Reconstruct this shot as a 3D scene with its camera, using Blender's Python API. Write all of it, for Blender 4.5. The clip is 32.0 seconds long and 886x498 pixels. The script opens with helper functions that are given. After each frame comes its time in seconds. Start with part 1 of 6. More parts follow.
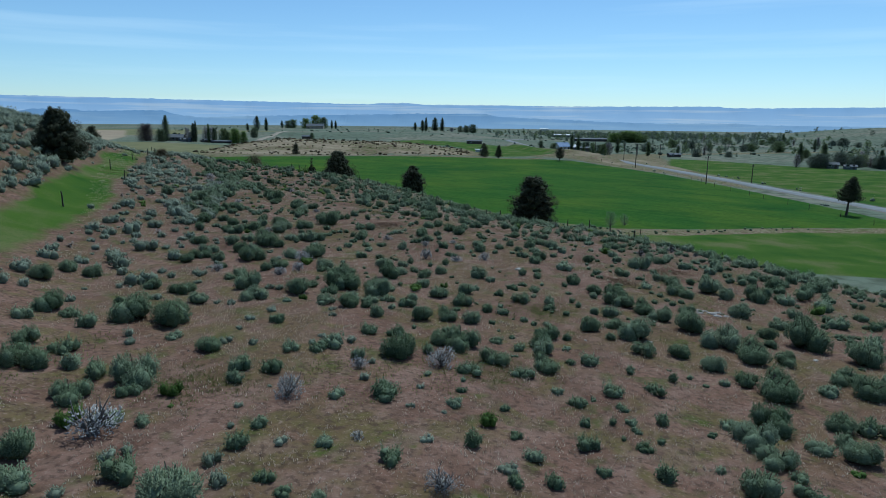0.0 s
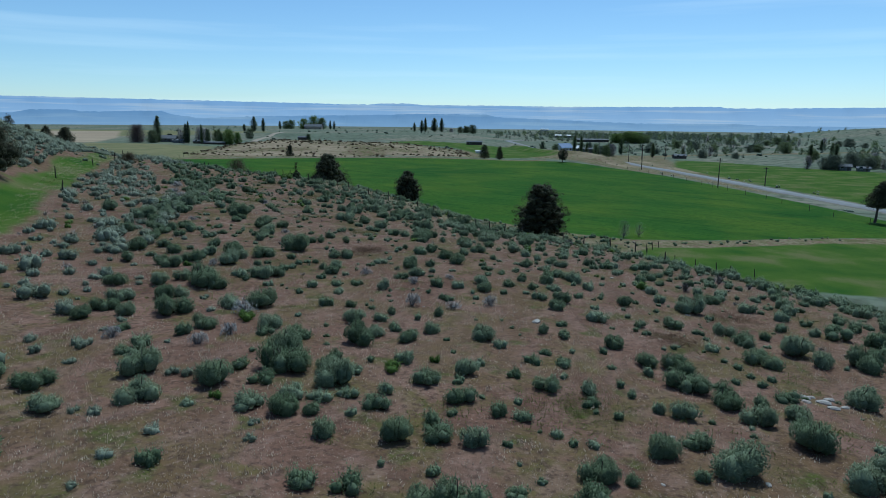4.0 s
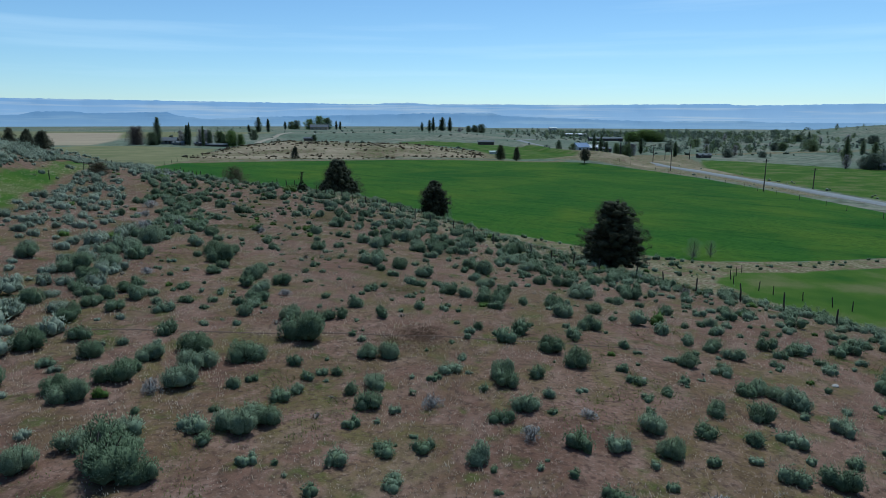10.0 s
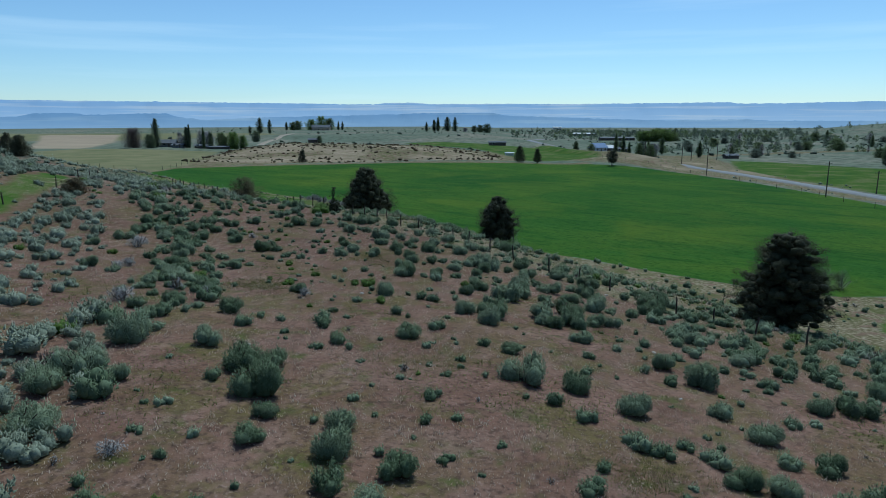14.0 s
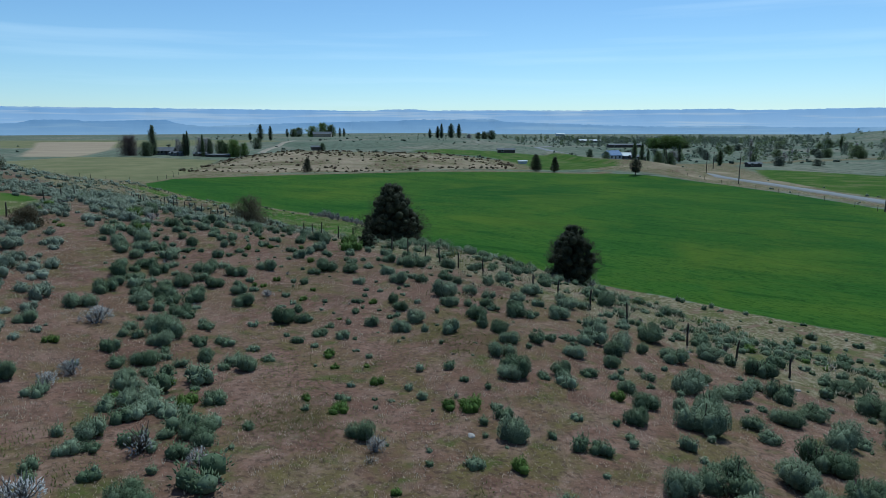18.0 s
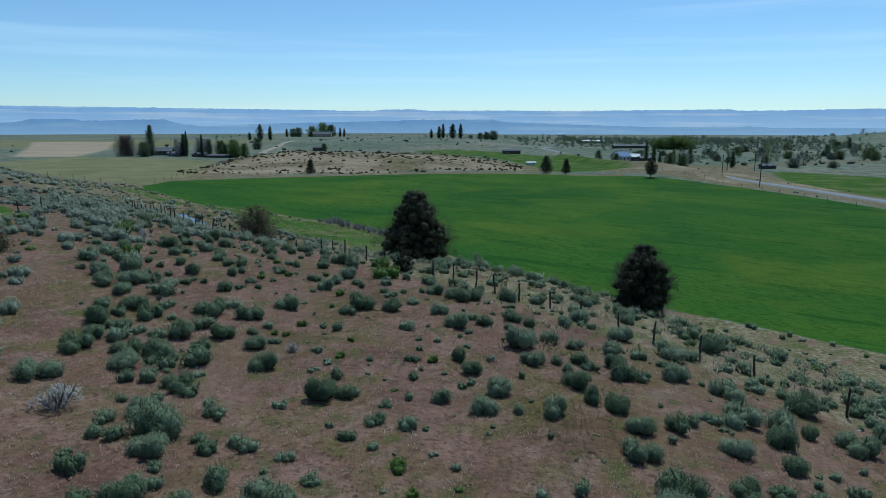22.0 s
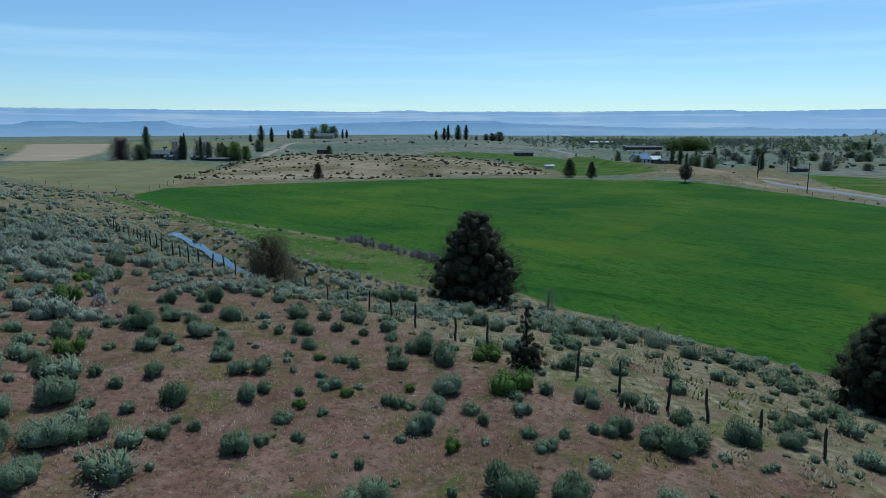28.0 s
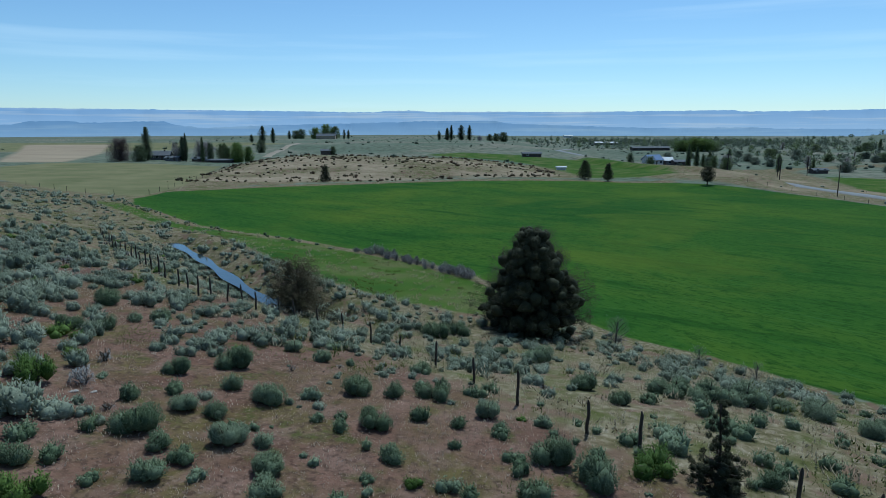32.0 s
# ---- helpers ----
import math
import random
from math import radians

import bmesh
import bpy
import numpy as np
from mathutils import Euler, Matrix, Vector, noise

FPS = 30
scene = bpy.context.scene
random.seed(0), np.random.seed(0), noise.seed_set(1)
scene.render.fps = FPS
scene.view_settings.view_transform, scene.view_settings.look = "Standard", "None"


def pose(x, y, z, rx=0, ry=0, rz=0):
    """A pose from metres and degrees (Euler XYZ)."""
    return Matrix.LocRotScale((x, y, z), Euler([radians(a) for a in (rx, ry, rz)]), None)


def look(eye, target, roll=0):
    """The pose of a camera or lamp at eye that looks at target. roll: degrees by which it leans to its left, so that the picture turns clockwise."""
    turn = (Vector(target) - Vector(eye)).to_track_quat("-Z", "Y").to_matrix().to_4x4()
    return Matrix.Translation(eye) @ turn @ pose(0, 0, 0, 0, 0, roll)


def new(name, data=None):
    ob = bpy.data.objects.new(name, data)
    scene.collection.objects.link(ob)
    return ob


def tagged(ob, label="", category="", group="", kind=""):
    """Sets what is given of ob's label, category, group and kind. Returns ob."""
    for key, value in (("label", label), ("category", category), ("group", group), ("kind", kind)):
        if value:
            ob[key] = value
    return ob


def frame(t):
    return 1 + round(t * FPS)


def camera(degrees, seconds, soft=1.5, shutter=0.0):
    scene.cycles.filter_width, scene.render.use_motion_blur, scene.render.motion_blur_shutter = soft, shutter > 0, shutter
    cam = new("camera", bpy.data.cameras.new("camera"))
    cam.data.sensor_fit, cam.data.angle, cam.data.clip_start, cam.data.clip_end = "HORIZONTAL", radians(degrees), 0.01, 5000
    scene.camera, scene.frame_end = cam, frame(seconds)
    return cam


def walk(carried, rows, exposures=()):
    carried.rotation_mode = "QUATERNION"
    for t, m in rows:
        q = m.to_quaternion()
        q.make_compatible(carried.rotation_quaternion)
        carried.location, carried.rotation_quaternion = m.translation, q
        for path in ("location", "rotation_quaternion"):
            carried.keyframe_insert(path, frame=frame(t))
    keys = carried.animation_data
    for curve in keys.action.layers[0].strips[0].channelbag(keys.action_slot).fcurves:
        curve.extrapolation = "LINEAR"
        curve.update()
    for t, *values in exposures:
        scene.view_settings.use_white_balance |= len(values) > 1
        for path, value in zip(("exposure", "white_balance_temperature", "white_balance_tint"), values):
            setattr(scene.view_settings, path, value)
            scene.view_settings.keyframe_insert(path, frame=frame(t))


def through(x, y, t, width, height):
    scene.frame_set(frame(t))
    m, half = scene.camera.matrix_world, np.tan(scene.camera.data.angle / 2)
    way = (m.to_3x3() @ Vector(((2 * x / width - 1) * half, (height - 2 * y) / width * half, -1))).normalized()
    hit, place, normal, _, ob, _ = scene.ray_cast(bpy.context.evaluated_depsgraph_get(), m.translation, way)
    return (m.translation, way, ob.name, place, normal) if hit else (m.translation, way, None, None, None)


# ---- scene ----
cam = camera(68.9, 32.0, soft=0.8)
METRES, EYE, TILT, LEAN, TURN = 105.0, 10.0, -11.25, -0.6, 0.0
ROWS = [
    (0.0, 0.0, 0.0, 0.0, -0.0, 0.0, 0.0),
    (0.5, -0.0001, 0.0091, 0.0019, -0.0, -0.04, 0.02),
    (1.0, 0.0001, 0.0196, 0.0041, -0.02, -0.06, 0.02),
    (1.5, 0.0006, 0.0313, 0.0063, -0.02, -0.09, 0.02),
    (2.0, 0.0012, 0.0441, 0.0089, -0.01, -0.1, 0.03),
    (2.5, 0.0017, 0.0575, 0.0116, -0.01, -0.09, 0.02),
    (3.0, 0.0021, 0.0714, 0.0144, -0.0, -0.08, 0.05),
    (3.5, 0.0027, 0.0853, 0.0173, -0.01, -0.02, 0.05),
    (5.5, 0.0051, 0.137, 0.028, 0.01, 0.13, -0.02),
    (6.0, 0.0052, 0.1495, 0.0305, 0.01, 0.16, -0.01),
    (6.5, 0.0047, 0.1617, 0.033, 0.02, 0.19, 0.0),
    (7.0, 0.0034, 0.1738, 0.0356, 0.05, 0.19, 0.03),
    (7.5, 0.001, 0.1862, 0.0381, 0.08, 0.18, 0.08),
    (8.0, -0.003, 0.1994, 0.0409, 0.16, 0.15, 0.13),
    (8.5, -0.009, 0.2137, 0.0439, 0.24, 0.12, 0.19),
    (9.0, -0.0163, 0.2291, 0.0471, 0.31, 0.07, 0.23),
    (9.5, -0.0247, 0.2461, 0.0506, 0.42, 0.01, 0.3),
    (10.0, -0.0342, 0.2648, 0.0543, 0.51, -0.03, 0.36),
    (10.5, -0.0441, 0.2848, 0.0586, 0.53, -0.06, 0.43),
    (11.0, -0.0539, 0.3059, 0.0629, 0.55, -0.04, 0.5),
    (11.5, -0.0634, 0.3271, 0.0675, 0.54, -0.05, 0.54),
    (12.0, -0.0728, 0.3484, 0.0721, 0.55, -0.05, 0.59),
    (12.5, -0.0821, 0.37, 0.0767, 0.55, -0.06, 0.63),
    (13.0, -0.0909, 0.3922, 0.0813, 0.54, -0.05, 0.66),
    (13.5, -0.0991, 0.4151, 0.0859, 0.53, -0.05, 0.66),
    (14.0, -0.1064, 0.4386, 0.0908, 0.5, -0.05, 0.65),
    (14.5, -0.1133, 0.4625, 0.0957, 0.48, -0.0, 0.65),
    (15.0, -0.1197, 0.4857, 0.1008, 0.49, 0.05, 0.67),
    (15.5, -0.1263, 0.5076, 0.1054, 0.48, 0.15, 0.7),
    (17.5, -0.153, 0.5728, 0.1197, 0.46, 0.45, 0.67),
    (18.0, -0.1589, 0.5847, 0.1222, 0.45, 0.5, 0.67),
    (18.5, -0.1643, 0.5954, 0.1244, 0.43, 0.54, 0.64),
    (19.0, -0.1693, 0.6056, 0.1268, 0.41, 0.56, 0.63),
    (19.5, -0.174, 0.6154, 0.1291, 0.4, 0.56, 0.64),
    (20.0, -0.1784, 0.6252, 0.1312, 0.4, 0.55, 0.63),
    (20.5, -0.1823, 0.6356, 0.1335, 0.37, 0.51, 0.61),
    (21.0, -0.1862, 0.6467, 0.1356, 0.36, 0.51, 0.61),
    (21.5, -0.1901, 0.6581, 0.1379, 0.34, 0.5, 0.6),
    (22.0, -0.1939, 0.6699, 0.14, 0.32, 0.51, 0.58),
    (22.5, -0.1977, 0.6822, 0.1424, 0.32, 0.49, 0.57),
    (23.0, -0.2017, 0.6953, 0.1449, 0.31, 0.47, 0.58),
    (23.5, -0.206, 0.7094, 0.1477, 0.31, 0.45, 0.56),
    (24.0, -0.2108, 0.7245, 0.1507, 0.31, 0.45, 0.57),
    (24.5, -0.2158, 0.7393, 0.154, 0.32, 0.46, 0.58),
    (25.0, -0.221, 0.7541, 0.1571, 0.3, 0.49, 0.6),
    (25.5, -0.2264, 0.7685, 0.1603, 0.31, 0.55, 0.59),
    (27.5, -0.2482, 0.824, 0.1718, 0.33, 0.59, 0.66),
    (28.0, -0.2538, 0.8373, 0.1744, 0.34, 0.61, 0.68),
    (28.5, -0.2592, 0.85, 0.177, 0.33, 0.62, 0.68),
    (29.0, -0.2646, 0.8621, 0.1795, 0.33, 0.63, 0.68),
    (29.5, -0.2701, 0.8733, 0.182, 0.34, 0.64, 0.67),
    (30.0, -0.2752, 0.884, 0.1843, 0.33, 0.64, 0.68),
    (30.5, -0.2799, 0.8942, 0.1866, 0.32, 0.66, 0.67),
    (31.0, -0.2844, 0.9039, 0.1887, 0.31, 0.67, 0.67),
    (31.5, -0.289, 0.9132, 0.1906, 0.31, 0.66, 0.68),
    (32.0, -0.2938, 0.9226, 0.1925, 0.31, 0.63, 0.69),
]
walk(cam, [(t, pose(0, 0, EYE, TILT, LEAN, TURN) @ pose(METRES * x, METRES * y, METRES * z, 90 + pitch, roll, yaw)) for t, x, y, z, yaw, pitch, roll in ROWS],
     exposures=[(0.0, 0.06, 5350, -5), (32.0, 0.06, 5350, -5)])

# ---- world, sun ----
SUN_AZ, SUN_EL = 20.0, 60.0
world = bpy.data.worlds.new("sky")
scene.world = world
world.use_nodes = True
wn, wl = world.node_tree.nodes, world.node_tree.links
wn.clear()
sky = wn.new("ShaderNodeTexSky")
sky.sky_type, sky.sun_disc = "NISHITA", False
sky.sun_elevation, sky.sun_rotation = radians(SUN_EL), radians(SUN_AZ)
sky.altitude, sky.air_density, sky.dust_density, sky.ozone_density = 1300, 1.0, 0.7, 3.4
wbg, wout = wn.new("ShaderNodeBackground"), wn.new("ShaderNodeOutputWorld")
wtc, wmap, wcirrus, wramp, wmix = (wn.new(k) for k in ("ShaderNodeTexCoord", "ShaderNodeMapping", "ShaderNodeTexNoise", "ShaderNodeValToRGB", "ShaderNodeMix"))
wmap.inputs["Scale"].default_value = (1.2, 1.2, 26.0)
wmap.inputs["Rotation"].default_value = (0.0, radians(2.0), 0.0)
wcirrus.inputs["Scale"].default_value, wcirrus.inputs["Detail"].default_value = 1.6, 5.0
wramp.color_ramp.elements[0].position, wramp.color_ramp.elements[1].position = 0.52, 0.78
wramp.color_ramp.elements[1].color = (0.22, 0.22, 0.22, 1)
wmix.data_type = "RGBA"
wmix.inputs["B"].default_value = (8.5, 9.2, 9.8, 1)
wl.new(wtc.outputs["Generated"], wmap.inputs["Vector"])
wl.new(wmap.outputs["Vector"], wcirrus.inputs["Vector"])
wl.new(wcirrus.outputs["Fac"], wramp.inputs["Fac"])
wl.new(wramp.outputs["Color"], wmix.inputs["Factor"])
wl.new(sky.outputs["Color"], wmix.inputs["A"])
wl.new(wmix.outputs["Result"], wbg.inputs["Color"])
wl.new(wbg.outputs["Background"], wout.inputs["Surface"])
wbg.inputs["Strength"].default_value = 0.10
sun = new("sun", bpy.data.lights.new("sun", "SUN"))
sun.data.energy, sun.data.angle, sun.data.color = 3.0, radians(0.55), (1.0, 0.965, 0.91)
SUN_DIR = Vector((math.sin(radians(SUN_AZ)) * math.cos(radians(SUN_EL)), math.cos(radians(SUN_AZ)) * math.cos(radians(SUN_EL)), math.sin(radians(SUN_EL))))
sun.matrix_world = look(SUN_DIR * 200, (0, 0, 0))

# ---- materials ----
class Mat:
    """A small builder for node materials."""

    def __init__(self, name, rough=0.8, metal=0.0, spec=0.3):
        self.m = bpy.data.materials.new(name)
        self.m.use_nodes = True
        self.n, self.l = self.m.node_tree.nodes, self.m.node_tree.links
        self.b = self.n["Principled BSDF"]
        self.b.inputs["Roughness"].default_value = rough
        self.b.inputs["Metallic"].default_value = metal
        self.b.inputs["Specular IOR Level"].default_value = spec
        self.tc = self.n.new("ShaderNodeTexCoord")

    def put(self, v, s):
        if hasattr(v, "is_linked"):
            self.l.new(v, s)
        else:
            s.default_value = v

    def noise(self, scale, detail=4.0, rough=0.55, stretch=None, distortion=0.0):
        t = self.n.new("ShaderNodeTexNoise")
        t.inputs["Scale"].default_value, t.inputs["Detail"].default_value = scale, detail
        t.inputs["Roughness"].default_value, t.inputs["Distortion"].default_value = rough, distortion
        src = self.tc.outputs["Object"]
        if stretch:
            if len(stretch) > 3:
                turned = self.n.new("ShaderNodeMapping")
                turned.inputs["Rotation"].default_value = (0, 0, radians(stretch[3]))
                self.l.new(src, turned.inputs["Vector"])
                src = turned.outputs["Vector"]
            mp = self.n.new("ShaderNodeMapping")
            mp.inputs["Scale"].default_value = stretch[:3]
            self.l.new(src, mp.inputs["Vector"])
            src = mp.outputs["Vector"]
        self.l.new(src, t.inputs["Vector"])
        return t.outputs["Fac"]

    def ramp(self, fac, *stops):
        r = self.n.new("ShaderNodeValToRGB")
        el = r.color_ramp.elements
        while len(el) < len(stops):
            el.new(0.5)
        for e, (p, c) in zip(el, stops):
            e.position = p
            e.color = (*c, 1) if hasattr(c, "__len__") else (c, c, c, 1)
        self.put(fac, r.inputs["Fac"])
        return r.outputs["Color"]

    def mix(self, fac, a, b, how="MIX"):
        x = self.n.new("ShaderNodeMix")
        x.data_type, x.blend_type = "RGBA", how
        self.put(fac, x.inputs["Factor"])
        for v, k in ((a, "A"), (b, "B")):
            self.put((*v, 1) if isinstance(v, tuple) and len(v) == 3 else v, x.inputs[k])
        return x.outputs["Result"]

    def maths(self, op, a, b=0.0):
        x = self.n.new("ShaderNodeMath")
        x.operation = op
        self.put(a, x.inputs[0])
        self.put(b, x.inputs[1])
        return x.outputs[0]

    def mask(self, name, channel, jitter=None, soft=0.05, amount=0.3):
        """A cover map stored on the sheet's corners, with a frayed edge."""
        a = self.n.new("ShaderNodeAttribute")
        a.attribute_name = name
        s = self.n.new("ShaderNodeSeparateColor")
        self.l.new(a.outputs["Color"], s.inputs["Color"])
        v = s.outputs[channel]
        if jitter is not None:
            v = self.maths("ADD", v, self.maths("MULTIPLY", self.maths("SUBTRACT", jitter, 0.5), amount))
        return self.ramp(v, (0.5 - soft, 0.0), (0.5 + soft, 1.0))

    def colour(self, c):
        self.put((*c, 1) if isinstance(c, tuple) and len(c) == 3 else c, self.b.inputs["Base Color"])
        return self

    def bump(self, h, strength=0.3, dist=0.02):
        x = self.n.new("ShaderNodeBump")
        x.inputs["Strength"].default_value, x.inputs["Distance"].default_value = strength, dist
        self.l.new(h, x.inputs["Height"])
        self.l.new(x.outputs["Normal"], self.b.inputs["Normal"])
        return self

    def random(self):
        """A number of each thing's own, shifted by the bush's number where many share a mesh."""
        o, a = self.n.new("ShaderNodeObjectInfo"), self.n.new("ShaderNodeAttribute")
        a.attribute_name = "tint"
        return self.maths("FRACT", self.maths("ADD", o.outputs["Random"], a.outputs["Fac"]))

    def island(self):
        return self.n.new("ShaderNodeNewGeometry").outputs["Random Per Island"]


def plain(name, c1, c2, scale=3.0, rough=0.8, metal=0.0, stretch=None, bump=0.2, spec=0.3):
    m = Mat(name, rough, metal, spec)
    big, fine = m.noise(scale, 4, stretch=stretch), m.noise(scale * 9, 3, stretch=stretch)
    m.colour(m.mix(m.maths("MULTIPLY", fine, 0.45), m.ramp(big, (0.3, c1), (0.7, c2)), tuple(v * 0.6 for v in c1)))
    if bump:
        m.bump(fine, bump, 0.02)
    return m.m


def leafy(name, dark, mid, pale, rough=0.75, through=0.0):
    """Foliage: the hue differs from plant to plant and from sprig to sprig."""
    m = Mat(name, rough, 0, 0.15)
    plant = m.ramp(m.random(), (0.05, dark), (0.55, mid), (1.0, pale))
    c = m.mix(m.maths("MULTIPLY", m.island(), 0.42), plant, tuple(v * 0.55 for v in dark))
    c = m.mix(m.maths("MULTIPLY", m.noise(1.7, 3), 0.35), c, pale)
    c = m.mix(m.ramp(m.island(), (0.75, 0.0), (0.97, 0.32)), c, tuple(min(0.9, v * 1.35) for v in pale))
    m.colour(m.mix(m.ramp(m.noise(13.0, 3), (0.42, 0.3), (0.58, 0.0)), c, tuple(v * 0.4 for v in dark)))
    if through:
        # thin leaves let part of the sun through
        t, x = m.n.new("ShaderNodeBsdfTranslucent"), m.n.new("ShaderNodeMixShader")
        m.l.new(m.b.inputs["Base Color"].links[0].from_socket, t.inputs["Color"])
        x.inputs[0].default_value = through
        m.l.new(m.b.outputs[0], x.inputs[1])
        m.l.new(t.outputs[0], x.inputs[2])
        m.l.new(x.outputs[0], m.n["Material Output"].inputs["Surface"])
    return m.m


def ground_material():
    m = Mat("ground_cover", 1.0, 0, 0.03)
    wide, mid, fine, grain = m.noise(0.05, 4), m.noise(0.32, 5), m.noise(2.6, 5), m.noise(14.0, 4)
    # bare reddish soil under cheatgrass, with mossy patches and pale litter
    soil = m.ramp(mid, (0.3, (0.122, 0.064, 0.045)), (0.5, (0.182, 0.101, 0.072)), (0.7, (0.235, 0.140, 0.104)))
    soil = m.mix(m.ramp(m.noise(0.13, 5, distortion=1.0), (0.48, 0.0), (0.62, 0.6)), soil, (0.120, 0.088, 0.034))
    soil = m.mix(m.ramp(m.noise(0.42, 5, distortion=0.6), (0.51, 0.0), (0.61, 0.8)), soil, (0.125, 0.102, 0.036))
    soil = m.mix(m.ramp(m.noise(0.75, 4), (0.56, 0.0), (0.66, 0.75)), soil, (0.062, 0.084, 0.016))
    soil = m.mix(m.ramp(m.noise(0.9, 6, stretch=(0.7, 1.3, 1.0, -60.0)), (0.49, 0.0), (0.63, 0.65)), soil, (0.245, 0.150, 0.115))
    soil = m.mix(m.ramp(fine, (0.35, 0.45), (0.6, 0.0)), soil, (0.080, 0.052, 0.036))
    soil = m.mix(m.ramp(m.noise(5.0, 6), (0.50, 0.0), (0.64, 0.75)), soil, (0.066, 0.040, 0.030))
    soil = m.mix(m.ramp(m.noise(7.0, 6, 0.7), (0.55, 0.0), (0.69, 0.65)), soil, (0.31, 0.215, 0.175))
    soil = m.mix(m.ramp(m.noise(24.0, 3), (0.64, 0.0), (0.72, 0.7)), soil, (0.34, 0.28, 0.23))
    soil = m.mix(1.0, soil, (0.90, 0.91, 0.91), "MULTIPLY")
    # far rangeland: dry grey-green, its colour raised in place of distance haze
    rng = m.ramp(m.noise(0.012, 5, distortion=0.6), (0.36, (0.115, 0.140, 0.100)), (0.5, (0.150, 0.165, 0.120)), (0.64, (0.215, 0.195, 0.150)))
    rng = m.mix(m.ramp(m.noise(0.22, 4), (0.45, 0.0), (0.62, 0.7)), rng, (0.055, 0.062, 0.040))
    c = m.mix(m.mask("cover_b", "Blue", wide, 0.2), soil, rng)
    # pale dry grass
    dry = m.ramp(fine, (0.3, (0.090, 0.080, 0.034)), (0.5, (0.185, 0.155, 0.088)), (0.70, (0.34, 0.29, 0.20)))
    dry = m.mix(m.ramp(m.noise(0.4, 4), (0.48, 0.0), (0.62, 0.7)), dry, (0.085, 0.100, 0.024))
    dry = m.mix(m.ramp(m.noise(0.55, 5, distortion=0.5), (0.52, 0.0), (0.62, 0.75)), dry, (0.185, 0.115, 0.085))
    dry = m.mix(1.0, dry, (0.86, 0.84, 0.86), "MULTIPLY")
    c = m.mix(m.mask("cover_a", "Blue", mid, 0.16, 0.8), c, dry)
    # grazed pasture, stubble, watered strips and the crop
    past = m.ramp(m.noise(0.09, 4), (0.3, (0.125, 0.128, 0.060)), (0.7, (0.195, 0.175, 0.092)))
    c = m.mix(m.mask("cover_b", "Red", mid, 0.1), c, past)
    stub = m.ramp(m.noise(0.07, 4, stretch=(0.4, 2.4, 1.0)), (0.3, (0.25, 0.190, 0.130)), (0.7, (0.35, 0.275, 0.195)))
    c = m.mix(m.mask("cover_b", "Green", mid, 0.1), c, stub)
    strip = m.ramp(m.noise(0.12, 5), (0.3, (0.030, 0.078, 0.010)), (0.50, (0.075, 0.118, 0.016)), (0.68, (0.150, 0.140, 0.052)))
    strip = m.mix(m.ramp(grain, (0.4, 0.5), (0.6, 0.0)), strip, (0.03, 0.07, 0.008))
    strip = m.mix(1.0, strip, (0.92, 0.93, 1.1), "MULTIPLY")
    c = m.mix(m.mask("cover_a", "Green", mid, 0.07, 0.35), c, strip)
    crop = m.ramp(m.noise(0.022, 5, distortion=0.8), (0.34, (0.028, 0.080, 0.009)), (0.5, (0.042, 0.101, 0.010)), (0.66, (0.066, 0.117, 0.011)))
    crop = m.mix(m.ramp(m.noise(0.06, 5, stretch=(0.6, 1.5, 1.0, 20.0)), (0.55, 0.0), (0.72, 0.4)), crop, (0.085, 0.122, 0.012))
    crop = m.mix(m.ramp(m.noise(0.11, 5, stretch=(0.4, 2.4, 1.0, 32.0)), (0.54, 0.0), (0.68, 0.6)), crop, (0.012, 0.050, 0.006))
    crop = m.mix(m.ramp(m.noise(1.3, 5, 0.65, stretch=(0.75, 1.35, 1.0, 42.0), distortion=0.6), (0.36, 0.65), (0.52, 0.0)), crop, (0.012, 0.044, 0.005))
    crop = m.mix(m.ramp(m.noise(0.6, 6, 0.7, stretch=(0.5, 1.5, 1.0, 46.0), distortion=0.9), (0.54, 0.0), (0.66, 0.6)), crop, (0.012, 0.046, 0.006))
    crop = m.mix(m.ramp(m.noise(0.8, 4, 0.6, stretch=(0.3, 2.0, 1.0, 44.0)), (0.58, 0.0), (0.72, 0.35)), crop, (0.060, 0.150, 0.030))
    crop = m.mix(m.ramp(m.noise(0.035, 6, 0.62, distortion=0.7), (0.50, 0.0), (0.66, 0.6)), crop, (0.088, 0.128, 0.012))
    crop = m.mix(m.ramp(m.noise(0.19, 6, 0.6, stretch=(0.7, 1.4, 1.0, 46.0), distortion=0.8), (0.55, 0.0), (0.70, 0.5)), crop, (0.016, 0.060, 0.007))
    crop = m.mix(1.0, crop, (0.97, 0.94, 1.2), "MULTIPLY")
    c = m.mix(m.mask("cover_a", "Red", mid, 0.05, 0.25), c, crop)
    m.colour(c)
    m.bump(m.maths("ADD", m.maths("MULTIPLY", fine, 0.8), m.maths("MULTIPLY", grain, 0.35)), 0.4, 0.07)
    return m.m


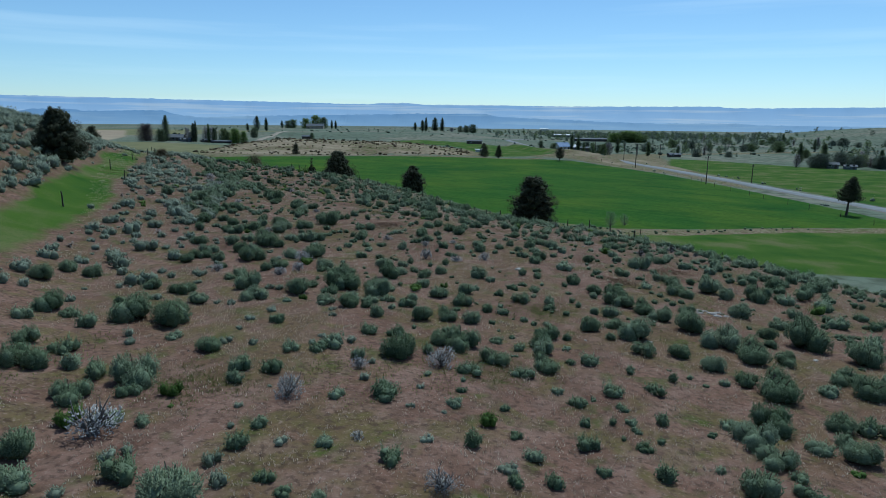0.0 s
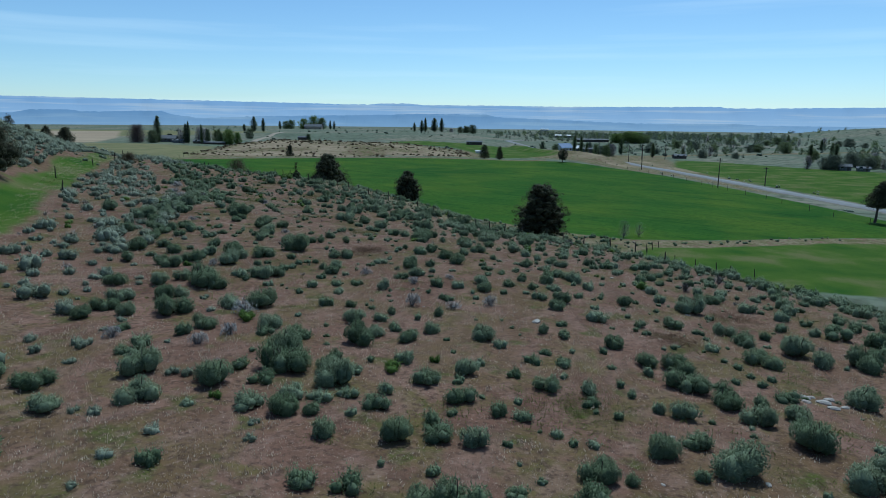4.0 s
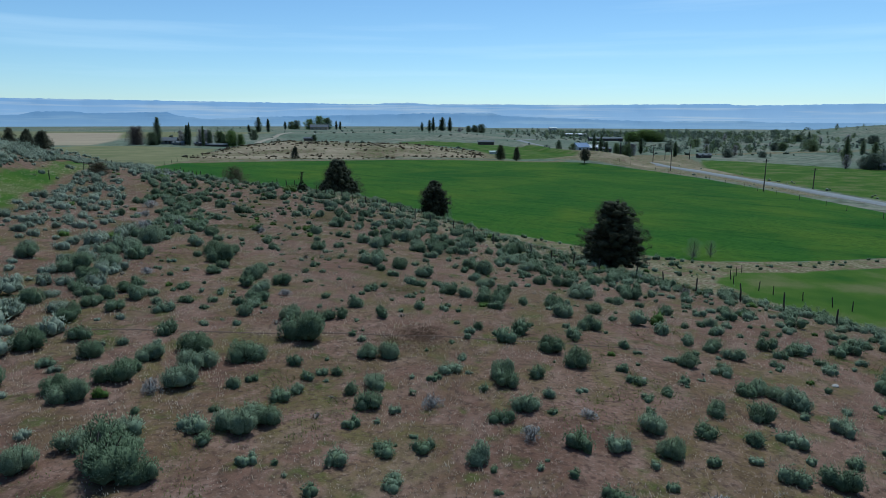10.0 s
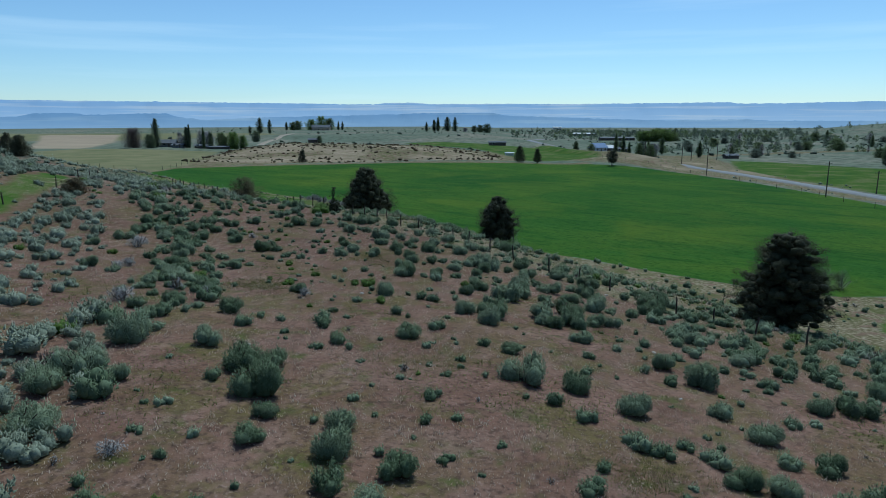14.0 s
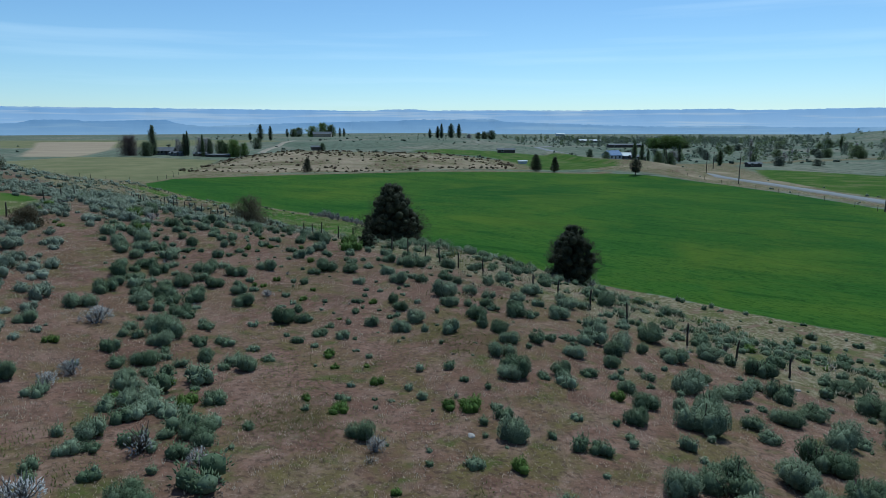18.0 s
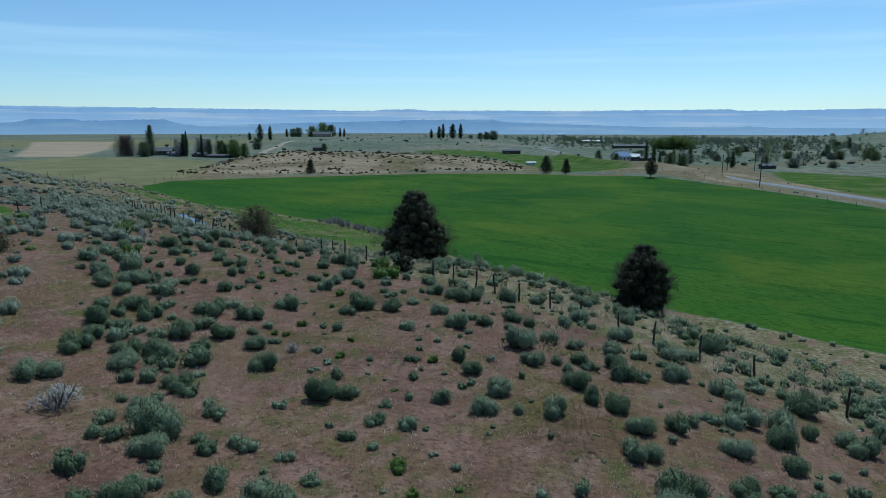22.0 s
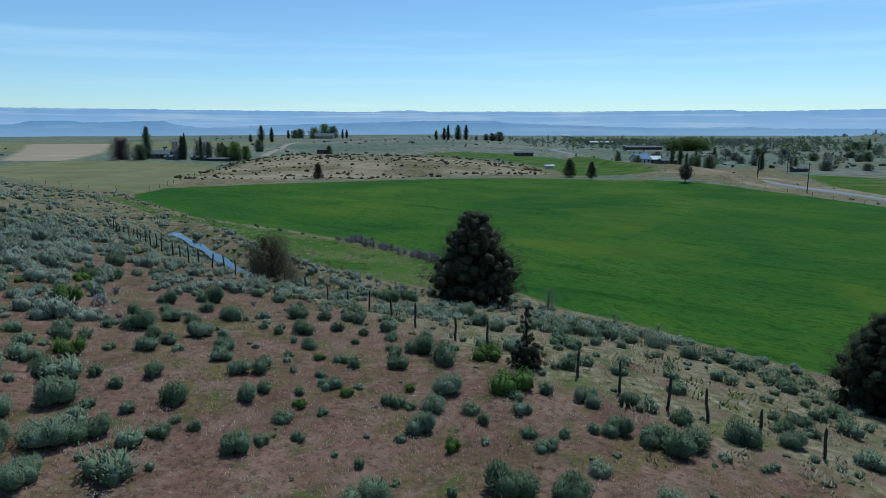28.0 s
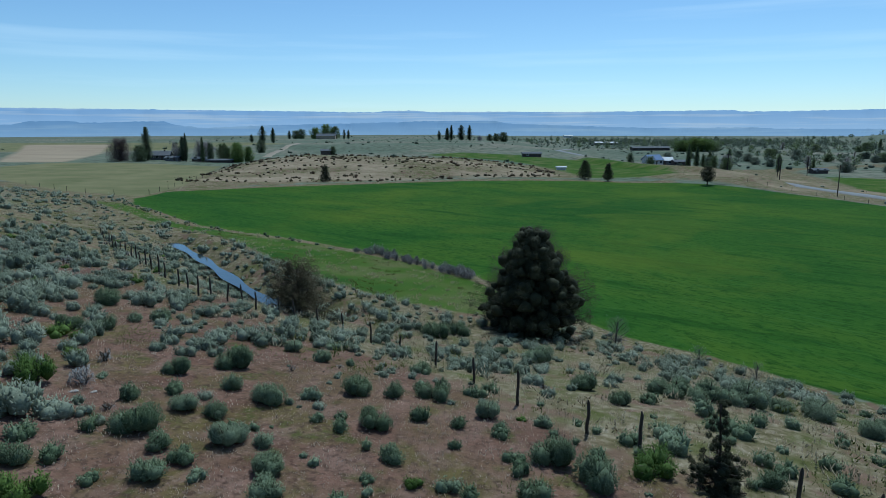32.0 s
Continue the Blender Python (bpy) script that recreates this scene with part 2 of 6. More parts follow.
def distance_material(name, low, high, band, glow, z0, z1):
    """Hills many kilometres off: the air's haze is painted as blue colour and a glow."""
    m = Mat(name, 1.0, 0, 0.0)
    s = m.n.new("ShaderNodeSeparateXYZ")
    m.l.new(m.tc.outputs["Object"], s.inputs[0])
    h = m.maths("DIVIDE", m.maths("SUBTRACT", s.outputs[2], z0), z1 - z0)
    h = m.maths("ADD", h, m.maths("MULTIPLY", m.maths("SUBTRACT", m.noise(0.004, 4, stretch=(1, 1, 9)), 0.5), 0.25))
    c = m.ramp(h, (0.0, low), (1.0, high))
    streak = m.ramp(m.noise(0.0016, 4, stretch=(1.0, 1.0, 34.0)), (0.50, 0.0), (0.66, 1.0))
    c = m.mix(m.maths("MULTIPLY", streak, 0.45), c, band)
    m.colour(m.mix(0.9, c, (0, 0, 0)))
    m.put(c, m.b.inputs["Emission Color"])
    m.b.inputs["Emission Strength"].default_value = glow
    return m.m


M_GROUND = ground_material()
M_SAGE = leafy("sage_foliage", (0.086, 0.128, 0.058), (0.163, 0.211, 0.114), (0.295, 0.345, 0.225), through=0.30)
# greyer sage, its colour also paled to paint in distance haze
M_GREYSAGE_HAZED = leafy("hazed_grey_sage_foliage", (0.155, 0.185, 0.122), (0.250, 0.280, 0.198), (0.37, 0.40, 0.30), through=0.30)
M_RABBIT = leafy("rabbitbrush_foliage", (0.075, 0.130, 0.025), (0.115, 0.185, 0.035), (0.17, 0.24, 0.055), through=0.3)
M_DEADBRUSH = leafy("dead_brush", (0.22, 0.215, 0.21), (0.31, 0.30, 0.29), (0.42, 0.41, 0.40))
M_TWIG = plain("brush_twigs", (0.060, 0.048, 0.036), (0.11, 0.09, 0.07), 6.0)
M_GRASS = leafy("dry_grass", (0.53, 0.41, 0.32), (0.64, 0.52, 0.42), (0.74, 0.64, 0.53), through=0.65)
M_STRAW = leafy("straw", (0.36, 0.30, 0.19), (0.46, 0.40, 0.27), (0.56, 0.50, 0.37), through=0.55)
M_GREENGRASS = leafy("green_grass", (0.10, 0.135, 0.03), (0.15, 0.17, 0.045), (0.22, 0.21, 0.08), through=0.5)
M_RUSTGRASS = leafy("rusty_dead_grass", (0.085, 0.050, 0.032), (0.120, 0.068, 0.042), (0.15, 0.09, 0.055), through=0.2)
M_LITTER = plain("trodden_litter", (0.100, 0.064, 0.047), (0.150, 0.098, 0.074), 2.0, 0.95)
M_NEEDLE = leafy("conifer_needles", (0.026, 0.030, 0.014), (0.040, 0.043, 0.020), (0.062, 0.060, 0.030))
M_BARK = plain("bark", (0.06, 0.045, 0.034), (0.12, 0.09, 0.07), 4.0, stretch=(1, 1, 0.2), bump=0.6)
M_PALEBARK = plain("grey_bark", (0.13, 0.115, 0.105), (0.2, 0.18, 0.165), 4.0, stretch=(1, 1, 0.2), bump=0.5)
# far-tree leaf colours are lifted past natural to stand in for haze
M_POPLAR = leafy("poplar_leaves", (0.095, 0.135, 0.070), (0.135, 0.175, 0.095), (0.18, 0.22, 0.13), through=0.65)
M_WILLOW = leafy("willow_leaves", (0.14, 0.22, 0.055), (0.20, 0.28, 0.08), (0.26, 0.33, 0.11), through=0.65)
M_BROADLEAF = leafy("broad_leaves", (0.12, 0.17, 0.075), (0.175, 0.225, 0.10), (0.23, 0.28, 0.14), through=0.65)
# lighter, bluer leaves: the valley's haze put into the base colour
M_VALLEY_HAZED = leafy("hazed_valley_leaves", (0.13, 0.165, 0.12), (0.17, 0.205, 0.155), (0.21, 0.245, 0.19), through=0.6)
M_GREYTWIG = leafy("bare_crown", (0.24, 0.225, 0.225), (0.32, 0.30, 0.30), (0.40, 0.375, 0.375), through=0.4)
M_PLUM = leafy("purple_crown", (0.11, 0.082, 0.085), (0.16, 0.125, 0.128), (0.20, 0.165, 0.165), through=0.6)
M_RUSTY = leafy("rusty_crown", (0.060, 0.062, 0.030), (0.095, 0.080, 0.040), (0.17, 0.105, 0.07), through=0.3)
M_POST = plain("weathered_post", (0.045, 0.035, 0.028), (0.09, 0.075, 0.062), 5.0, stretch=(1, 1, 0.15), bump=0.5)
M_POLE = plain("creosote_pole", (0.06, 0.048, 0.040), (0.10, 0.08, 0.066), 3.0, stretch=(1, 1, 0.1), bump=0.3)
M_STONE = plain("pale_stone", (0.30, 0.26, 0.23), (0.46, 0.42, 0.38), 5.0, bump=0.5)
M_ROAD = plain("grey_asphalt", (0.17, 0.17, 0.175), (0.23, 0.23, 0.235), 0.4, 0.85)
M_GRAVEL = plain("gravel_shoulder", (0.115, 0.105, 0.08), (0.18, 0.16, 0.125), 0.5, 0.95)
M_DIRT = plain("dirt_track", (0.24, 0.19, 0.14), (0.33, 0.27, 0.20), 0.3, 0.95)
M_WHITE = plain("white_siding", (0.50, 0.50, 0.48), (0.62, 0.62, 0.60), 0.6)
M_GREYWALL = plain("grey_siding", (0.12, 0.12, 0.13), (0.18, 0.18, 0.19), 0.6)
M_TANWALL = plain("tan_siding", (0.30, 0.24, 0.18), (0.4, 0.33, 0.25), 0.6)
M_DARKWALL = plain("dark_boards", (0.07, 0.055, 0.048), (0.11, 0.09, 0.08), 0.8)
M_ROOFGREY = plain("grey_roofing", (0.10, 0.105, 0.115), (0.15, 0.155, 0.17), 0.7, 0.9)
M_ROOFBLUE = plain("blue_metal_roof", (0.10, 0.17, 0.32), (0.14, 0.22, 0.38), 0.7, 0.6)
M_ROOFWHITE = plain("white_metal_roof", (0.45, 0.46, 0.47), (0.56, 0.57, 0.58), 0.7, 0.6)
M_GLASS = plain("dark_window", (0.02, 0.025, 0.03), (0.04, 0.045, 0.05), 1.0, 0.1, bump=0, spec=0.5)
wm = Mat("ditch_water", 0.06, 0, 0.5)
wm.colour((0.035, 0.045, 0.05)).bump(wm.noise(2.5, 3), 0.25, 0.03)
M_WATER = wm.m
# blue and glow here are painted distance haze, not the rock's own colour
M_MESA = distance_material("hazed_far_mesa", (0.40, 0.51, 0.68), (0.24, 0.37, 0.60), (0.60, 0.62, 0.66), 0.8, -40, 125)
M_BENCH = distance_material("hazed_near_mesa", (0.28, 0.39, 0.55), (0.15, 0.26, 0.45), (0.36, 0.45, 0.56), 0.8, -45, 65)

# ---- mesh helpers ----
def np_mesh(name, verts, tris, mat, quads=None, tint=None, smooth=False):
    """A mesh from arrays of corners and faces."""
    me = bpy.data.meshes.new(name)
    verts = np.asarray(verts, dtype=np.float32)
    tris = np.asarray(tris, dtype=np.int32).reshape(-1, 3)
    quads = np.zeros((0, 4), np.int32) if quads is None else np.asarray(quads, dtype=np.int32).reshape(-1, 4)
    me.vertices.add(len(verts))
    me.vertices.foreach_set("co", verts.ravel())
    loops = np.concatenate([tris.ravel(), quads.ravel()])
    me.loops.add(len(loops))
    me.loops.foreach_set("vertex_index", loops)
    sizes = np.concatenate([np.full(len(tris), 3), np.full(len(quads), 4)]).astype(np.int32)
    me.polygons.add(len(sizes))
    me.polygons.foreach_set("loop_start", np.concatenate([[0], np.cumsum(sizes)[:-1]]).astype(np.int32))
    if smooth:
        me.polygons.foreach_set("use_smooth", np.ones(len(sizes), dtype=bool))
    if tint is not None:
        at = me.attributes.new("tint", "FLOAT", "POINT")
        at.data.foreach_set("value", np.asarray(tint, dtype=np.float32))
    me.materials.append(mat)
    me.update(calc_edges=True)
    return me


def join(*pieces):
    vs, fs, n = [], [], 0
    for v, f in pieces:
        vs.append(v)
        fs.append(f + n)
        n += len(v)
    return np.concatenate(vs), np.concatenate(fs)


def bm_mesh(name, bm, mat, smooth=False):
    me = bpy.data.meshes.new(name)
    bm.to_mesh(me)
    bm.free()
    me.materials.append(mat)
    if smooth:
        for p in me.polygons:
            p.use_smooth = True
    return me


def part(name, mesh, parent, label="", at=None):
    """One mesh as a part of a thing."""
    ob = new(name, mesh)
    ob.parent = parent
    if at is not None:
        ob.matrix_basis = at
    if label:
        ob["label"] = label
    return ob


def box_bm(w, d, h, bevel=0.0, at=(0, 0, 0)):
    """A box that stands on its base."""
    bm = bmesh.new()
    bmesh.ops.create_cube(bm, size=1.0, matrix=Matrix.Translation((at[0], at[1], at[2] + h / 2)) @ Matrix.Diagonal((w, d, h, 1)))
    if bevel:
        bmesh.ops.bevel(bm, geom=bm.edges[:], offset=bevel, segments=1, affect="EDGES")
    return bm


def tube(path, radii, sides=6):
    """A tapered, bent limb as arrays of corners and triangles."""
    path, radii = np.asarray(path, float), np.asarray(radii, float)
    n = len(path)
    d = np.gradient(path, axis=0)
    d /= np.linalg.norm(d, axis=1)[:, None] + 1e-9
    a = np.cross(d, (0.31, 0.87, 0.38))
    a /= np.linalg.norm(a, axis=1)[:, None] + 1e-9
    b = np.cross(d, a)
    ang = np.arange(sides) * 2 * np.pi / sides
    v = path[:, None, :] + radii[:, None, None] * (np.cos(ang)[None, :, None] * a[:, None, :] + np.sin(ang)[None, :, None] * b[:, None, :])
    i, j = np.meshgrid(np.arange(n - 1), np.arange(sides), indexing="ij")
    p, q, r, s = i * sides + j, i * sides + (j + 1) % sides, (i + 1) * sides + (j + 1) % sides, (i + 1) * sides + j
    f = np.concatenate([np.stack([p, q, r], -1).reshape(-1, 3), np.stack([p, r, s], -1).reshape(-1, 3)])
    return v.reshape(-1, 3), f


def sprigs(rng, centre, way, length, width, faces=6):
    """Many little three-sided spindles, each its own island: leafy sprigs or needle tufts."""
    n = len(centre)
    way = way / (np.linalg.norm(way, axis=1)[:, None] + 1e-9)
    a = np.cross(way, rng.normal(size=(n, 3)))
    a /= np.linalg.norm(a, axis=1)[:, None] + 1e-9
    b = np.cross(way, a)
    v = np.zeros((n, 5, 3))
    v[:, 0] = centre - way * (length * 0.45)[:, None]
    for k in range(3):
        c, s = math.cos(k * 2.0944), math.sin(k * 2.0944)
        v[:, k + 1] = centre + way * (length * 0.08)[:, None] + (a * c + b * s) * width[:, None]
    v[:, 4] = centre + way * (length * 0.55)[:, None]
    base = (np.arange(n) * 5)[:, None, None]
    f = np.array([[0, 2, 1], [0, 3, 2], [0, 1, 3], [4, 1, 2], [4, 2, 3], [4, 3, 1]])[6 - faces:][None] + base
    return v.reshape(-1, 3), f.reshape(-1, 3)


# ---- the lie of the land ----
ALONG, ACROSS = np.array((-0.426, 0.905)), np.array((0.905, 0.426))
STATIONS = (-40.0, 40.0, 78.0, 116.0, 146.0, 185.0, 225.0, 300.0, 420.0)
PROFILES = (
    ((-90, 17), (-45, 13), (-22, 9.2), (-13, 6.4), (-8, 4.4), (-3, 3.1), (8, 2.2), (16, 1.5), (24, 0.95), (30, 0.4), (36, -0.1), (44, -1.1), (50, -2.4), (56, -4.4), (61, -6.8), (66, -9), (76, -19)),
    ((-90, 17), (-45, 13), (-22, 9.2), (-13, 6.4), (-8, 4.4), (-3, 3.1), (8, 2.2), (16, 1.4), (24, 0.85), (30, 0.2), (36, -0.3), (44, -1.3), (50, -2.6), (56, -4.7), (61, -7.2), (65, -9), (76, -19)),
    ((-90, 19), (-45, 15.5), (-22, 12.4), (-13, 9.6), (-8, 6.0), (-4.5, 3.9), (-1, 3.3), (5, 2.4), (13, 1.5), (20, 0.9), (27, 0.3), (33, -0.35), (40, -1.4), (46, -2.7), (51, -4.1), (57, -6.9), (62, -9), (76, -19)),
    ((-90, 18), (-45, 14.5), (-22, 11.6), (-13, 9.4), (-7, 6.8), (-3, 4.5), (1, 3.2), (5, 2.8), (13, 1.7), (20, 0.8), (26, 0.2), (31, -0.6), (36, -1.3), (42, -2.4), (46, -3.5), (52, -6.2), (57, -8.2), (61, -9), (76, -19)),
    ((-90, 16), (-45, 11.5), (-22, 8.3), (-10, 5.8), (-5, 4.2), (0, 2.7), (8, 1.5), (14, 0.5), (19, -0.5), (23, -1.5), (27, -2.9), (31, -3.7), (36, -4.3), (41, -5.2), (46, -6.6), (52, -8.2), (57, -9), (76, -19)),
    ((-90, 12), (-45, 8), (-22, 4.9), (-10, 2.6), (-2, 1.0), (4, -0.3), (9, -1.4), (13, -2.3), (17, -3.4), (22, -3.9), (28, -4.9), (34, -6.0), (40, -7.0), (46, -7.8), (52, -8.4), (57, -9), (76, -19)),
    ((-90, 10), (-45, 5.5), (-28, 3.4), (-18, 1.8), (-9, 0.0), (-4, -1.3), (0, -2.3), (4, -3.2), (10, -4.0), (16, -5.0), (24, -6.0), (32, -6.9), (38, -7.5), (44, -8.0), (50, -8.6), (57, -9), (76, -19)),
    ((-90, 4), (-60, 2.2), (-44, 0.8), (-34, -0.4), (-28, -1.4), (-23, -2.4), (-18, -3.3), (-12, -4.2), (-5, -5.0), (2, -5.6), (9, -6.0), (16, -6.8), (24, -7.4), (34, -8.0), (44, -8.5), (57, -9), (76, -19)),
    ((-90, -3), (-60, -4), (-44, -4.6), (-34, -5), (-28, -5.3), (-23, -5.6), (-18, -5.9), (-12, -6.2), (-5, -6.6), (2, -7), (9, -7.4), (16, -7.8), (24, -8.2), (34, -8.6), (44, -8.8), (57, -9), (76, -19)),
)
# low swells and hollows of the crest: along, across, rise
SWELLS = ((10, 7, -0.24), (28, -4, -0.29), (28, 7, 0.13), (28, 18, -0.10), (28, 29, -0.28), (46, -4, -0.44), (46, 7, -0.58), (46, 18, 0.15), (46, 29, 0.14),
          (64, 18, 0.32), (64, 29, -0.21), (82, 7, 0.17), (82, 18, 0.06), (82, 40, -0.95), (100, 7, -0.33), (100, 18, -0.65), (100, 29, 0.45),
          (100, 40, 0.13), (118, 7, 0.32), (118, 18, 0.33), (118, 29, 0.62), (136, 7, 0.65), (136, 18, 0.33), (136, 29, -0.50), (183, -9, 1.6), (213, -16, 1.9), (240, -22, 1.1))
CANAL = ((-67.0, 183.0), (-65.0, 180.5), (-58.8, 172.0), (-53.5, 164.0), (-50.0, 158.6), (-47.6, 155.2), (-43.5, 150.5), (-40.0, 147.5))
WATER_Z = -4.3


def smooth01(v):
    v = np.clip(v, 0, 1)
    return v * v * (3 - 2 * v)


def to_line(x, y, line):
    """Distance to a bent line, and how far along it the nearest place lies."""
    best, where, run = np.full(np.shape(x), 1e9), np.zeros(np.shape(x)), 0.0
    for (x0, y0), (x1, y1) in zip(line[:-1], line[1:]):
        dx, dy = x1 - x0, y1 - y0
        ll = math.hypot(dx, dy)
        t = np.clip(((x - x0) * dx + (y - y0) * dy) / ll ** 2, 0, 1)
        d = np.hypot(x - x0 - t * dx, y - y0 - t * dy)
        where = np.where(d < best, run + t * ll, where)
        best = np.minimum(best, d)
        run += ll
    return best, where


def inside(x, y, poly):
    """Signed distance to a plot's edge, plus inside."""
    d, _ = to_line(x, y, (*poly, poly[0]))
    odd = np.zeros(np.shape(x), bool)
    for (x0, y0), (x1, y1) in zip(poly, (*poly[1:], poly[0])):
        if y0 != y1:
            odd ^= ((y0 > y) != (y1 > y)) & (x < (x1 - x0) * (y - y0) / (y1 - y0) + x0)
    return np.where(odd, d, -d)


def waves(x, y, size, seed=0):
    """Smooth, aperiodic undulation between about -1 and 1."""
    r, v = np.random.RandomState(seed), 0.0
    for k in range(7):
        a, w, p = r.uniform(0, 6.283), r.uniform(0.6, 1.9) / size * 6.283 * 0.5, r.uniform(0, 6.283)
        v = v + np.sin((x * math.cos(a) + y * math.sin(a)) * w + p) * r.uniform(0.5, 1.0)
    return v / 3.0


def plain_z(x, y):
    """Valley floor: falls gently to the east, a low bench in the middle, a basin far off."""
    z = -8.2 - 0.021 * np.clip(x, -170, 112)
    z = z + (-4.6 - z) * smooth01((y - 430) / 350) * smooth01((110 - x) / 130)
    bench = smooth01((y - 322 - 0.16 * np.abs(x + 55)) / 42) * smooth01((470 - y) / 60) * smooth01((x + 132) / 40) * smooth01((24 - x) / 60)
    z = z + bench * (3.9 + 0.5 * waves(x, y, 60, 5))
    z = z + 2.0 * smooth01((y - 560) / 60) * smooth01((760 - y) / 80) * smooth01((x + 330) / 90) * smooth01((70 - x) / 60)
    z = z + 2.9 * np.exp(-(((x - 66) / 18) ** 2 + ((y - 352) / 42) ** 2))
    cut, _ = to_line(x, y, ((83, 330), (76, 360), (66, 405), (58, 450), (56, 505)))
    z = z + 2.3 * smooth01((11 - cut) / 9)
    hill = np.exp(-(((x - 640) / 165) ** 2 + ((y - 860) / 210) ** 2) ** 1.3)
    z = z + 17.5 * hill
    far = smooth01((np.hypot(x, y) - 1300) / 1200)
    return z + far * (-0.0124 * np.hypot(x, y) + 10.5 - z)


def height(x, y):
    """Ground height anywhere."""
    x, y = np.asarray(x, float), np.asarray(y, float)
    s, u = ALONG[0] * x + ALONG[1] * y, ACROSS[0] * x + ACROSS[1] * y
    zs = np.stack([np.interp(u, [p[0] for p in pr], [p[1] for p in pr]) for pr in PROFILES])
    k = np.clip(np.interp(s, STATIONS, np.arange(len(STATIONS))), 0, len(STATIONS) - 1.0001)
    i = k.astype(int)
    f = smooth01(k - i)
    z0, z1 = np.take_along_axis(zs, i[None], 0)[0], np.take_along_axis(zs, np.minimum(i + 1, len(zs) - 1)[None], 0)[0]
    hillside = z0 + (z1 - z0) * f
    for s0, u0, rise in SWELLS:
        hillside = hillside + rise * np.exp(-((s - s0) / 18) ** 2 - ((u - u0) / 12) ** 2)
    hillside = hillside + 0.10 * waves(x, y, 9, 3) + 0.05 * waves(x, y, 3.5, 4)
    fl = plain_z(x, y)
    over = smooth01((330 - s) / 60) * smooth01((u + 330) / 60)
    hillside = fl + (hillside - fl) * over
    d = hillside - fl
    z = fl + np.where(d > 1.2, d, np.where(d < -1.2, 0.0, (d + 1.2) ** 2 / 4.8))
    dc, _ = to_line(x, y, CANAL)
    bed = WATER_Z - 0.55 + 0.25 * np.clip(dc, 0, 2.2)
    berm = WATER_Z + 0.75 + 0.15 * waves(x, y, 12, 8)
    wet = smooth01((3.3 - dc) / 1.7)
    z = np.minimum(z, WATER_Z + 0.9 + 0.60 * np.clip(dc - 3.8, 0, None))
    z = np.where(dc < 8, np.where(z < berm, z + (berm - z) * smooth01((7.0 - dc) / 3.2), z), z)
    z = z + (np.minimum(z, bed) - z) * wet
    return z


def hz(x, y):
    return float(height(np.array([x]), np.array([y]))[0])


CROP = ((32, 115.5), (46, 117), (64, 122), (97, 128), (96, 170), (93, 212), (88, 258), (80, 286), (66, 308), (48, 326), (20, 335), (0, 333), (-25, 325), (-50, 310), (-84, 288), (-105, 271), (-104, 250), (-97, 235), (-83, 219.5), (-72, 208), (-63, 202.5), (-55, 200), (-45, 193), (-34, 186), (-27, 177), (-19, 161), (-15, 154), (-9, 149.5), (-5, 145), (2, 137.5), (7, 133.5), (11, 130), (16, 125), (22, 120.5), (27, 117.5))
STRIP_WEST = ((-20, 160), (-28, 175), (-36, 184.5), (-46, 191), (-56, 198), (-64, 200), (-74, 206), (-85, 217), (-99, 234), (-104, 232), (-86, 212), (-72, 199), (-60, 187), (-53, 177), (-46, 167), (-40, 159), (-35, 154), (-29, 152), (-23, 153.5))
STRIP_EAST = ((28.5, 104), (30, 97), (33, 91.5), (39, 85.5), (48, 82.5), (64, 80), (92, 79), (92, 121), (64, 117), (42, 110), (33, 109))
MEADOW = ((26, 352), (60, 352), (66, 380), (60, 470), (20, 540), (-20, 560), (-45, 520), (5, 470), (18, 400))
EAST_FIELD = ((113, 90), (260, 100), (250, 250), (176, 318), (146, 372), (132, 378), (112, 322), (109, 268), (112, 200))
PASTURE = ((-106, 256), (-107, 286), (-116, 330), (-124, 372), (-150, 382), (-205, 392), (-215, 330), (-160, 290), (-130, 264))
STUBBLE = ((-236, 396), (-262, 440), (-316, 534), (-430, 720), (-350, 725), (-240, 495), (-204, 394))
SWALE = ((-21.0, 24.0), (-26.5, 40.0), (-28.9, 49.0), (-32.0, 58.5), (-37.5, 70.5), (-41.0, 80.0), (-46.5, 94.0), (-51.5, 108.0), (-57.0, 121.0), (-62.0, 131.0))
DRIVE_EDGE = ((-106, 273), (-84, 290), (-50, 312), (-25, 327), (0, 335.5), (20, 337.5), (48, 329))
FENCE_S, FENCE_U = (60, 85, 99, 108, 117, 129, 141, 147, 190), (46, 41.4, 36.4, 32, 27.7, 26.2, 22.1, 15.9, -5)


def spaced(start, end, near0, near1, step, growth):
    """Grid lines: even near the walk, wider and wider away from it."""
    v = list(np.arange(near0, near1 + 1e-6, step))
    d = step
    while v[-1] < end:
        d *= growth
        v.append(v[-1] + d)
    d = step
    while v[0] > start:
        d *= growth
        v.insert(0, v[0] - d)
    return np.array(v)


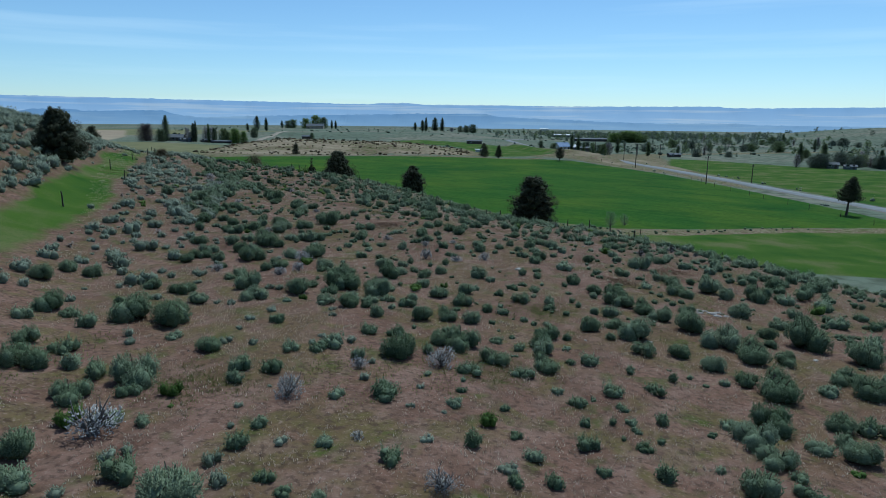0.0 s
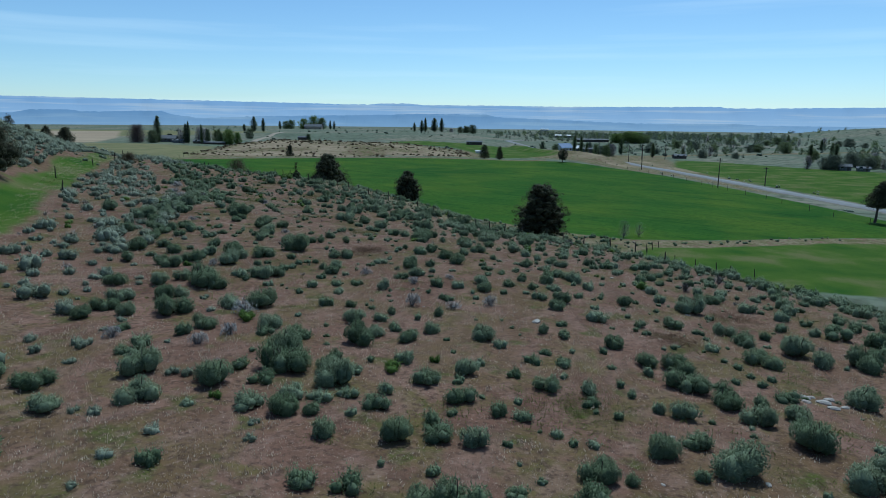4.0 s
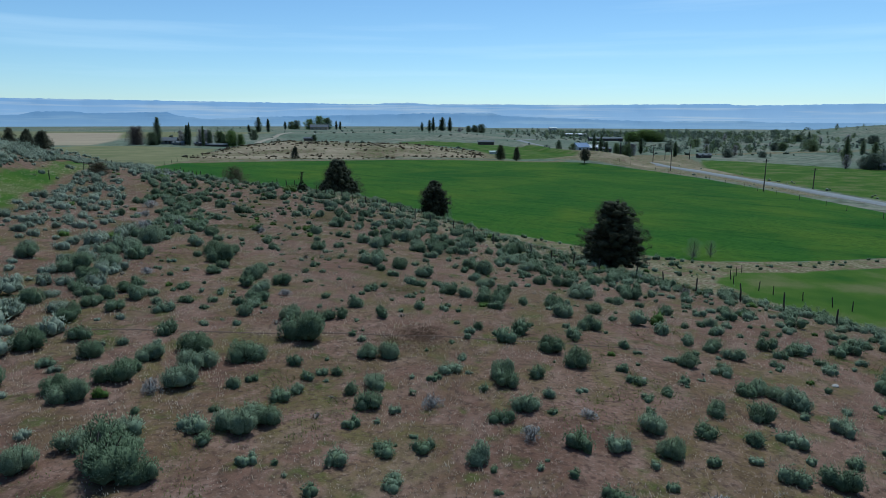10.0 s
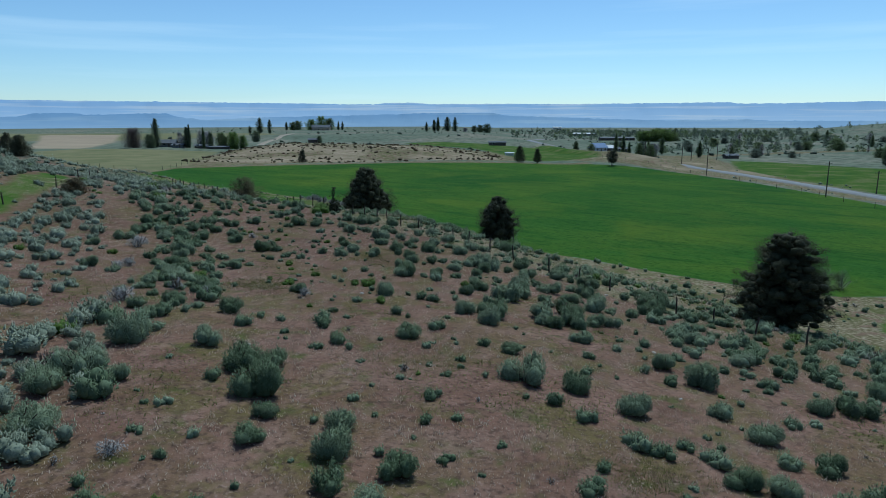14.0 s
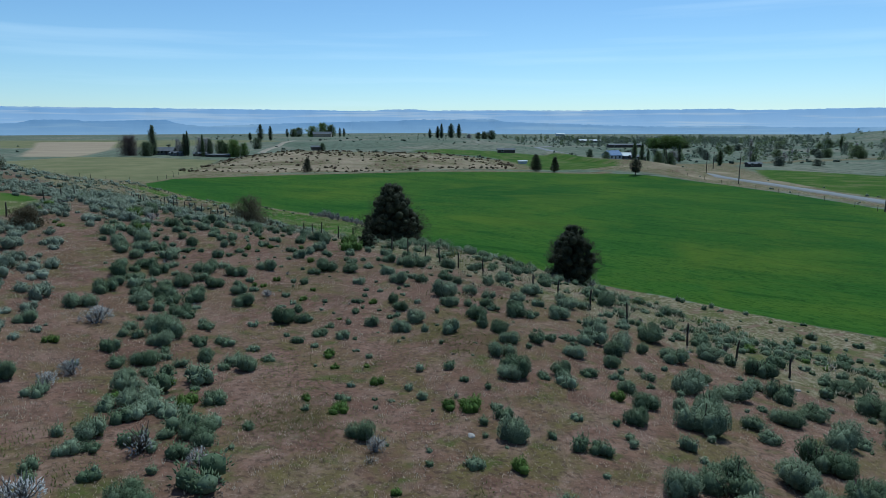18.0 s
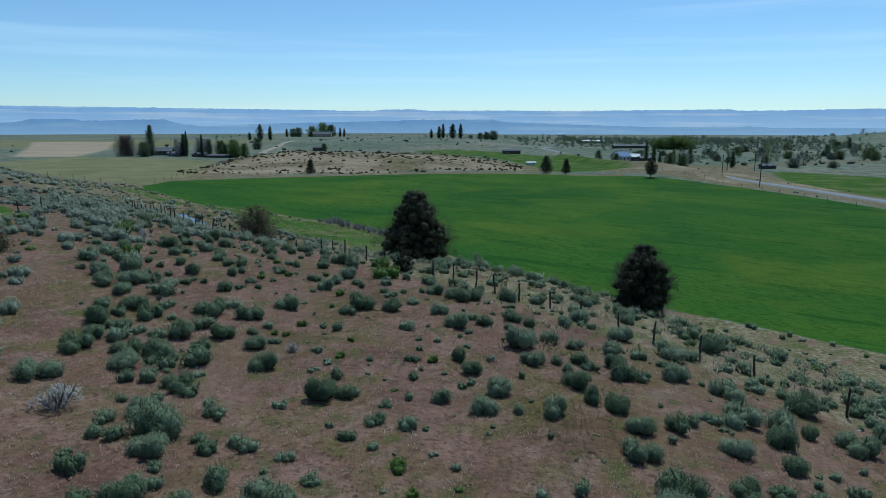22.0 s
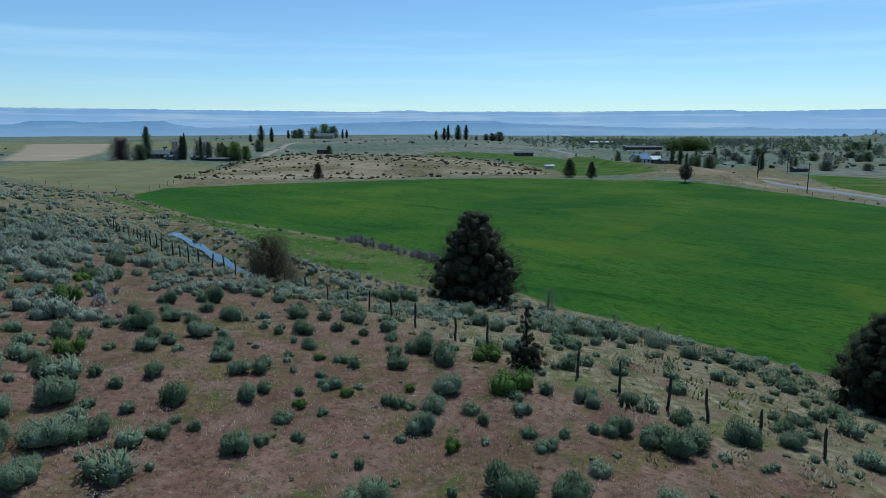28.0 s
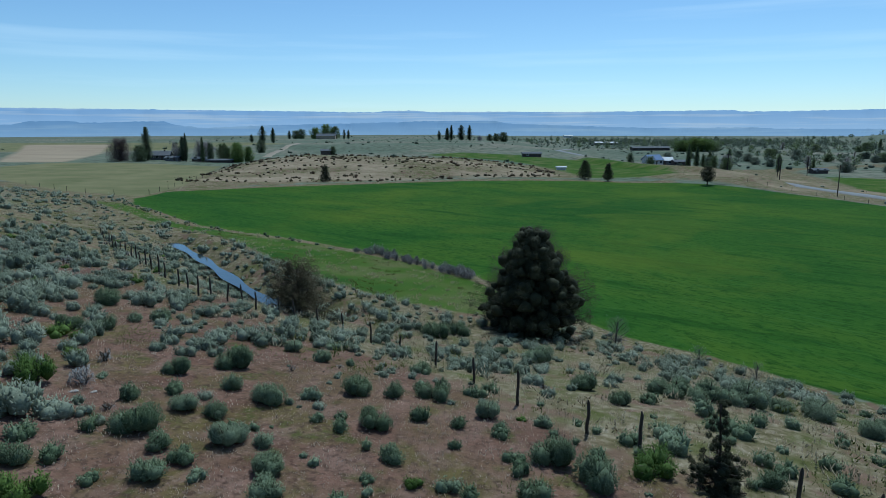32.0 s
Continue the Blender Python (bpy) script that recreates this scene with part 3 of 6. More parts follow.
def build_ground():
    gx, gy = spaced(-4800, 4800, -92, 66, 1.05, 1.045), spaced(-700, 4900, 4, 190, 1.05, 1.026)
    X, Y = np.meshgrid(gx, gy)
    Z = height(X, Y)
    n, m = X.shape
    idx = np.arange(n * m).reshape(n, m)
    quads = np.stack([idx[:-1, :-1], idx[:-1, 1:], idx[1:, 1:], idx[1:, :-1]], -1).reshape(-1, 4)
    me = np_mesh("ground", np.stack([X, Y, Z], -1).reshape(-1, 3), [], M_GROUND, quads, smooth=True)
    s, u = ALONG[0] * X + ALONG[1] * Y, ACROSS[0] * X + ACROSS[1] * Y

    def enc(d, w=3.0):
        return np.clip(0.5 + d / (2 * w), 0, 1)
    crop = enc(inside(X, Y, CROP), 2.5)
    strip = np.maximum.reduce([enc(inside(X, Y, p)) for p in (STRIP_WEST, STRIP_EAST)])
    strip = np.maximum(strip, enc(inside(X, Y, MEADOW), 14))
    strip = np.maximum(strip, enc(inside(X, Y, EAST_FIELD), 8))
    swd, sww = to_line(X, Y, SWALE)
    strip = np.maximum(strip, enc(1.9 + 0.9 * waves(X, Y, 11, 2) - swd, 3))
    fl = plain_z(X, Y)
    low = (Z - fl)
    dc, _ = to_line(X, Y, (*CANAL, (-31.0, 140.5), (-20.0, 133.5), (-8.0, 125.0), (4.0, 114.0), (20.0, 100.0), (34.0, 84.0)))
    bank = np.where((s > 40) & (s < 330), enc(6.5 + 2.5 * waves(X, Y, 18, 6) - np.abs(dc - 1), 5), 0)
    rim = np.interp(s, (60.0, 95.0), (6.2, 9.4))
    toe = np.where((low < rim) & (low > 0.02) & (s < 330), np.clip((rim - low) / 6.0, 0, 1) * 0.75 + 0.1, 0)
    de, _ = to_line(X, Y, DRIVE_EDGE)
    below = np.where((s > 78) & (s < 200) & (low > 0.2), np.clip(0.5 + (u - np.interp(s, FENCE_S, FENCE_U) + 1.5) / 7, 0, 0.8), 0)
    edge = inside(X, Y, CROP)
    dry = np.maximum.reduce([bank, toe, below, np.where((edge < 0) & (u < 132) & (s < 300), enc(13 + edge, 5), 0), enc(4 - de, 4), 0.78 * enc(inside(X, Y, ((-122, 300), (-100, 292), (-60, 312), (-20, 338), (30, 350), (20, 420), (-40, 430), (-118, 410))), 8), 0.72 * enc(inside(X, Y, ((94, 200), (106, 200), (120, 330), (140, 420), (60, 440), (40, 352), (66, 312), (88, 262))), 6)])
    past = np.maximum(enc(inside(X, Y, PASTURE), 5), enc(inside(X, Y, ((-900, 520), (-430, 540), (-260, 530), (-160, 640), (-240, 800), (-900, 820))), 20))
    stub = enc(inside(X, Y, STUBBLE), 10)
    bench = inside(X, Y, ((-112, 300), (-84, 300), (-40, 322), (-6, 344), (20, 356), (10, 396), (-40, 404), (-116, 396)))
    stub = np.maximum(stub, np.where(bench > -8, np.clip(0.30 + 0.03 * np.minimum(bench, 6) + 0.22 * waves(X, Y * 2.5, 26, 14), 0, 0.53), 0))
    stub = np.maximum(stub, np.where(inside(X, Y, ((86, 285), (116, 285), (118, 330), (110, 372), (60, 372), (48, 352), (74, 330))) > 0, 0.42 + 0.15 * waves(X, Y, 24, 15), 0))
    rngl = np.where((low < 0.1) | (s > 250), 1.0, enc(s - 190 + np.clip(u, -60, 60) * 0.2, 50))
    for name, chans in (("cover_a", (crop, strip, dry)), ("cover_b", (past, stub, rngl))):
        at = me.attributes.new(name, "FLOAT_COLOR", "POINT")
        at.data.foreach_set("color", np.stack([*chans, np.ones_like(X)], -1).astype(np.float32).ravel())
    return tagged(new("ground", me), "reddish dry hillside, green fields and rangeland to the horizon", "ground", kind="structure")


ground = build_ground()


def ribbon(name, line, half, lift, mat, label, category, step=4.0, flat=None):
    """A strip laid along a bent line on the ground: a road, a track or the water in the ditch."""
    pts = []
    for a, b in zip(line[:-1], line[1:]):
        k = max(1, int(math.hypot(b[0] - a[0], b[1] - a[1]) / step))
        pts += [(a[0] + (b[0] - a[0]) * i / k, a[1] + (b[1] - a[1]) * i / k) for i in range(k)]
    p = np.array(pts + [line[-1]])
    for _ in range(6):
        p[1:-1] = p[1:-1] * 0.5 + (p[:-2] + p[2:]) * 0.25
    d = np.gradient(p, axis=0)
    d /= np.linalg.norm(d, axis=1)[:, None]
    side = np.stack([d[:, 1], -d[:, 0]], -1)
    wob = 1 + (0.12 if flat is None else 0.3) * np.sin(np.arange(len(p)) * 0.9)
    cols = (-1.0, -0.8, 0.0, 0.8, 1.0)
    v = np.stack([p + side * (half * c * wob)[:, None] for c in cols], 1)
    mid = height(p[:, 0], p[:, 1]) if flat is None else np.full(len(p), flat)
    z = np.repeat(mid[:, None], 5, 1) + (np.array((-0.12, lift, lift + 0.05, lift, -0.12)) if flat is None else 0)
    v = np.concatenate([v, z[..., None]], -1)
    i, j = np.meshgrid(np.arange(len(p) - 1), np.arange(4), indexing="ij")
    q = np.stack([i * 5 + j, i * 5 + j + 1, (i + 1) * 5 + j + 1, (i + 1) * 5 + j], -1)
    return tagged(new(name, np_mesh(name, v.reshape(-1, 3), [], mat, q, smooth=True)), label, category, kind="structure")


ROAD = ((114, 60), (110, 110), (108, 162), (105, 203), (102.5, 254), (98, 300), (88, 350), (76, 405), (68, 470), (66, 560), (62, 640), (90, 720))
ribbon("road", ROAD, 2.7, 0.25, M_ROAD, "straight grey two-lane country road along the fields", "road")
ribbon("road_shoulder", [(x, y) for x, y in ROAD], 4.4, 0.12, M_GRAVEL, "pale gravel shoulder of the country road", "shoulder")
ribbon("farm_drive", ((-130, 460), (-136, 490), (-143, 530), (-152, 600), (-160, 680)), 2.6, 0.08, M_DIRT, "pale dirt drive leading up to the ranch", "track")
ribbon("water", CANAL, 0.62, 0, M_WATER, "narrow irrigation ditch full of still blue water", "water", step=1.4, flat=WATER_Z)


def ridge(name, dist, spans, foot, mat, label):
    """A far flat-topped ridge: bearing and height of its rim, worn cliffs and a skirt."""
    az = np.radians(np.arange(spans[0][0], spans[-1][0] + 0.01, 0.25))
    top = np.interp(np.degrees(az), [a for a, _ in spans], [h for _, h in spans])
    r = np.random.RandomState(len(name))
    top = top + r.normal(0, 0.9, len(az)) * (top > foot + 12)
    rows = []
    for k, (f, out) in enumerate(((0.0, -260), (0.35, -150), (0.62, -70), (0.9, -25), (1.0, 0), (0.98, 180), (0.2, 500))):
        d = dist + out + 14 * np.sin(az * 90 + k) + 9 * np.sin(az * 233 + k * 2)
        rows.append(np.stack([np.sin(az) * d, np.cos(az) * d, foot + (top - foot) * f], -1))
    v = np.stack(rows)
    n, m = v.shape[:2]
    idx = np.arange(n * m).reshape(n, m)
    q = np.stack([idx[:-1, :-1], idx[:-1, 1:], idx[1:, 1:], idx[1:, :-1]], -1).reshape(-1, 4)
    return tagged(new(name, np_mesh(name, v.reshape(-1, 3), [], mat, q)), label, "mesa", kind="structure")


ridge("backdrop_mesa", 4150, ((-75, 118), (-34, 118), (-27, 117), (-19, 114), (-12, 110), (-8.5, 105), (-6.2, 106), (-5.2, 114), (-3.0, 114), (-1.6, 106), (4, 107), (10, 103), (14, 104), (22.6, 106), (23.2, 98), (24.0, 96), (27, 97), (31, 100), (36, 102), (75, 106)), -55, M_MESA, "long haze-blue flat-topped mesa across the horizon")
ridge("backdrop_bench", 3600, ((-75, 20), (-40, 24), (-33, 30), (-32, 44), (-29.5, 47), (-28.5, 38), (-25, 44), (-23, 45), (-22.2, 28), (-20, 14), (-15, 26), (-8, 36), (-2, 46), (3.8, 46), (4.6, 34), (8, 26), (13, 14), (18, 6), (24, 10), (26, 2), (75, 0)), -60, M_BENCH, "darker haze-blue stepped bench below the far mesa")

# ---- shrubs ----
def lump(r, centre, size, rough):
    """A knobbly rounded mass of close foliage."""
    bm = bmesh.new()
    bmesh.ops.create_icosphere(bm, subdivisions=1, radius=1.0)
    v = np.array([p.co[:] for p in bm.verts])
    f = np.array([[p.index for p in q.verts] for q in bm.faces])
    bm.free()
    v = v * (1 + rough * r.normal(0, 1, (len(v), 1))) * size + centre
    v[:, 2] = np.maximum(v[:, 2], -0.02)
    return v, f


def bush(seed, tufts, leaf=0.17, spread=1.0, twiggy=0.0, core=0.09):
    """A sagebrush about a metre across: a few woody stems and lobes of upright leafy sprigs."""
    r = np.random.RandomState(seed)
    lobes = r.randint(4, 8)
    a = r.uniform(0, 6.283, lobes)
    rad = r.uniform(0.04, 0.34, lobes) * r.uniform(0.8, 1.15)
    cen = np.stack([np.cos(a) * rad * spread, np.sin(a) * rad * spread, r.uniform(0.10, 0.22, lobes)], -1)
    size = np.stack([r.uniform(0.16, 0.28, lobes)] * 2 + [r.uniform(0.18, 0.32, lobes)], -1)
    pick = r.randint(0, lobes, tufts)
    d = r.normal(size=(tufts, 3))
    d[:, 2] = np.abs(d[:, 2]) * 0.9 - 0.3
    d /= np.linalg.norm(d, axis=1)[:, None]
    pos = cen[pick] + d * size[pick] * r.uniform(0.72, 1.05, tufts)[:, None]
    way = d * 0.85 + np.array((0, 0, 0.6)) + r.normal(0, 0.3, (tufts, 3))
    # a sixth of the sprigs stand in plumes above the rest
    plumes = max(6, tufts // 14)
    third = np.arange(tufts) < tufts // 6
    high = np.nonzero(d[:, 2] > 0.25)[0]
    root = high[r.randint(0, len(high), plumes)]
    on = r.randint(0, plumes, tufts)
    axis = d[root] * 0.7 + np.array((0, 0, 0.9))
    along = r.uniform(0, 0.8, tufts) * leaf
    pos = np.where(third[:, None], pos[root][on] + axis[on] * along[:, None] + r.normal(0, 0.25 * leaf, (tufts, 3)), pos)
    way = np.where(third[:, None], axis[on] + r.normal(0, 0.4, (tufts, 3)), way)
    pos[:, 2] = np.maximum(pos[:, 2], 0.03)
    leaves = sprigs(r, pos, way, r.uniform(0.8, 1.6, tufts) * leaf, r.uniform(0.13, 0.24, tufts) * leaf, 3)
    if core:
        leaves = join(leaves, *[lump(r, cen[k], size[k] * (0.8, 0.8, 0.82), core) for k in range(lobes)])
    stems = []
    for k in range(lobes):
        t = cen[k] + (0, 0, 0.12)
        mid = t * (0.5, 0.5, 0.45) + r.normal(0, 0.03, 3)
        stems.append(tube([(r.normal(0, 0.04), r.normal(0, 0.04), -0.05), mid, t], (0.035, 0.026, 0.012), 4))
        for _ in range(int((3 if tufts > 200 or twiggy else 0) + twiggy * 4)):
            e = cen[k] + np.clip(r.normal(0, 1, 3), -1.2, 1.2) * size[k] * (0.55, 0.55, 0.5) + (0, 0, 0.15 + 0.15 * twiggy)
            e[2] = max(e[2], 0.1)
            stems.append(tube([mid, (mid + e) / 2 + r.normal(0, 0.03, 3), e], (0.014, 0.011, 0.006), 3))
    return leaves, join(*stems)


RNG = np.random.RandomState(7)
NEAR_SAGE = [bush(100 + k, 950, 0.088) for k in range(9)]
NEAR_RABBIT = [bush(200 + k, 900, 0.078) for k in range(3)]
NEAR_DEAD = [bush(300 + k, 520, 0.075, 1.0, 0.5, 0) for k in range(3)]
SMALL_SAGE = [bush(120 + k, 400, 0.11) for k in range(7)]
BIG_SAGE = [bush(140 + k, 2600, 0.056) for k in range(6)]
CREST_SAGE = [bush(150 + k, 190, 0.12) for k in range(9)]
CREST_RABBIT = [bush(250 + k, 150, 0.13) for k in range(3)]
CREST_DEAD = [bush(350 + k, 120, 0.10, 1.0, 1.0, 0) for k in range(3)]
MID_SAGE = [bush(400 + k, 84, 0.15) for k in range(6)]
MID_RABBIT = [bush(500 + k, 70, 0.17) for k in range(2)]
MID_DEAD = [bush(600 + k, 60, 0.13, 1.0, 0.4, 0) for k in range(2)]
FAR_SAGE = [bush(700 + k, 14, 0.26, 1.0, 0.0) for k in range(5)]


BELT = ((-20.8, 51.0), (-22.6, 58.0), (-23.4, 64.0), (-24.2, 72.0), (-25.3, 80.0), (-28.3, 88.5), (-31.5, 95.5), (-35.5, 102.5), (-39.6, 109.0), (-44.5, 119.0), (-50.0, 127.5), (-61.0, 144.0))


def cover(x, y):
    """How thick the brush stands, 0 to 1, and how large it grows."""
    s, u = ALONG[0] * x + ALONG[1] * y, ACROSS[0] * x + ACROSS[1] * y
    patch = 0.5 + 0.4 * waves(x, y, 9, 21) + 0.4 * waves(x, y, 3.2, 22)
    crest = 0.29 + 0.32 * np.clip(patch, 0, 1.3)
    flank = smooth01((u - 28 - 0.06 * (80 - s)) / 9)
    dense = crest + flank * 0.24
    dense = dense + 0.30 * smooth01((s - 112) / 16) * (u < 24) * (u > -12)
    dense = dense + 0.18 * smooth01((s - 60) / 20) * smooth01((9 - u) / 3)
    dense = dense + 0.75 * smooth01((-6.0 - u + 0.05 * (s - 60)) / 4)
    dense = dense + 0.26 * smooth01((7.8 - u) / 2) * smooth01((s - 82) / 12)
    # two worn vehicle tracks along the crest stay open, with a thick belt of brush between them
    belt, _ = to_line(x, y, BELT)
    dense = dense + 0.85 * smooth01((2.2 - belt) / 0.7)
    open_ = smooth01((1.35 - np.abs(belt - 3.7)) / 0.5) * (s < 142) * (s > 76)
    dense = dense * (1 - 0.93 * open_)
    swd, _ = to_line(x, y, SWALE)
    dense = dense * (1 - 0.96 * smooth01((3.4 - swd) / 1.2))
    dc, _ = to_line(x, y, CANAL)
    dense = dense * np.where(dc < 1.0, 0.0, 1.0)
    low = height(x, y) - plain_z(x, y)
    dense = np.where((low < 0.25) & (s < 320), 0.0, dense)
    edge = inside(x, y, CROP)
    dense = np.where((edge < -0.6) & (edge > -11) & (u < 76) & (s < 175), np.maximum(dense, 0.36), dense)
    dense = dense * np.where((s > 95) & (s < 175) & (u > np.interp(s, FENCE_S, FENCE_U)), 0.62, 1.0)
    for poly in (CROP, STRIP_WEST, STRIP_EAST):
        dense = np.where(inside(x, y, poly) > -0.6, 0, dense)
    dense = np.where((dc > 1.0) & (dc < 7.5) & (height(x, y) < WATER_Z + 2.2), np.maximum(dense, 0.78), np.where(dc < 5.5, dense * 0.35, dense))
    return np.clip(dense, 0, 0.95)


def scatter(x0, x1, y0, y1, cell, keep):
    """Places on a jittered grid, thinned by how thick the brush stands there."""
    gx, gy = np.meshgrid(np.arange(x0, x1, cell), np.arange(y0, y1, cell))
    x = (gx + RNG.uniform(-0.48, 0.48, gx.shape) * cell).ravel()
    y = (gy + RNG.uniform(-0.48, 0.48, gx.shape) * cell).ravel()
    on = RNG.uniform(0, 1, len(x)) < keep(x, y)
    return x[on], y[on]


def many(name, shapes, x, y, size, mat, label, category, tall=None, stems=True, wood=None):
    """Countless plants of one kind in one mesh, each turned and sized for itself."""
    groups = {"leaves": [], "stems": []}
    pick, turn, tint = RNG.randint(0, len(shapes), len(x)), RNG.uniform(0, 6.283, len(x)), RNG.uniform(0, 1, len(x))
    z = height(x, y) - 0.03
    tall = RNG.uniform(0.75, 1.15, len(x)) if tall is None else tall
    for which, key in ((0, "leaves"), (1, "stems")):
        if which and not stems:
            continue
        vs, fs, ts, n = [], [], [], 0
        for k, shape in enumerate(shapes):
            v, f = shape[which]
            m = np.nonzero(pick == k)[0]
            if not len(m):
                continue
            c, s = np.cos(turn[m])[:, None], np.sin(turn[m])[:, None]
            w = np.stack([(v[None, :, 0] * c - v[None, :, 1] * s) * size[m][:, None] + x[m][:, None],
                          (v[None, :, 0] * s + v[None, :, 1] * c) * size[m][:, None] + y[m][:, None],
                          v[None, :, 2] * (size[m] * tall[m])[:, None] + z[m][:, None]], -1)
            fs.append((f[None] + (n + np.arange(len(m)) * len(v))[:, None, None]).reshape(-1, 3))
            vs.append(w.reshape(-1, 3))
            ts.append(np.repeat(tint[m], len(v)))
            n += len(m) * len(v)
        groups[key] = (np.concatenate(vs), np.concatenate(fs), np.concatenate(ts))
    v, f, t = groups["leaves"]
    ob = tagged(new(name, np_mesh(name, v, f, mat, tint=t)), label, category, kind="stuff")
    if stems:
        v, f, t = groups["stems"]
        st = part("stems", np_mesh("stems", v, f, wood or M_TWIG, tint=t), ob, "woody stems")
        tagged(st, kind="stuff")
    return ob


# brush near the walk, on the slopes round it, and far out on the hill

# bushes that stand out, from the start of the walk to its end: x, y, width
SAGE_A = ((-5.3, 11.2, 1.5), (-2.5, 11.8, 0.5), (-8.6, 11.8, 0.9), (-3.2, 12.0, 0.4), (-6.6, 12.3, 0.8), (-3.7, 12.5, 0.4), (-9.3, 13.1, 1.1), (1.7, 13.2, 0.5), (2.7, 13.4, 0.6), (8.6, 13.6, 0.6), (-1.1, 13.6, 0.6), (7.5, 13.8, 0.9), (-4.8, 13.9, 0.6), (5.4, 14.0, 0.7), (3.9, 14.1, 0.4), (-2.8, 14.4, 0.5), (8.9, 14.5, 0.5), (7.0, 14.6, 0.4), (2.3, 14.7, 0.6), (-7.4, 14.8, 0.5), (0.8, 14.9, 0.7), (-8.3, 14.9, 0.7), (-4.6, 15.1, 0.6), (8.6, 15.3, 1.0), (3.9, 15.5, 0.6), (5.4, 15.6, 0.5), (11.3, 15.7, 1.1), (2.0, 15.7, 0.4), (-9.8, 16.1, 1.0), (10.4, 16.3, 0.8), (8.6, 16.5, 1.1), (5.5, 16.7, 0.3),)
SAGE_B = ((11.4, 16.7, 0.8), (-8.6, 16.7, 0.6), (6.5, 17.4, 0.6), (-3.0, 17.4, 0.5), (8.5, 17.5, 0.6), (0.4, 17.5, 0.5), (1.9, 17.5, 0.4), (-8.7, 17.6, 1.3), (9.9, 17.6, 1.2), (-1.6, 17.7, 0.9), (12.8, 17.7, 0.8), (-10.1, 17.7, 0.8), (-6.1, 17.8, 0.7), (12.0, 17.9, 1.0), (-12.2, 18.0, 1.2), (-11.0, 18.2, 0.8), (5.5, 18.2, 0.4), (4.2, 18.4, 0.6), (0.7, 18.6, 0.4), (-6.2, 18.8, 0.7), (-5.2, 18.9, 0.7), (5.5, 19.3, 0.7), (3.7, 19.3, 0.4), (-12.0, 19.6, 0.8), (7.0, 19.7, 0.6), (-13.5, 20.0, 0.9), (11.2, 20.3, 1.6), (1.0, 20.4, 0.8), (2.8, 20.5, 0.7), (-7.8, 20.6, 1.0), (13.3, 20.7, 0.7), (14.7, 20.8, 1.4),)
SAGE_C = ((-5.1, 20.9, 0.6), (8.0, 21.0, 0.5), (-4.2, 21.2, 0.6), (3.6, 21.3, 1.0), (10.7, 21.3, 0.8), (6.6, 21.4, 0.5), (-1.4, 21.4, 1.5), (1.9, 21.6, 1.0), (-3.8, 21.8, 0.8), (-9.4, 21.8, 0.6), (14.7, 21.9, 1.1), (-0.4, 22.1, 0.6), (4.7, 22.1, 0.4), (-15.1, 22.4, 0.7), (10.1, 22.6, 1.1), (-13.0, 22.8, 0.8), (3.8, 23.1, 0.9), (-0.0, 23.4, 1.0), (7.9, 23.8, 0.9), (9.3, 23.9, 1.0), (-14.3, 23.9, 0.8), (12.1, 24.0, 1.5), (13.5, 24.0, 1.0), (-10.3, 24.1, 1.8), (-15.2, 24.2, 1.3), (-12.0, 24.2, 1.7), (2.2, 24.3, 0.6), (-6.5, 24.4, 0.6), (17.0, 24.6, 1.6), (5.1, 25.1, 0.6), (7.0, 25.5, 0.6), (8.2, 25.9, 1.5),)
SAGE_D = ((14.0, 26.1, 0.8), (-13.5, 26.2, 0.7), (-2.6, 26.6, 0.9), (1.3, 26.6, 0.9), (-0.8, 26.7, 1.1), (6.4, 26.8, 1.1), (0.2, 26.9, 0.9), (15.8, 27.0, 2.0), (-10.6, 27.3, 0.9), (14.7, 27.5, 1.0), (11.2, 27.8, 1.5), (-4.2, 27.8, 1.1), (-3.4, 27.9, 0.8), (-6.9, 27.9, 0.4), (-5.2, 28.1, 0.9), (-8.5, 28.2, 1.1), (-17.9, 28.2, 1.2), (2.8, 28.7, 0.7), (-1.6, 28.7, 0.8), (2.2, 28.8, 0.8), (-3.3, 29.0, 0.7), (-12.0, 29.1, 1.1), (-4.2, 29.1, 0.8), (-2.5, 29.4, 0.6), (-13.6, 29.5, 0.9), (1.0, 29.6, 0.9), (10.6, 29.6, 1.1), (8.1, 29.7, 0.9), (-6.7, 29.7, 1.4), (7.4, 29.8, 0.6), (-1.4, 29.9, 0.7), (5.2, 30.0, 0.6),)
SAGE_E = ((-5.3, 30.1, 0.8), (11.9, 30.1, 1.0), (-3.0, 30.5, 1.3), (16.6, 30.6, 0.9), (-9.6, 30.6, 1.3), (0.0, 30.9, 0.9), (11.2, 31.0, 0.7), (-17.2, 31.0, 1.1), (6.9, 31.0, 0.5), (10.0, 31.1, 1.2), (5.3, 31.1, 0.8), (4.0, 31.2, 0.9), (-18.4, 31.2, 1.1), (-6.3, 31.3, 0.8), (-2.6, 31.5, 0.6), (12.6, 31.8, 0.8), (15.5, 32.0, 1.4), (3.0, 32.1, 0.5), (1.3, 32.1, 1.1), (9.2, 32.2, 1.4), (-10.9, 32.3, 0.6), (-3.5, 32.5, 0.8), (-1.0, 32.7, 0.7), (-10.5, 32.9, 0.8), (12.3, 33.0, 0.5), (-5.2, 33.1, 1.6), (18.9, 33.2, 0.9), (8.2, 33.5, 0.6), (3.9, 33.7, 0.7), (5.0, 33.7, 0.7), (6.9, 33.9, 0.4), (9.7, 34.3, 1.2),)
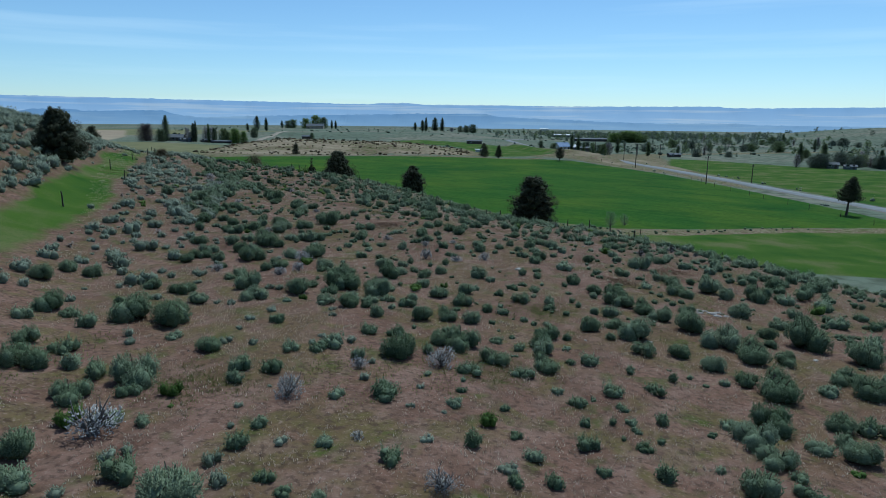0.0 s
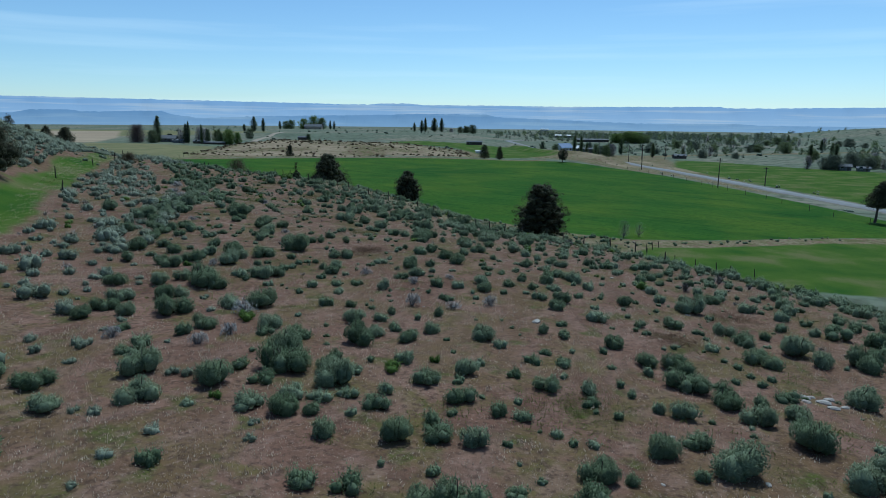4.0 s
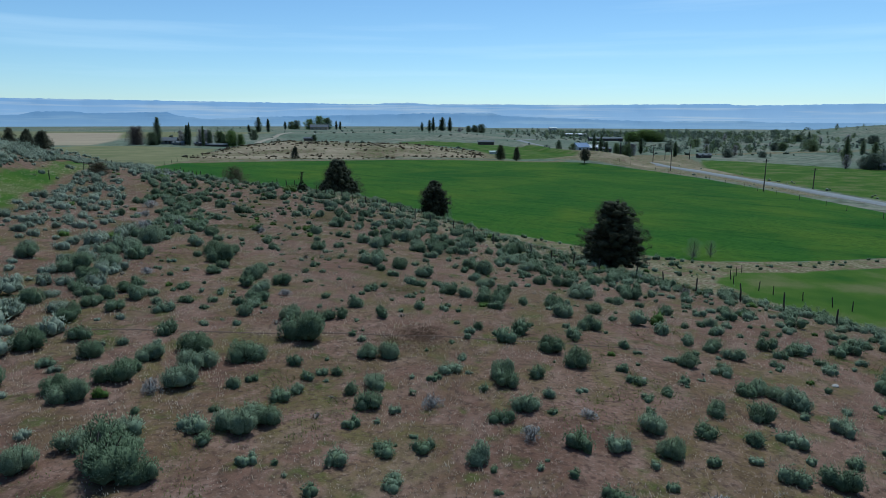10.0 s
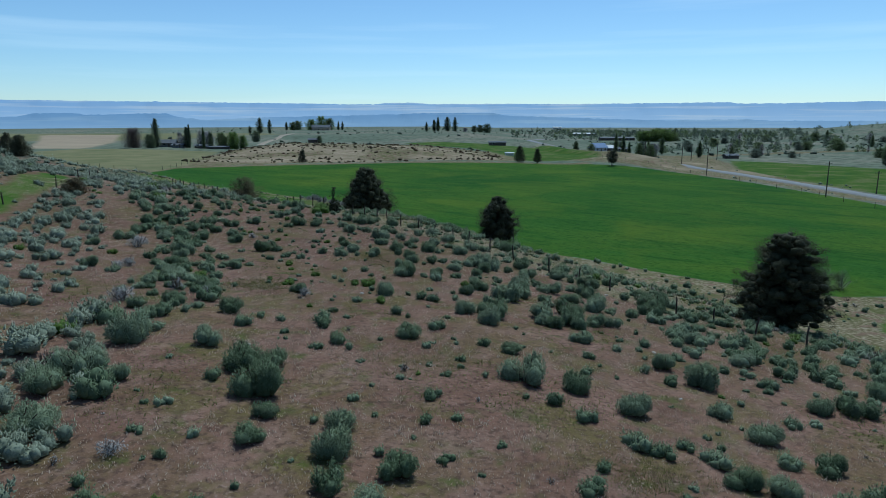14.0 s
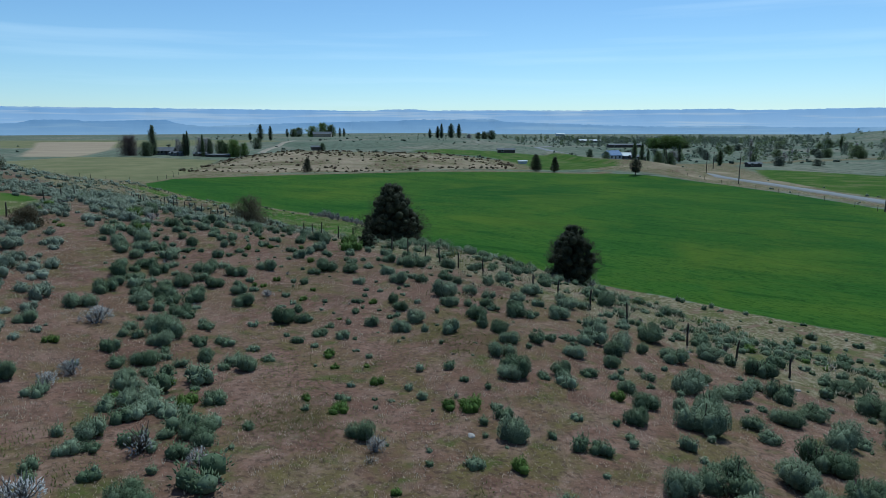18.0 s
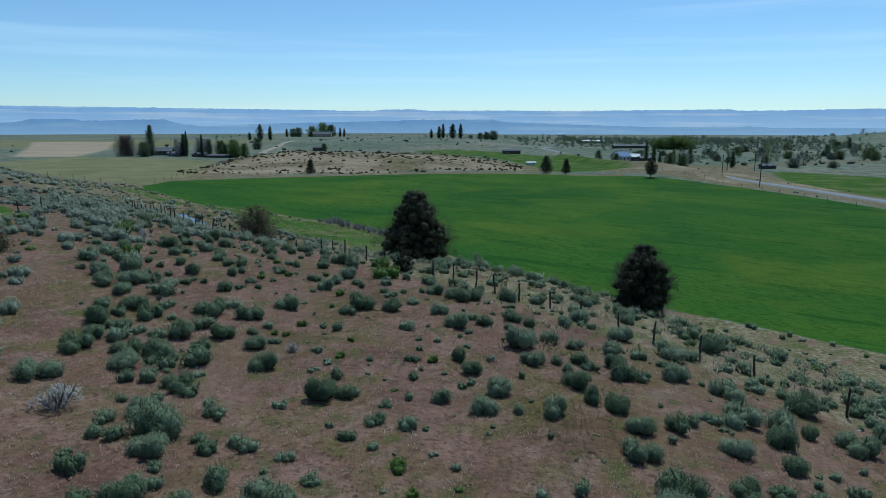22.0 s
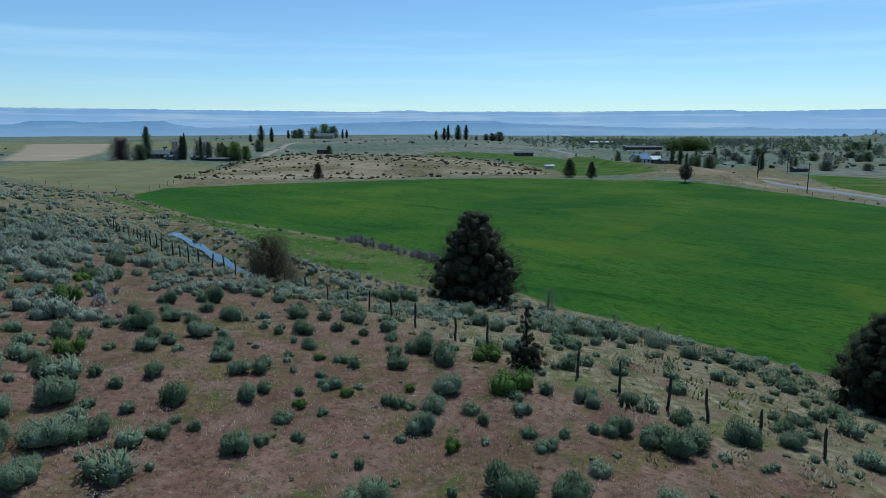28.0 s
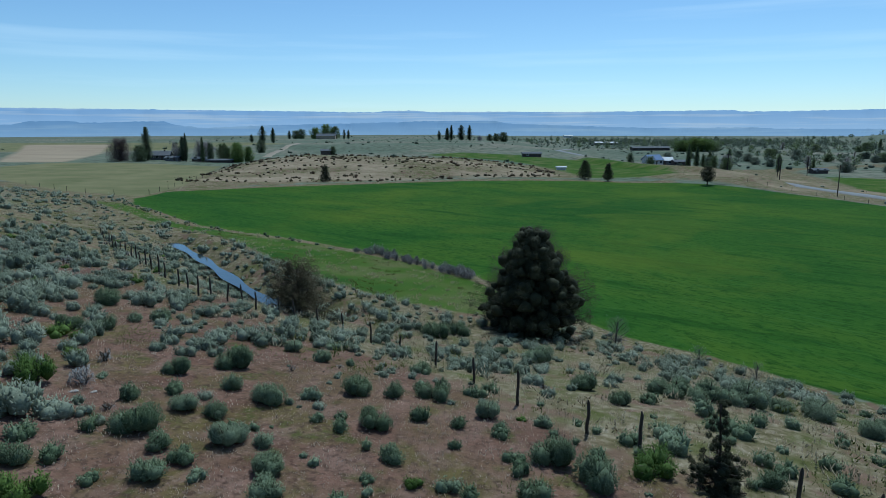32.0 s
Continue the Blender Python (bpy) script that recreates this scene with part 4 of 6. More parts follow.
SAGE_F = ((8.4, 34.5, 1.0), (-9.6, 34.5, 0.8), (-12.2, 34.9, 0.6), (4.5, 34.9, 0.5), (-5.1, 35.0, 0.7), (-6.6, 35.0, 0.6), (-3.0, 35.0, 1.3), (-9.2, 35.5, 1.0), (2.7, 35.5, 0.6), (-1.0, 35.6, 0.9), (-2.4, 35.9, 0.9), (-6.7, 36.0, 1.0), (13.9, 36.1, 1.4), (2.1, 36.5, 1.1), (7.6, 36.6, 1.0), (-14.7, 36.7, 1.0), (18.8, 36.8, 1.5), (16.8, 36.9, 1.1), (0.1, 36.9, 0.9), (-1.6, 37.0, 0.6), (5.6, 37.3, 0.8), (-13.1, 37.3, 1.0), (12.3, 37.6, 0.7), (4.8, 37.8, 0.7), (-11.3, 37.8, 1.4), (-14.4, 38.0, 1.1), (-3.4, 38.0, 1.2), (-2.3, 38.1, 0.8), (16.4, 38.2, 1.7), (-9.3, 39.1, 1.1), (5.9, 39.1, 0.5), (14.5, 39.2, 1.2),)
SAGE_G = ((-2.0, 39.4, 0.6), (-7.8, 39.5, 1.6), (-14.5, 39.6, 1.1), (0.2, 39.6, 0.7), (-12.8, 40.3, 1.2), (-5.1, 40.3, 0.7), (12.8, 40.3, 0.6), (-4.0, 40.3, 0.7), (16.1, 40.5, 0.8), (-12.1, 40.5, 0.9), (14.3, 40.9, 1.0), (11.6, 40.9, 1.0), (19.1, 41.6, 0.8), (6.2, 42.4, 1.0), (-16.2, 42.4, 1.2), (-11.0, 42.4, 0.9), (0.6, 42.7, 0.7), (-14.0, 42.7, 1.1), (-12.0, 42.8, 1.8), (-4.9, 42.8, 0.6), (-13.3, 43.8, 0.9), (-6.5, 43.8, 0.7), (6.8, 43.9, 0.9), (-11.9, 44.0, 0.6), (5.6, 44.0, 0.7), (-2.9, 44.2, 0.9), (-5.3, 44.4, 0.7), (10.4, 44.4, 1.0), (-10.1, 44.5, 0.6), (-4.2, 44.7, 0.7), (-12.4, 44.7, 0.9), (14.0, 44.8, 1.4),)
SAGE_H = ((2.8, 45.1, 1.0), (-10.7, 45.1, 0.8), (0.2, 45.1, 0.8), (8.1, 45.2, 0.7), (1.3, 45.2, 0.7), (-9.5, 45.6, 1.3), (-8.8, 45.8, 1.0), (5.5, 46.0, 0.8), (-12.8, 46.0, 0.4), (6.8, 46.3, 0.8), (12.8, 46.3, 0.8), (4.2, 46.4, 0.7), (-10.6, 46.4, 0.4), (2.6, 46.5, 1.0), (-1.9, 46.6, 0.7), (-15.0, 46.8, 1.2), (-5.2, 47.1, 0.4), (14.7, 47.2, 0.7), (16.3, 47.3, 1.0), (-6.1, 47.3, 0.9), (-16.0, 47.4, 1.0), (9.1, 47.5, 0.8), (-1.1, 47.5, 0.9), (-9.0, 47.7, 0.8), (-18.2, 47.8, 0.9), (6.6, 47.9, 0.9), (5.0, 47.9, 0.9), (15.8, 48.0, 0.9), (-12.2, 48.2, 1.3), (-8.6, 48.3, 0.7), (-6.8, 48.3, 0.7), (-10.6, 48.3, 0.7),)
SAGE_I = ((-14.6, 48.6, 1.3), (-0.2, 48.6, 0.6), (13.1, 48.6, 0.8), (3.2, 48.8, 0.5), (-6.0, 48.9, 0.9), (-10.2, 48.9, 0.4), (-1.5, 49.3, 0.9), (-14.3, 49.3, 0.7), (-8.4, 49.3, 0.6), (-17.5, 49.4, 0.6), (4.1, 49.5, 0.5), (8.6, 49.6, 1.1), (-8.0, 49.9, 0.5), (-12.4, 50.0, 1.2), (-7.5, 50.0, 0.6), (7.1, 50.1, 0.8), (-1.6, 50.3, 1.0), (3.2, 50.3, 0.6), (-0.4, 50.4, 0.8), (8.0, 50.4, 1.1), (-14.2, 50.4, 1.0), (-3.5, 50.5, 0.8), (-16.5, 50.5, 1.1), (-9.1, 50.6, 0.7), (-11.0, 50.9, 1.4), (-18.9, 50.9, 1.5), (3.0, 51.4, 0.5), (-13.1, 51.5, 1.5), (-16.0, 51.7, 0.5), (-3.0, 51.8, 0.4), (-6.6, 51.9, 1.0), (1.4, 51.9, 1.2),)
SAGE_J = ((-5.8, 51.9, 1.0), (-17.7, 52.0, 0.9), (7.2, 52.2, 0.8), (6.1, 53.0, 1.0), (-14.9, 53.2, 0.9), (5.5, 53.3, 0.5), (-9.2, 53.5, 2.0), (0.6, 53.5, 1.2), (-19.4, 54.0, 1.1), (10.4, 54.4, 0.5), (-13.9, 54.5, 0.4), (4.0, 54.7, 0.7), (8.7, 54.7, 0.9), (-12.6, 54.8, 0.4), (-2.2, 55.5, 0.6), (-21.9, 55.6, 1.1), (-18.1, 55.7, 0.9), (8.2, 55.7, 1.0), (-16.1, 55.8, 0.8), (-19.3, 55.9, 1.0), (-10.5, 56.0, 1.2), (-9.0, 56.0, 0.8), (-8.4, 56.2, 0.8), (-12.6, 56.2, 0.9), (7.2, 56.3, 0.8), (-9.7, 56.3, 0.6), (-6.6, 56.4, 0.7), (-14.6, 56.5, 0.4), (-16.9, 57.0, 0.7), (11.2, 57.0, 0.9), (-19.3, 57.1, 1.0), (-12.1, 57.2, 0.4),)
SAGE_K = ((3.0, 57.2, 1.0), (-20.4, 57.3, 0.9), (-6.8, 57.3, 0.6), (-15.8, 57.4, 0.7), (-18.1, 57.4, 1.0), (-12.7, 57.5, 0.7), (-13.4, 57.6, 0.6), (-14.7, 57.7, 0.6), (-7.9, 57.8, 0.9), (-17.7, 58.1, 0.7), (-12.7, 58.2, 1.1), (-21.4, 58.3, 0.8), (-19.1, 58.3, 1.0), (-4.9, 58.4, 0.7), (-3.6, 59.1, 0.5), (-21.7, 59.3, 0.8), (-9.6, 59.4, 0.6), (2.1, 59.6, 1.3), (-1.2, 59.6, 0.8), (-19.1, 59.7, 0.7), (-16.8, 59.7, 0.7), (-8.4, 59.8, 0.3), (-13.0, 60.1, 1.1), (-22.1, 60.3, 1.2), (-5.5, 60.5, 0.5), (-1.3, 60.7, 1.5), (-14.0, 60.8, 0.9), (10.2, 61.0, 0.9), (4.0, 61.1, 0.9), (-7.6, 61.4, 0.7), (0.5, 61.6, 0.8), (2.1, 61.8, 1.3),)
SAGE_L = ((-2.7, 61.8, 1.0), (-18.4, 61.9, 0.5), (-12.5, 61.9, 1.0), (-23.4, 62.0, 1.8), (-3.4, 62.3, 1.0), (-14.1, 62.5, 1.3), (-7.0, 62.5, 0.6), (-22.2, 62.8, 1.6), (-16.5, 63.0, 0.9), (-27.0, 63.4, 1.4), (-3.7, 63.5, 0.8), (-0.4, 63.7, 1.0), (-1.5, 63.8, 0.7), (-5.1, 63.8, 0.7), (-14.3, 64.1, 1.1), (-5.7, 64.2, 0.8), (-4.2, 64.4, 0.5), (-16.5, 64.6, 0.9), (-11.9, 64.8, 0.5), (6.2, 64.8, 1.0), (4.2, 65.3, 1.8), (-23.3, 65.4, 1.5), (-1.2, 65.6, 1.3), (-6.8, 65.8, 0.7), (-17.0, 66.3, 1.7), (-21.7, 66.3, 1.0), (-22.9, 66.5, 1.5), (-11.7, 66.7, 0.6), (-7.7, 66.9, 0.8), (-4.9, 66.9, 1.3), (-18.9, 67.1, 0.6), (0.5, 67.3, 0.6),)
SAGE_M = ((-1.9, 67.5, 0.9), (7.8, 67.9, 1.4), (-18.3, 68.3, 1.6), (-6.6, 68.4, 1.3), (-17.3, 68.7, 1.3), (-11.2, 68.7, 0.4), (2.4, 68.9, 1.1), (-8.5, 68.9, 1.5), (3.9, 69.2, 1.3), (-14.4, 69.7, 0.3), (-10.7, 69.7, 0.4), (-22.9, 69.9, 1.9), (-20.4, 70.3, 1.1), (-1.2, 71.0, 1.7), (-16.3, 71.0, 0.5), (1.8, 71.6, 0.7), (-15.6, 72.0, 0.9), (6.6, 72.1, 1.3), (-8.6, 72.6, 1.0), (-2.0, 73.0, 1.2), (-9.6, 73.3, 0.6), (-12.9, 73.9, 1.3), (2.3, 74.8, 1.3), (-25.1, 74.8, 0.9), (-21.1, 75.2, 1.2), (-11.7, 75.5, 0.8), (-22.7, 75.6, 0.7), (-23.9, 76.2, 1.0), (-4.8, 76.4, 1.1), (-1.6, 76.7, 0.8), (-13.1, 77.0, 0.4), (-16.8, 77.2, 0.6),)
SAGE_N = ((-13.7, 77.4, 0.7), (-9.0, 77.5, 1.4), (-11.2, 77.5, 0.4), (-26.7, 78.3, 0.7), (-26.2, 78.6, 0.5), (-5.7, 78.7, 1.2), (-10.3, 78.9, 1.1), (-6.2, 79.2, 1.1), (-8.9, 79.2, 1.5), (1.5, 79.3, 1.2), (-26.6, 79.4, 0.9), (-4.4, 79.4, 1.4), (-15.9, 79.5, 0.6), (-24.7, 79.7, 0.6), (-23.7, 79.9, 1.1), (-3.2, 80.3, 1.2), (-2.3, 80.4, 0.9), (-6.2, 80.5, 1.5), (-12.0, 81.0, 0.7), (-22.7, 81.0, 0.6), (-12.7, 81.1, 0.7), (-19.2, 81.1, 1.0), (-14.6, 81.6, 1.2), (-27.3, 81.7, 0.8), (-8.9, 81.9, 0.7), (-26.2, 81.9, 1.4), (-4.4, 82.0, 1.6), (-29.9, 82.2, 0.7), (-14.7, 83.3, 0.7), (-27.7, 83.3, 1.1), (-31.9, 83.6, 1.0), (-10.0, 83.8, 1.1),)
SAGE_O = ((-5.2, 84.1, 0.8), (-15.0, 84.1, 0.5), (-20.4, 84.2, 0.5), (-7.5, 84.5, 1.8), (-2.2, 84.6, 1.5), (-17.6, 84.8, 0.6), (-1.2, 85.1, 0.8), (-27.7, 85.1, 0.6), (0.2, 85.1, 1.0), (-27.0, 85.3, 0.7), (-5.2, 85.4, 0.9), (-9.2, 85.7, 1.1), (-29.2, 85.8, 0.8), (-6.6, 86.1, 1.5), (-7.5, 86.2, 0.9), (-28.3, 86.2, 1.1), (-3.4, 86.3, 1.3), (-24.5, 86.4, 1.0), (1.8, 86.7, 1.5), (-16.0, 86.8, 0.4), (-27.8, 86.9, 0.7), (-11.9, 87.1, 0.8), (-25.2, 87.2, 0.8), (-14.1, 87.4, 1.2), (-26.4, 87.4, 0.9), (-30.3, 87.4, 0.8), (-9.4, 87.5, 1.0), (-24.0, 87.8, 0.6), (-12.7, 87.9, 0.6), (-1.4, 88.0, 1.4), (-16.5, 88.1, 0.6), (-13.7, 88.2, 1.4),)
SAGE_P = ((-11.9, 88.5, 1.1), (-28.6, 88.7, 1.2), (-6.2, 88.9, 1.7), (-10.6, 88.9, 0.8), (-4.4, 89.0, 1.5), (-9.4, 89.0, 0.6), (-25.0, 89.1, 0.5), (-30.0, 89.5, 0.7), (-30.8, 89.5, 0.8), (-26.4, 89.6, 0.8), (2.7, 89.7, 1.9), (-7.7, 89.9, 0.8), (-1.6, 90.0, 1.3), (-29.1, 90.1, 1.6), (-35.2, 90.1, 1.0), (-14.2, 90.5, 1.1), (-5.0, 90.6, 0.9), (-23.4, 90.7, 0.7), (-9.2, 90.9, 1.0), (-2.4, 91.2, 0.9), (-30.1, 91.2, 1.2), (-10.7, 91.6, 1.1), (-27.9, 91.6, 0.7), (-21.6, 91.9, 0.7), (-22.7, 92.1, 0.7), (-13.7, 92.3, 1.0), (-12.3, 92.8, 0.9), (-8.5, 93.0, 1.3), (-17.8, 93.2, 0.6), (-16.5, 93.2, 1.0), (-19.0, 93.4, 1.0), (3.1, 93.4, 1.4),)
SAGE_Q = ((-11.6, 93.6, 0.7), (-22.5, 93.6, 0.5), (-30.1, 93.7, 1.1), (-34.9, 93.7, 1.4), (-5.4, 93.8, 1.4), (-24.9, 93.8, 1.3), (-0.6, 94.0, 1.5), (-14.0, 94.2, 1.2), (-10.5, 94.3, 0.8), (-24.0, 94.3, 0.9), (4.9, 94.4, 1.1), (-20.6, 94.4, 0.9), (-15.0, 94.5, 0.9), (-6.7, 94.5, 0.9), (-9.3, 94.5, 1.4), (-7.6, 94.7, 1.3), (-18.4, 95.1, 1.1), (-32.7, 95.5, 1.4), (-2.8, 95.7, 1.5), (-24.7, 96.0, 0.7), (-15.0, 96.1, 1.3), (-32.0, 96.1, 0.7), (-31.3, 96.4, 0.7), (-21.7, 96.4, 0.6), (-27.6, 96.5, 1.2), (-35.2, 96.5, 1.2), (-33.4, 96.7, 1.1), (-32.1, 96.9, 1.4), (-19.2, 97.1, 1.0), (-5.1, 97.6, 1.7), (-30.7, 97.8, 0.9), (-15.2, 98.0, 0.8),)
SAGE_R = ((-8.1, 98.1, 1.4), (-12.8, 98.1, 1.2), (-35.3, 98.3, 1.0), (-21.8, 98.3, 0.6), (-11.9, 98.3, 0.8), (-28.5, 98.6, 1.1), (-19.8, 98.7, 0.9), (-26.0, 98.7, 0.5), (-16.5, 98.7, 1.0), (-14.0, 98.8, 0.7), (-32.9, 98.8, 0.8), (-15.4, 99.0, 0.8), (-10.2, 99.0, 1.3), (-33.9, 99.1, 0.6), (-32.1, 99.3, 1.3), (-14.4, 99.4, 0.9), (-28.0, 99.4, 0.5), (-30.4, 99.4, 1.1), (-34.9, 99.5, 1.0), (-12.7, 99.6, 1.1), (-36.1, 99.8, 1.3), (-29.2, 100.2, 0.7), (-19.3, 100.3, 0.4), (-16.9, 100.6, 1.6), (-10.2, 100.7, 0.7), (-21.6, 100.9, 0.4), (-35.6, 101.0, 0.8), (-34.3, 101.1, 1.1), (-28.8, 101.4, 0.6), (-12.4, 101.6, 1.1), (-19.7, 101.6, 0.4), (-11.0, 101.6, 0.8),)
SAGE_S = ((-14.1, 101.8, 0.9), (-25.5, 102.0, 0.7), (-15.2, 102.2, 1.1), (-29.9, 102.3, 1.2), (-19.2, 102.3, 0.4), (-35.5, 102.3, 1.3), (-32.0, 102.4, 1.4), (-9.2, 102.5, 1.5), (-22.3, 102.6, 0.8), (-34.2, 102.9, 0.7), (-21.2, 102.9, 0.3), (-7.9, 103.2, 1.0), (-19.6, 103.2, 1.3), (-17.2, 103.2, 0.7), (-18.3, 103.8, 0.9), (-31.2, 103.8, 0.8), (-37.0, 104.3, 1.2), (-16.0, 104.4, 0.8), (-11.0, 104.5, 1.5), (-19.1, 104.6, 0.7), (-25.5, 104.7, 0.8), (-28.5, 104.8, 1.4), (-16.9, 105.2, 1.2), (-20.7, 105.2, 1.0), (-38.7, 105.5, 1.3), (-13.9, 105.6, 1.0), (-25.1, 105.7, 1.5), (-5.7, 105.8, 1.7), (-23.2, 105.8, 1.3), (-37.4, 106.0, 1.6), (-35.5, 106.5, 0.8), (-36.8, 106.7, 1.1),)
SAGE_T = ((-32.7, 106.9, 0.9), (-22.2, 107.0, 0.7), (-39.7, 107.0, 1.1), (-35.0, 107.1, 0.7), (-40.8, 107.3, 0.8), (-32.1, 107.3, 0.5), (-12.7, 107.5, 1.5), (-31.1, 107.6, 0.6), (-34.1, 107.7, 0.6), (-34.8, 107.9, 0.5), (-23.5, 108.3, 0.7), (-38.7, 108.4, 1.5), (-31.8, 108.8, 0.7), (-20.0, 109.1, 0.9), (-19.1, 109.1, 1.7), (-24.0, 109.1, 0.6), (-27.4, 109.1, 1.0), (-35.4, 109.2, 1.1), (-22.9, 109.2, 0.6), (-25.4, 109.7, 0.6), (-21.7, 109.7, 0.6), (-20.9, 109.8, 1.1), (-33.3, 110.0, 0.9), (-16.6, 110.2, 1.2), (-40.1, 110.2, 1.0), (-14.6, 110.5, 1.1), (-25.8, 110.5, 0.7), (-27.9, 110.6, 0.5), (-27.1, 110.7, 1.0), (-24.0, 110.7, 0.7), (-28.5, 110.7, 0.7), (-36.8, 110.9, 0.9),)
SAGE_U = ((-31.7, 110.9, 0.5), (-32.9, 110.9, 0.7), (-18.2, 111.3, 1.0), (-30.8, 111.6, 0.8), (-29.8, 111.7, 0.4), (-24.2, 111.8, 0.7), (-14.3, 111.9, 0.9), (-34.2, 112.1, 0.9), (-26.5, 112.1, 1.3), (-21.3, 112.2, 1.0), (-19.2, 112.2, 0.8), (-19.8, 112.4, 1.0), (-31.3, 112.5, 0.6), (-33.5, 112.5, 0.9), (-22.9, 112.7, 0.8), (-32.4, 112.7, 0.4), (-35.2, 113.2, 0.9), (-12.9, 113.2, 1.0), (-41.3, 113.4, 0.9), (-38.1, 113.4, 0.9), (-37.0, 113.5, 0.5), (-30.2, 113.9, 0.8), (-35.5, 114.2, 1.0), (-37.7, 114.3, 0.7), (-32.9, 114.3, 0.4), (-28.6, 114.3, 0.9), (-30.8, 114.3, 0.6), (-38.5, 114.9, 0.9), (-26.7, 115.2, 1.3), (-32.4, 115.4, 0.9), (-28.8, 115.4, 0.6), (-36.9, 115.4, 1.1),)
SAGE_V = ((-35.9, 115.5, 0.8), (-39.5, 115.8, 1.4), (-28.9, 116.2, 0.6), (-21.4, 116.2, 0.9), (-27.6, 116.3, 1.3), (-30.6, 116.6, 0.5), (-34.0, 117.2, 0.7), (-37.8, 117.3, 0.9), (-38.8, 117.5, 1.0), (-34.9, 117.7, 0.6), (-33.2, 117.7, 1.1), (-29.1, 118.0, 0.7), (-40.7, 118.2, 0.9), (-30.5, 118.4, 0.8), (-31.7, 118.6, 0.8), (-39.8, 118.8, 0.8), (-36.7, 118.9, 1.2), (-36.0, 119.0, 0.4), (-27.6, 119.2, 0.6), (-42.4, 119.5, 0.4), (-29.4, 119.6, 1.0), (-35.5, 119.8, 0.7), (-38.2, 119.9, 0.9), (-34.1, 120.8, 1.3), (-32.7, 120.9, 0.9), (-40.4, 121.0, 1.0), (-31.3, 121.2, 1.1), (-38.8, 122.5, 1.4), (-29.0, 122.9, 0.7), (-23.8, 123.2, 1.0), (-13.2, 124.0, 1.4), (-22.4, 124.2, 0.8),)
SAGE_W = ((-46.7, 124.9, 1.1), (-33.7, 125.0, 0.5), (-36.1, 125.1, 0.9), (-31.9, 125.2, 0.9), (-34.9, 125.3, 0.6), (-45.7, 125.6, 1.1), (-14.4, 125.6, 1.8), (-19.3, 125.8, 1.6), (-17.6, 125.9, 1.7), (-24.6, 126.0, 1.3), (-16.0, 126.0, 1.2), (-37.6, 126.4, 1.0), (-20.8, 126.7, 1.7), (-45.3, 127.9, 0.9), (-36.2, 128.5, 0.8), (-44.4, 128.6, 0.9), (-48.2, 131.1, 1.6), (-33.1, 132.8, 0.9), (-25.3, 135.1, 1.9), (-27.2, 138.2, 1.1), (-31.4, 143.6, 2.2), (-29.7, 144.5, 1.5),)
RABBIT_A = ((-9.2, 14.7, 0.7), (1.3, 16.4, 0.6), (-7.4, 16.7, 0.6), (-6.3, 28.6, 0.4), (-1.3, 31.8, 0.7), (0.2, 33.0, 0.4), (-7.8, 36.9, 0.8), (-14.3, 47.0, 0.5), (-1.8, 59.8, 0.5), (-17.6, 59.9, 0.4), (-14.6, 79.4, 0.6), (-25.2, 82.4, 0.7), (-20.3, 83.1, 0.7), (-21.6, 83.9, 0.4), (-16.6, 83.9, 0.6), (-15.9, 84.0, 0.9), (-19.4, 86.0, 0.5), (-10.1, 86.2, 0.6), (-21.2, 87.6, 0.4), (-32.9, 87.9, 0.6), (-21.7, 88.9, 0.6), (-20.9, 98.3, 0.5), (-24.9, 98.4, 0.5), (-24.7, 100.5, 0.4), (-27.8, 100.5, 0.4), (-28.3, 100.5, 0.4), (-27.3, 102.2, 0.5), (-31.8, 107.7, 0.2), (-26.4, 108.0, 0.6), (-31.5, 109.8, 0.5), (-30.1, 111.0, 0.5), (-40.2, 111.8, 1.1),)
RABBIT_B = ((-28.0, 112.0, 0.5), (-24.3, 112.6, 1.5), (-31.7, 114.3, 0.5), (-24.8, 116.1, 1.3), (-44.0, 118.2, 1.3), (-44.3, 121.1, 0.6),)
DEAD_A = ((-0.0, 12.7, 0.8), (-8.3, 14.2, 1.3), (-2.0, 14.8, 0.4), (-4.4, 17.1, 1.0), (-2.7, 20.0, 0.6), (0.1, 20.9, 1.1), (-8.6, 33.2, 0.8), (-12.0, 33.9, 0.8), (-7.8, 34.6, 0.8), (-8.4, 38.0, 1.1), (-1.1, 41.1, 0.9), (0.9, 41.1, 0.8), (2.9, 42.3, 0.8), (-1.1, 45.5, 0.7), (0.9, 47.2, 0.6), (-4.0, 47.5, 0.7), (-13.0, 47.6, 0.7), (-11.7, 59.8, 0.7), (-19.7, 61.9, 0.7), (-26.1, 75.7, 1.2), (-23.2, 78.4, 0.7), (-18.8, 80.2, 0.7), (-30.3, 83.2, 0.8), (-30.1, 84.6, 0.9), (-32.7, 91.1, 1.4), (-27.0, 98.5, 0.7), (-42.6, 118.8, 0.9),)
SAGE_X = ((-4.9, 31.2, 1.6), (-3.3, 31.6, 1.0), (0.2, 27.9, 0.7), (-2.8, 24.0, 0.7), (-1.7, 24.0, 0.7), (0.8, 23.1, 1.3), (2.9, 23.4, 0.6), (3.9, 24.0, 0.9), (4.4, 25.5, 1.0), (-2.8, 20.8, 0.6), (3.7, 27.6, 0.4), (-31.7, 121.9, 0.8), (-29.7, 122.0, 0.8), (11.6, 25.5, 1.4), (7.7, 27.5, 0.9), (5.4, 22.2, 0.7),)
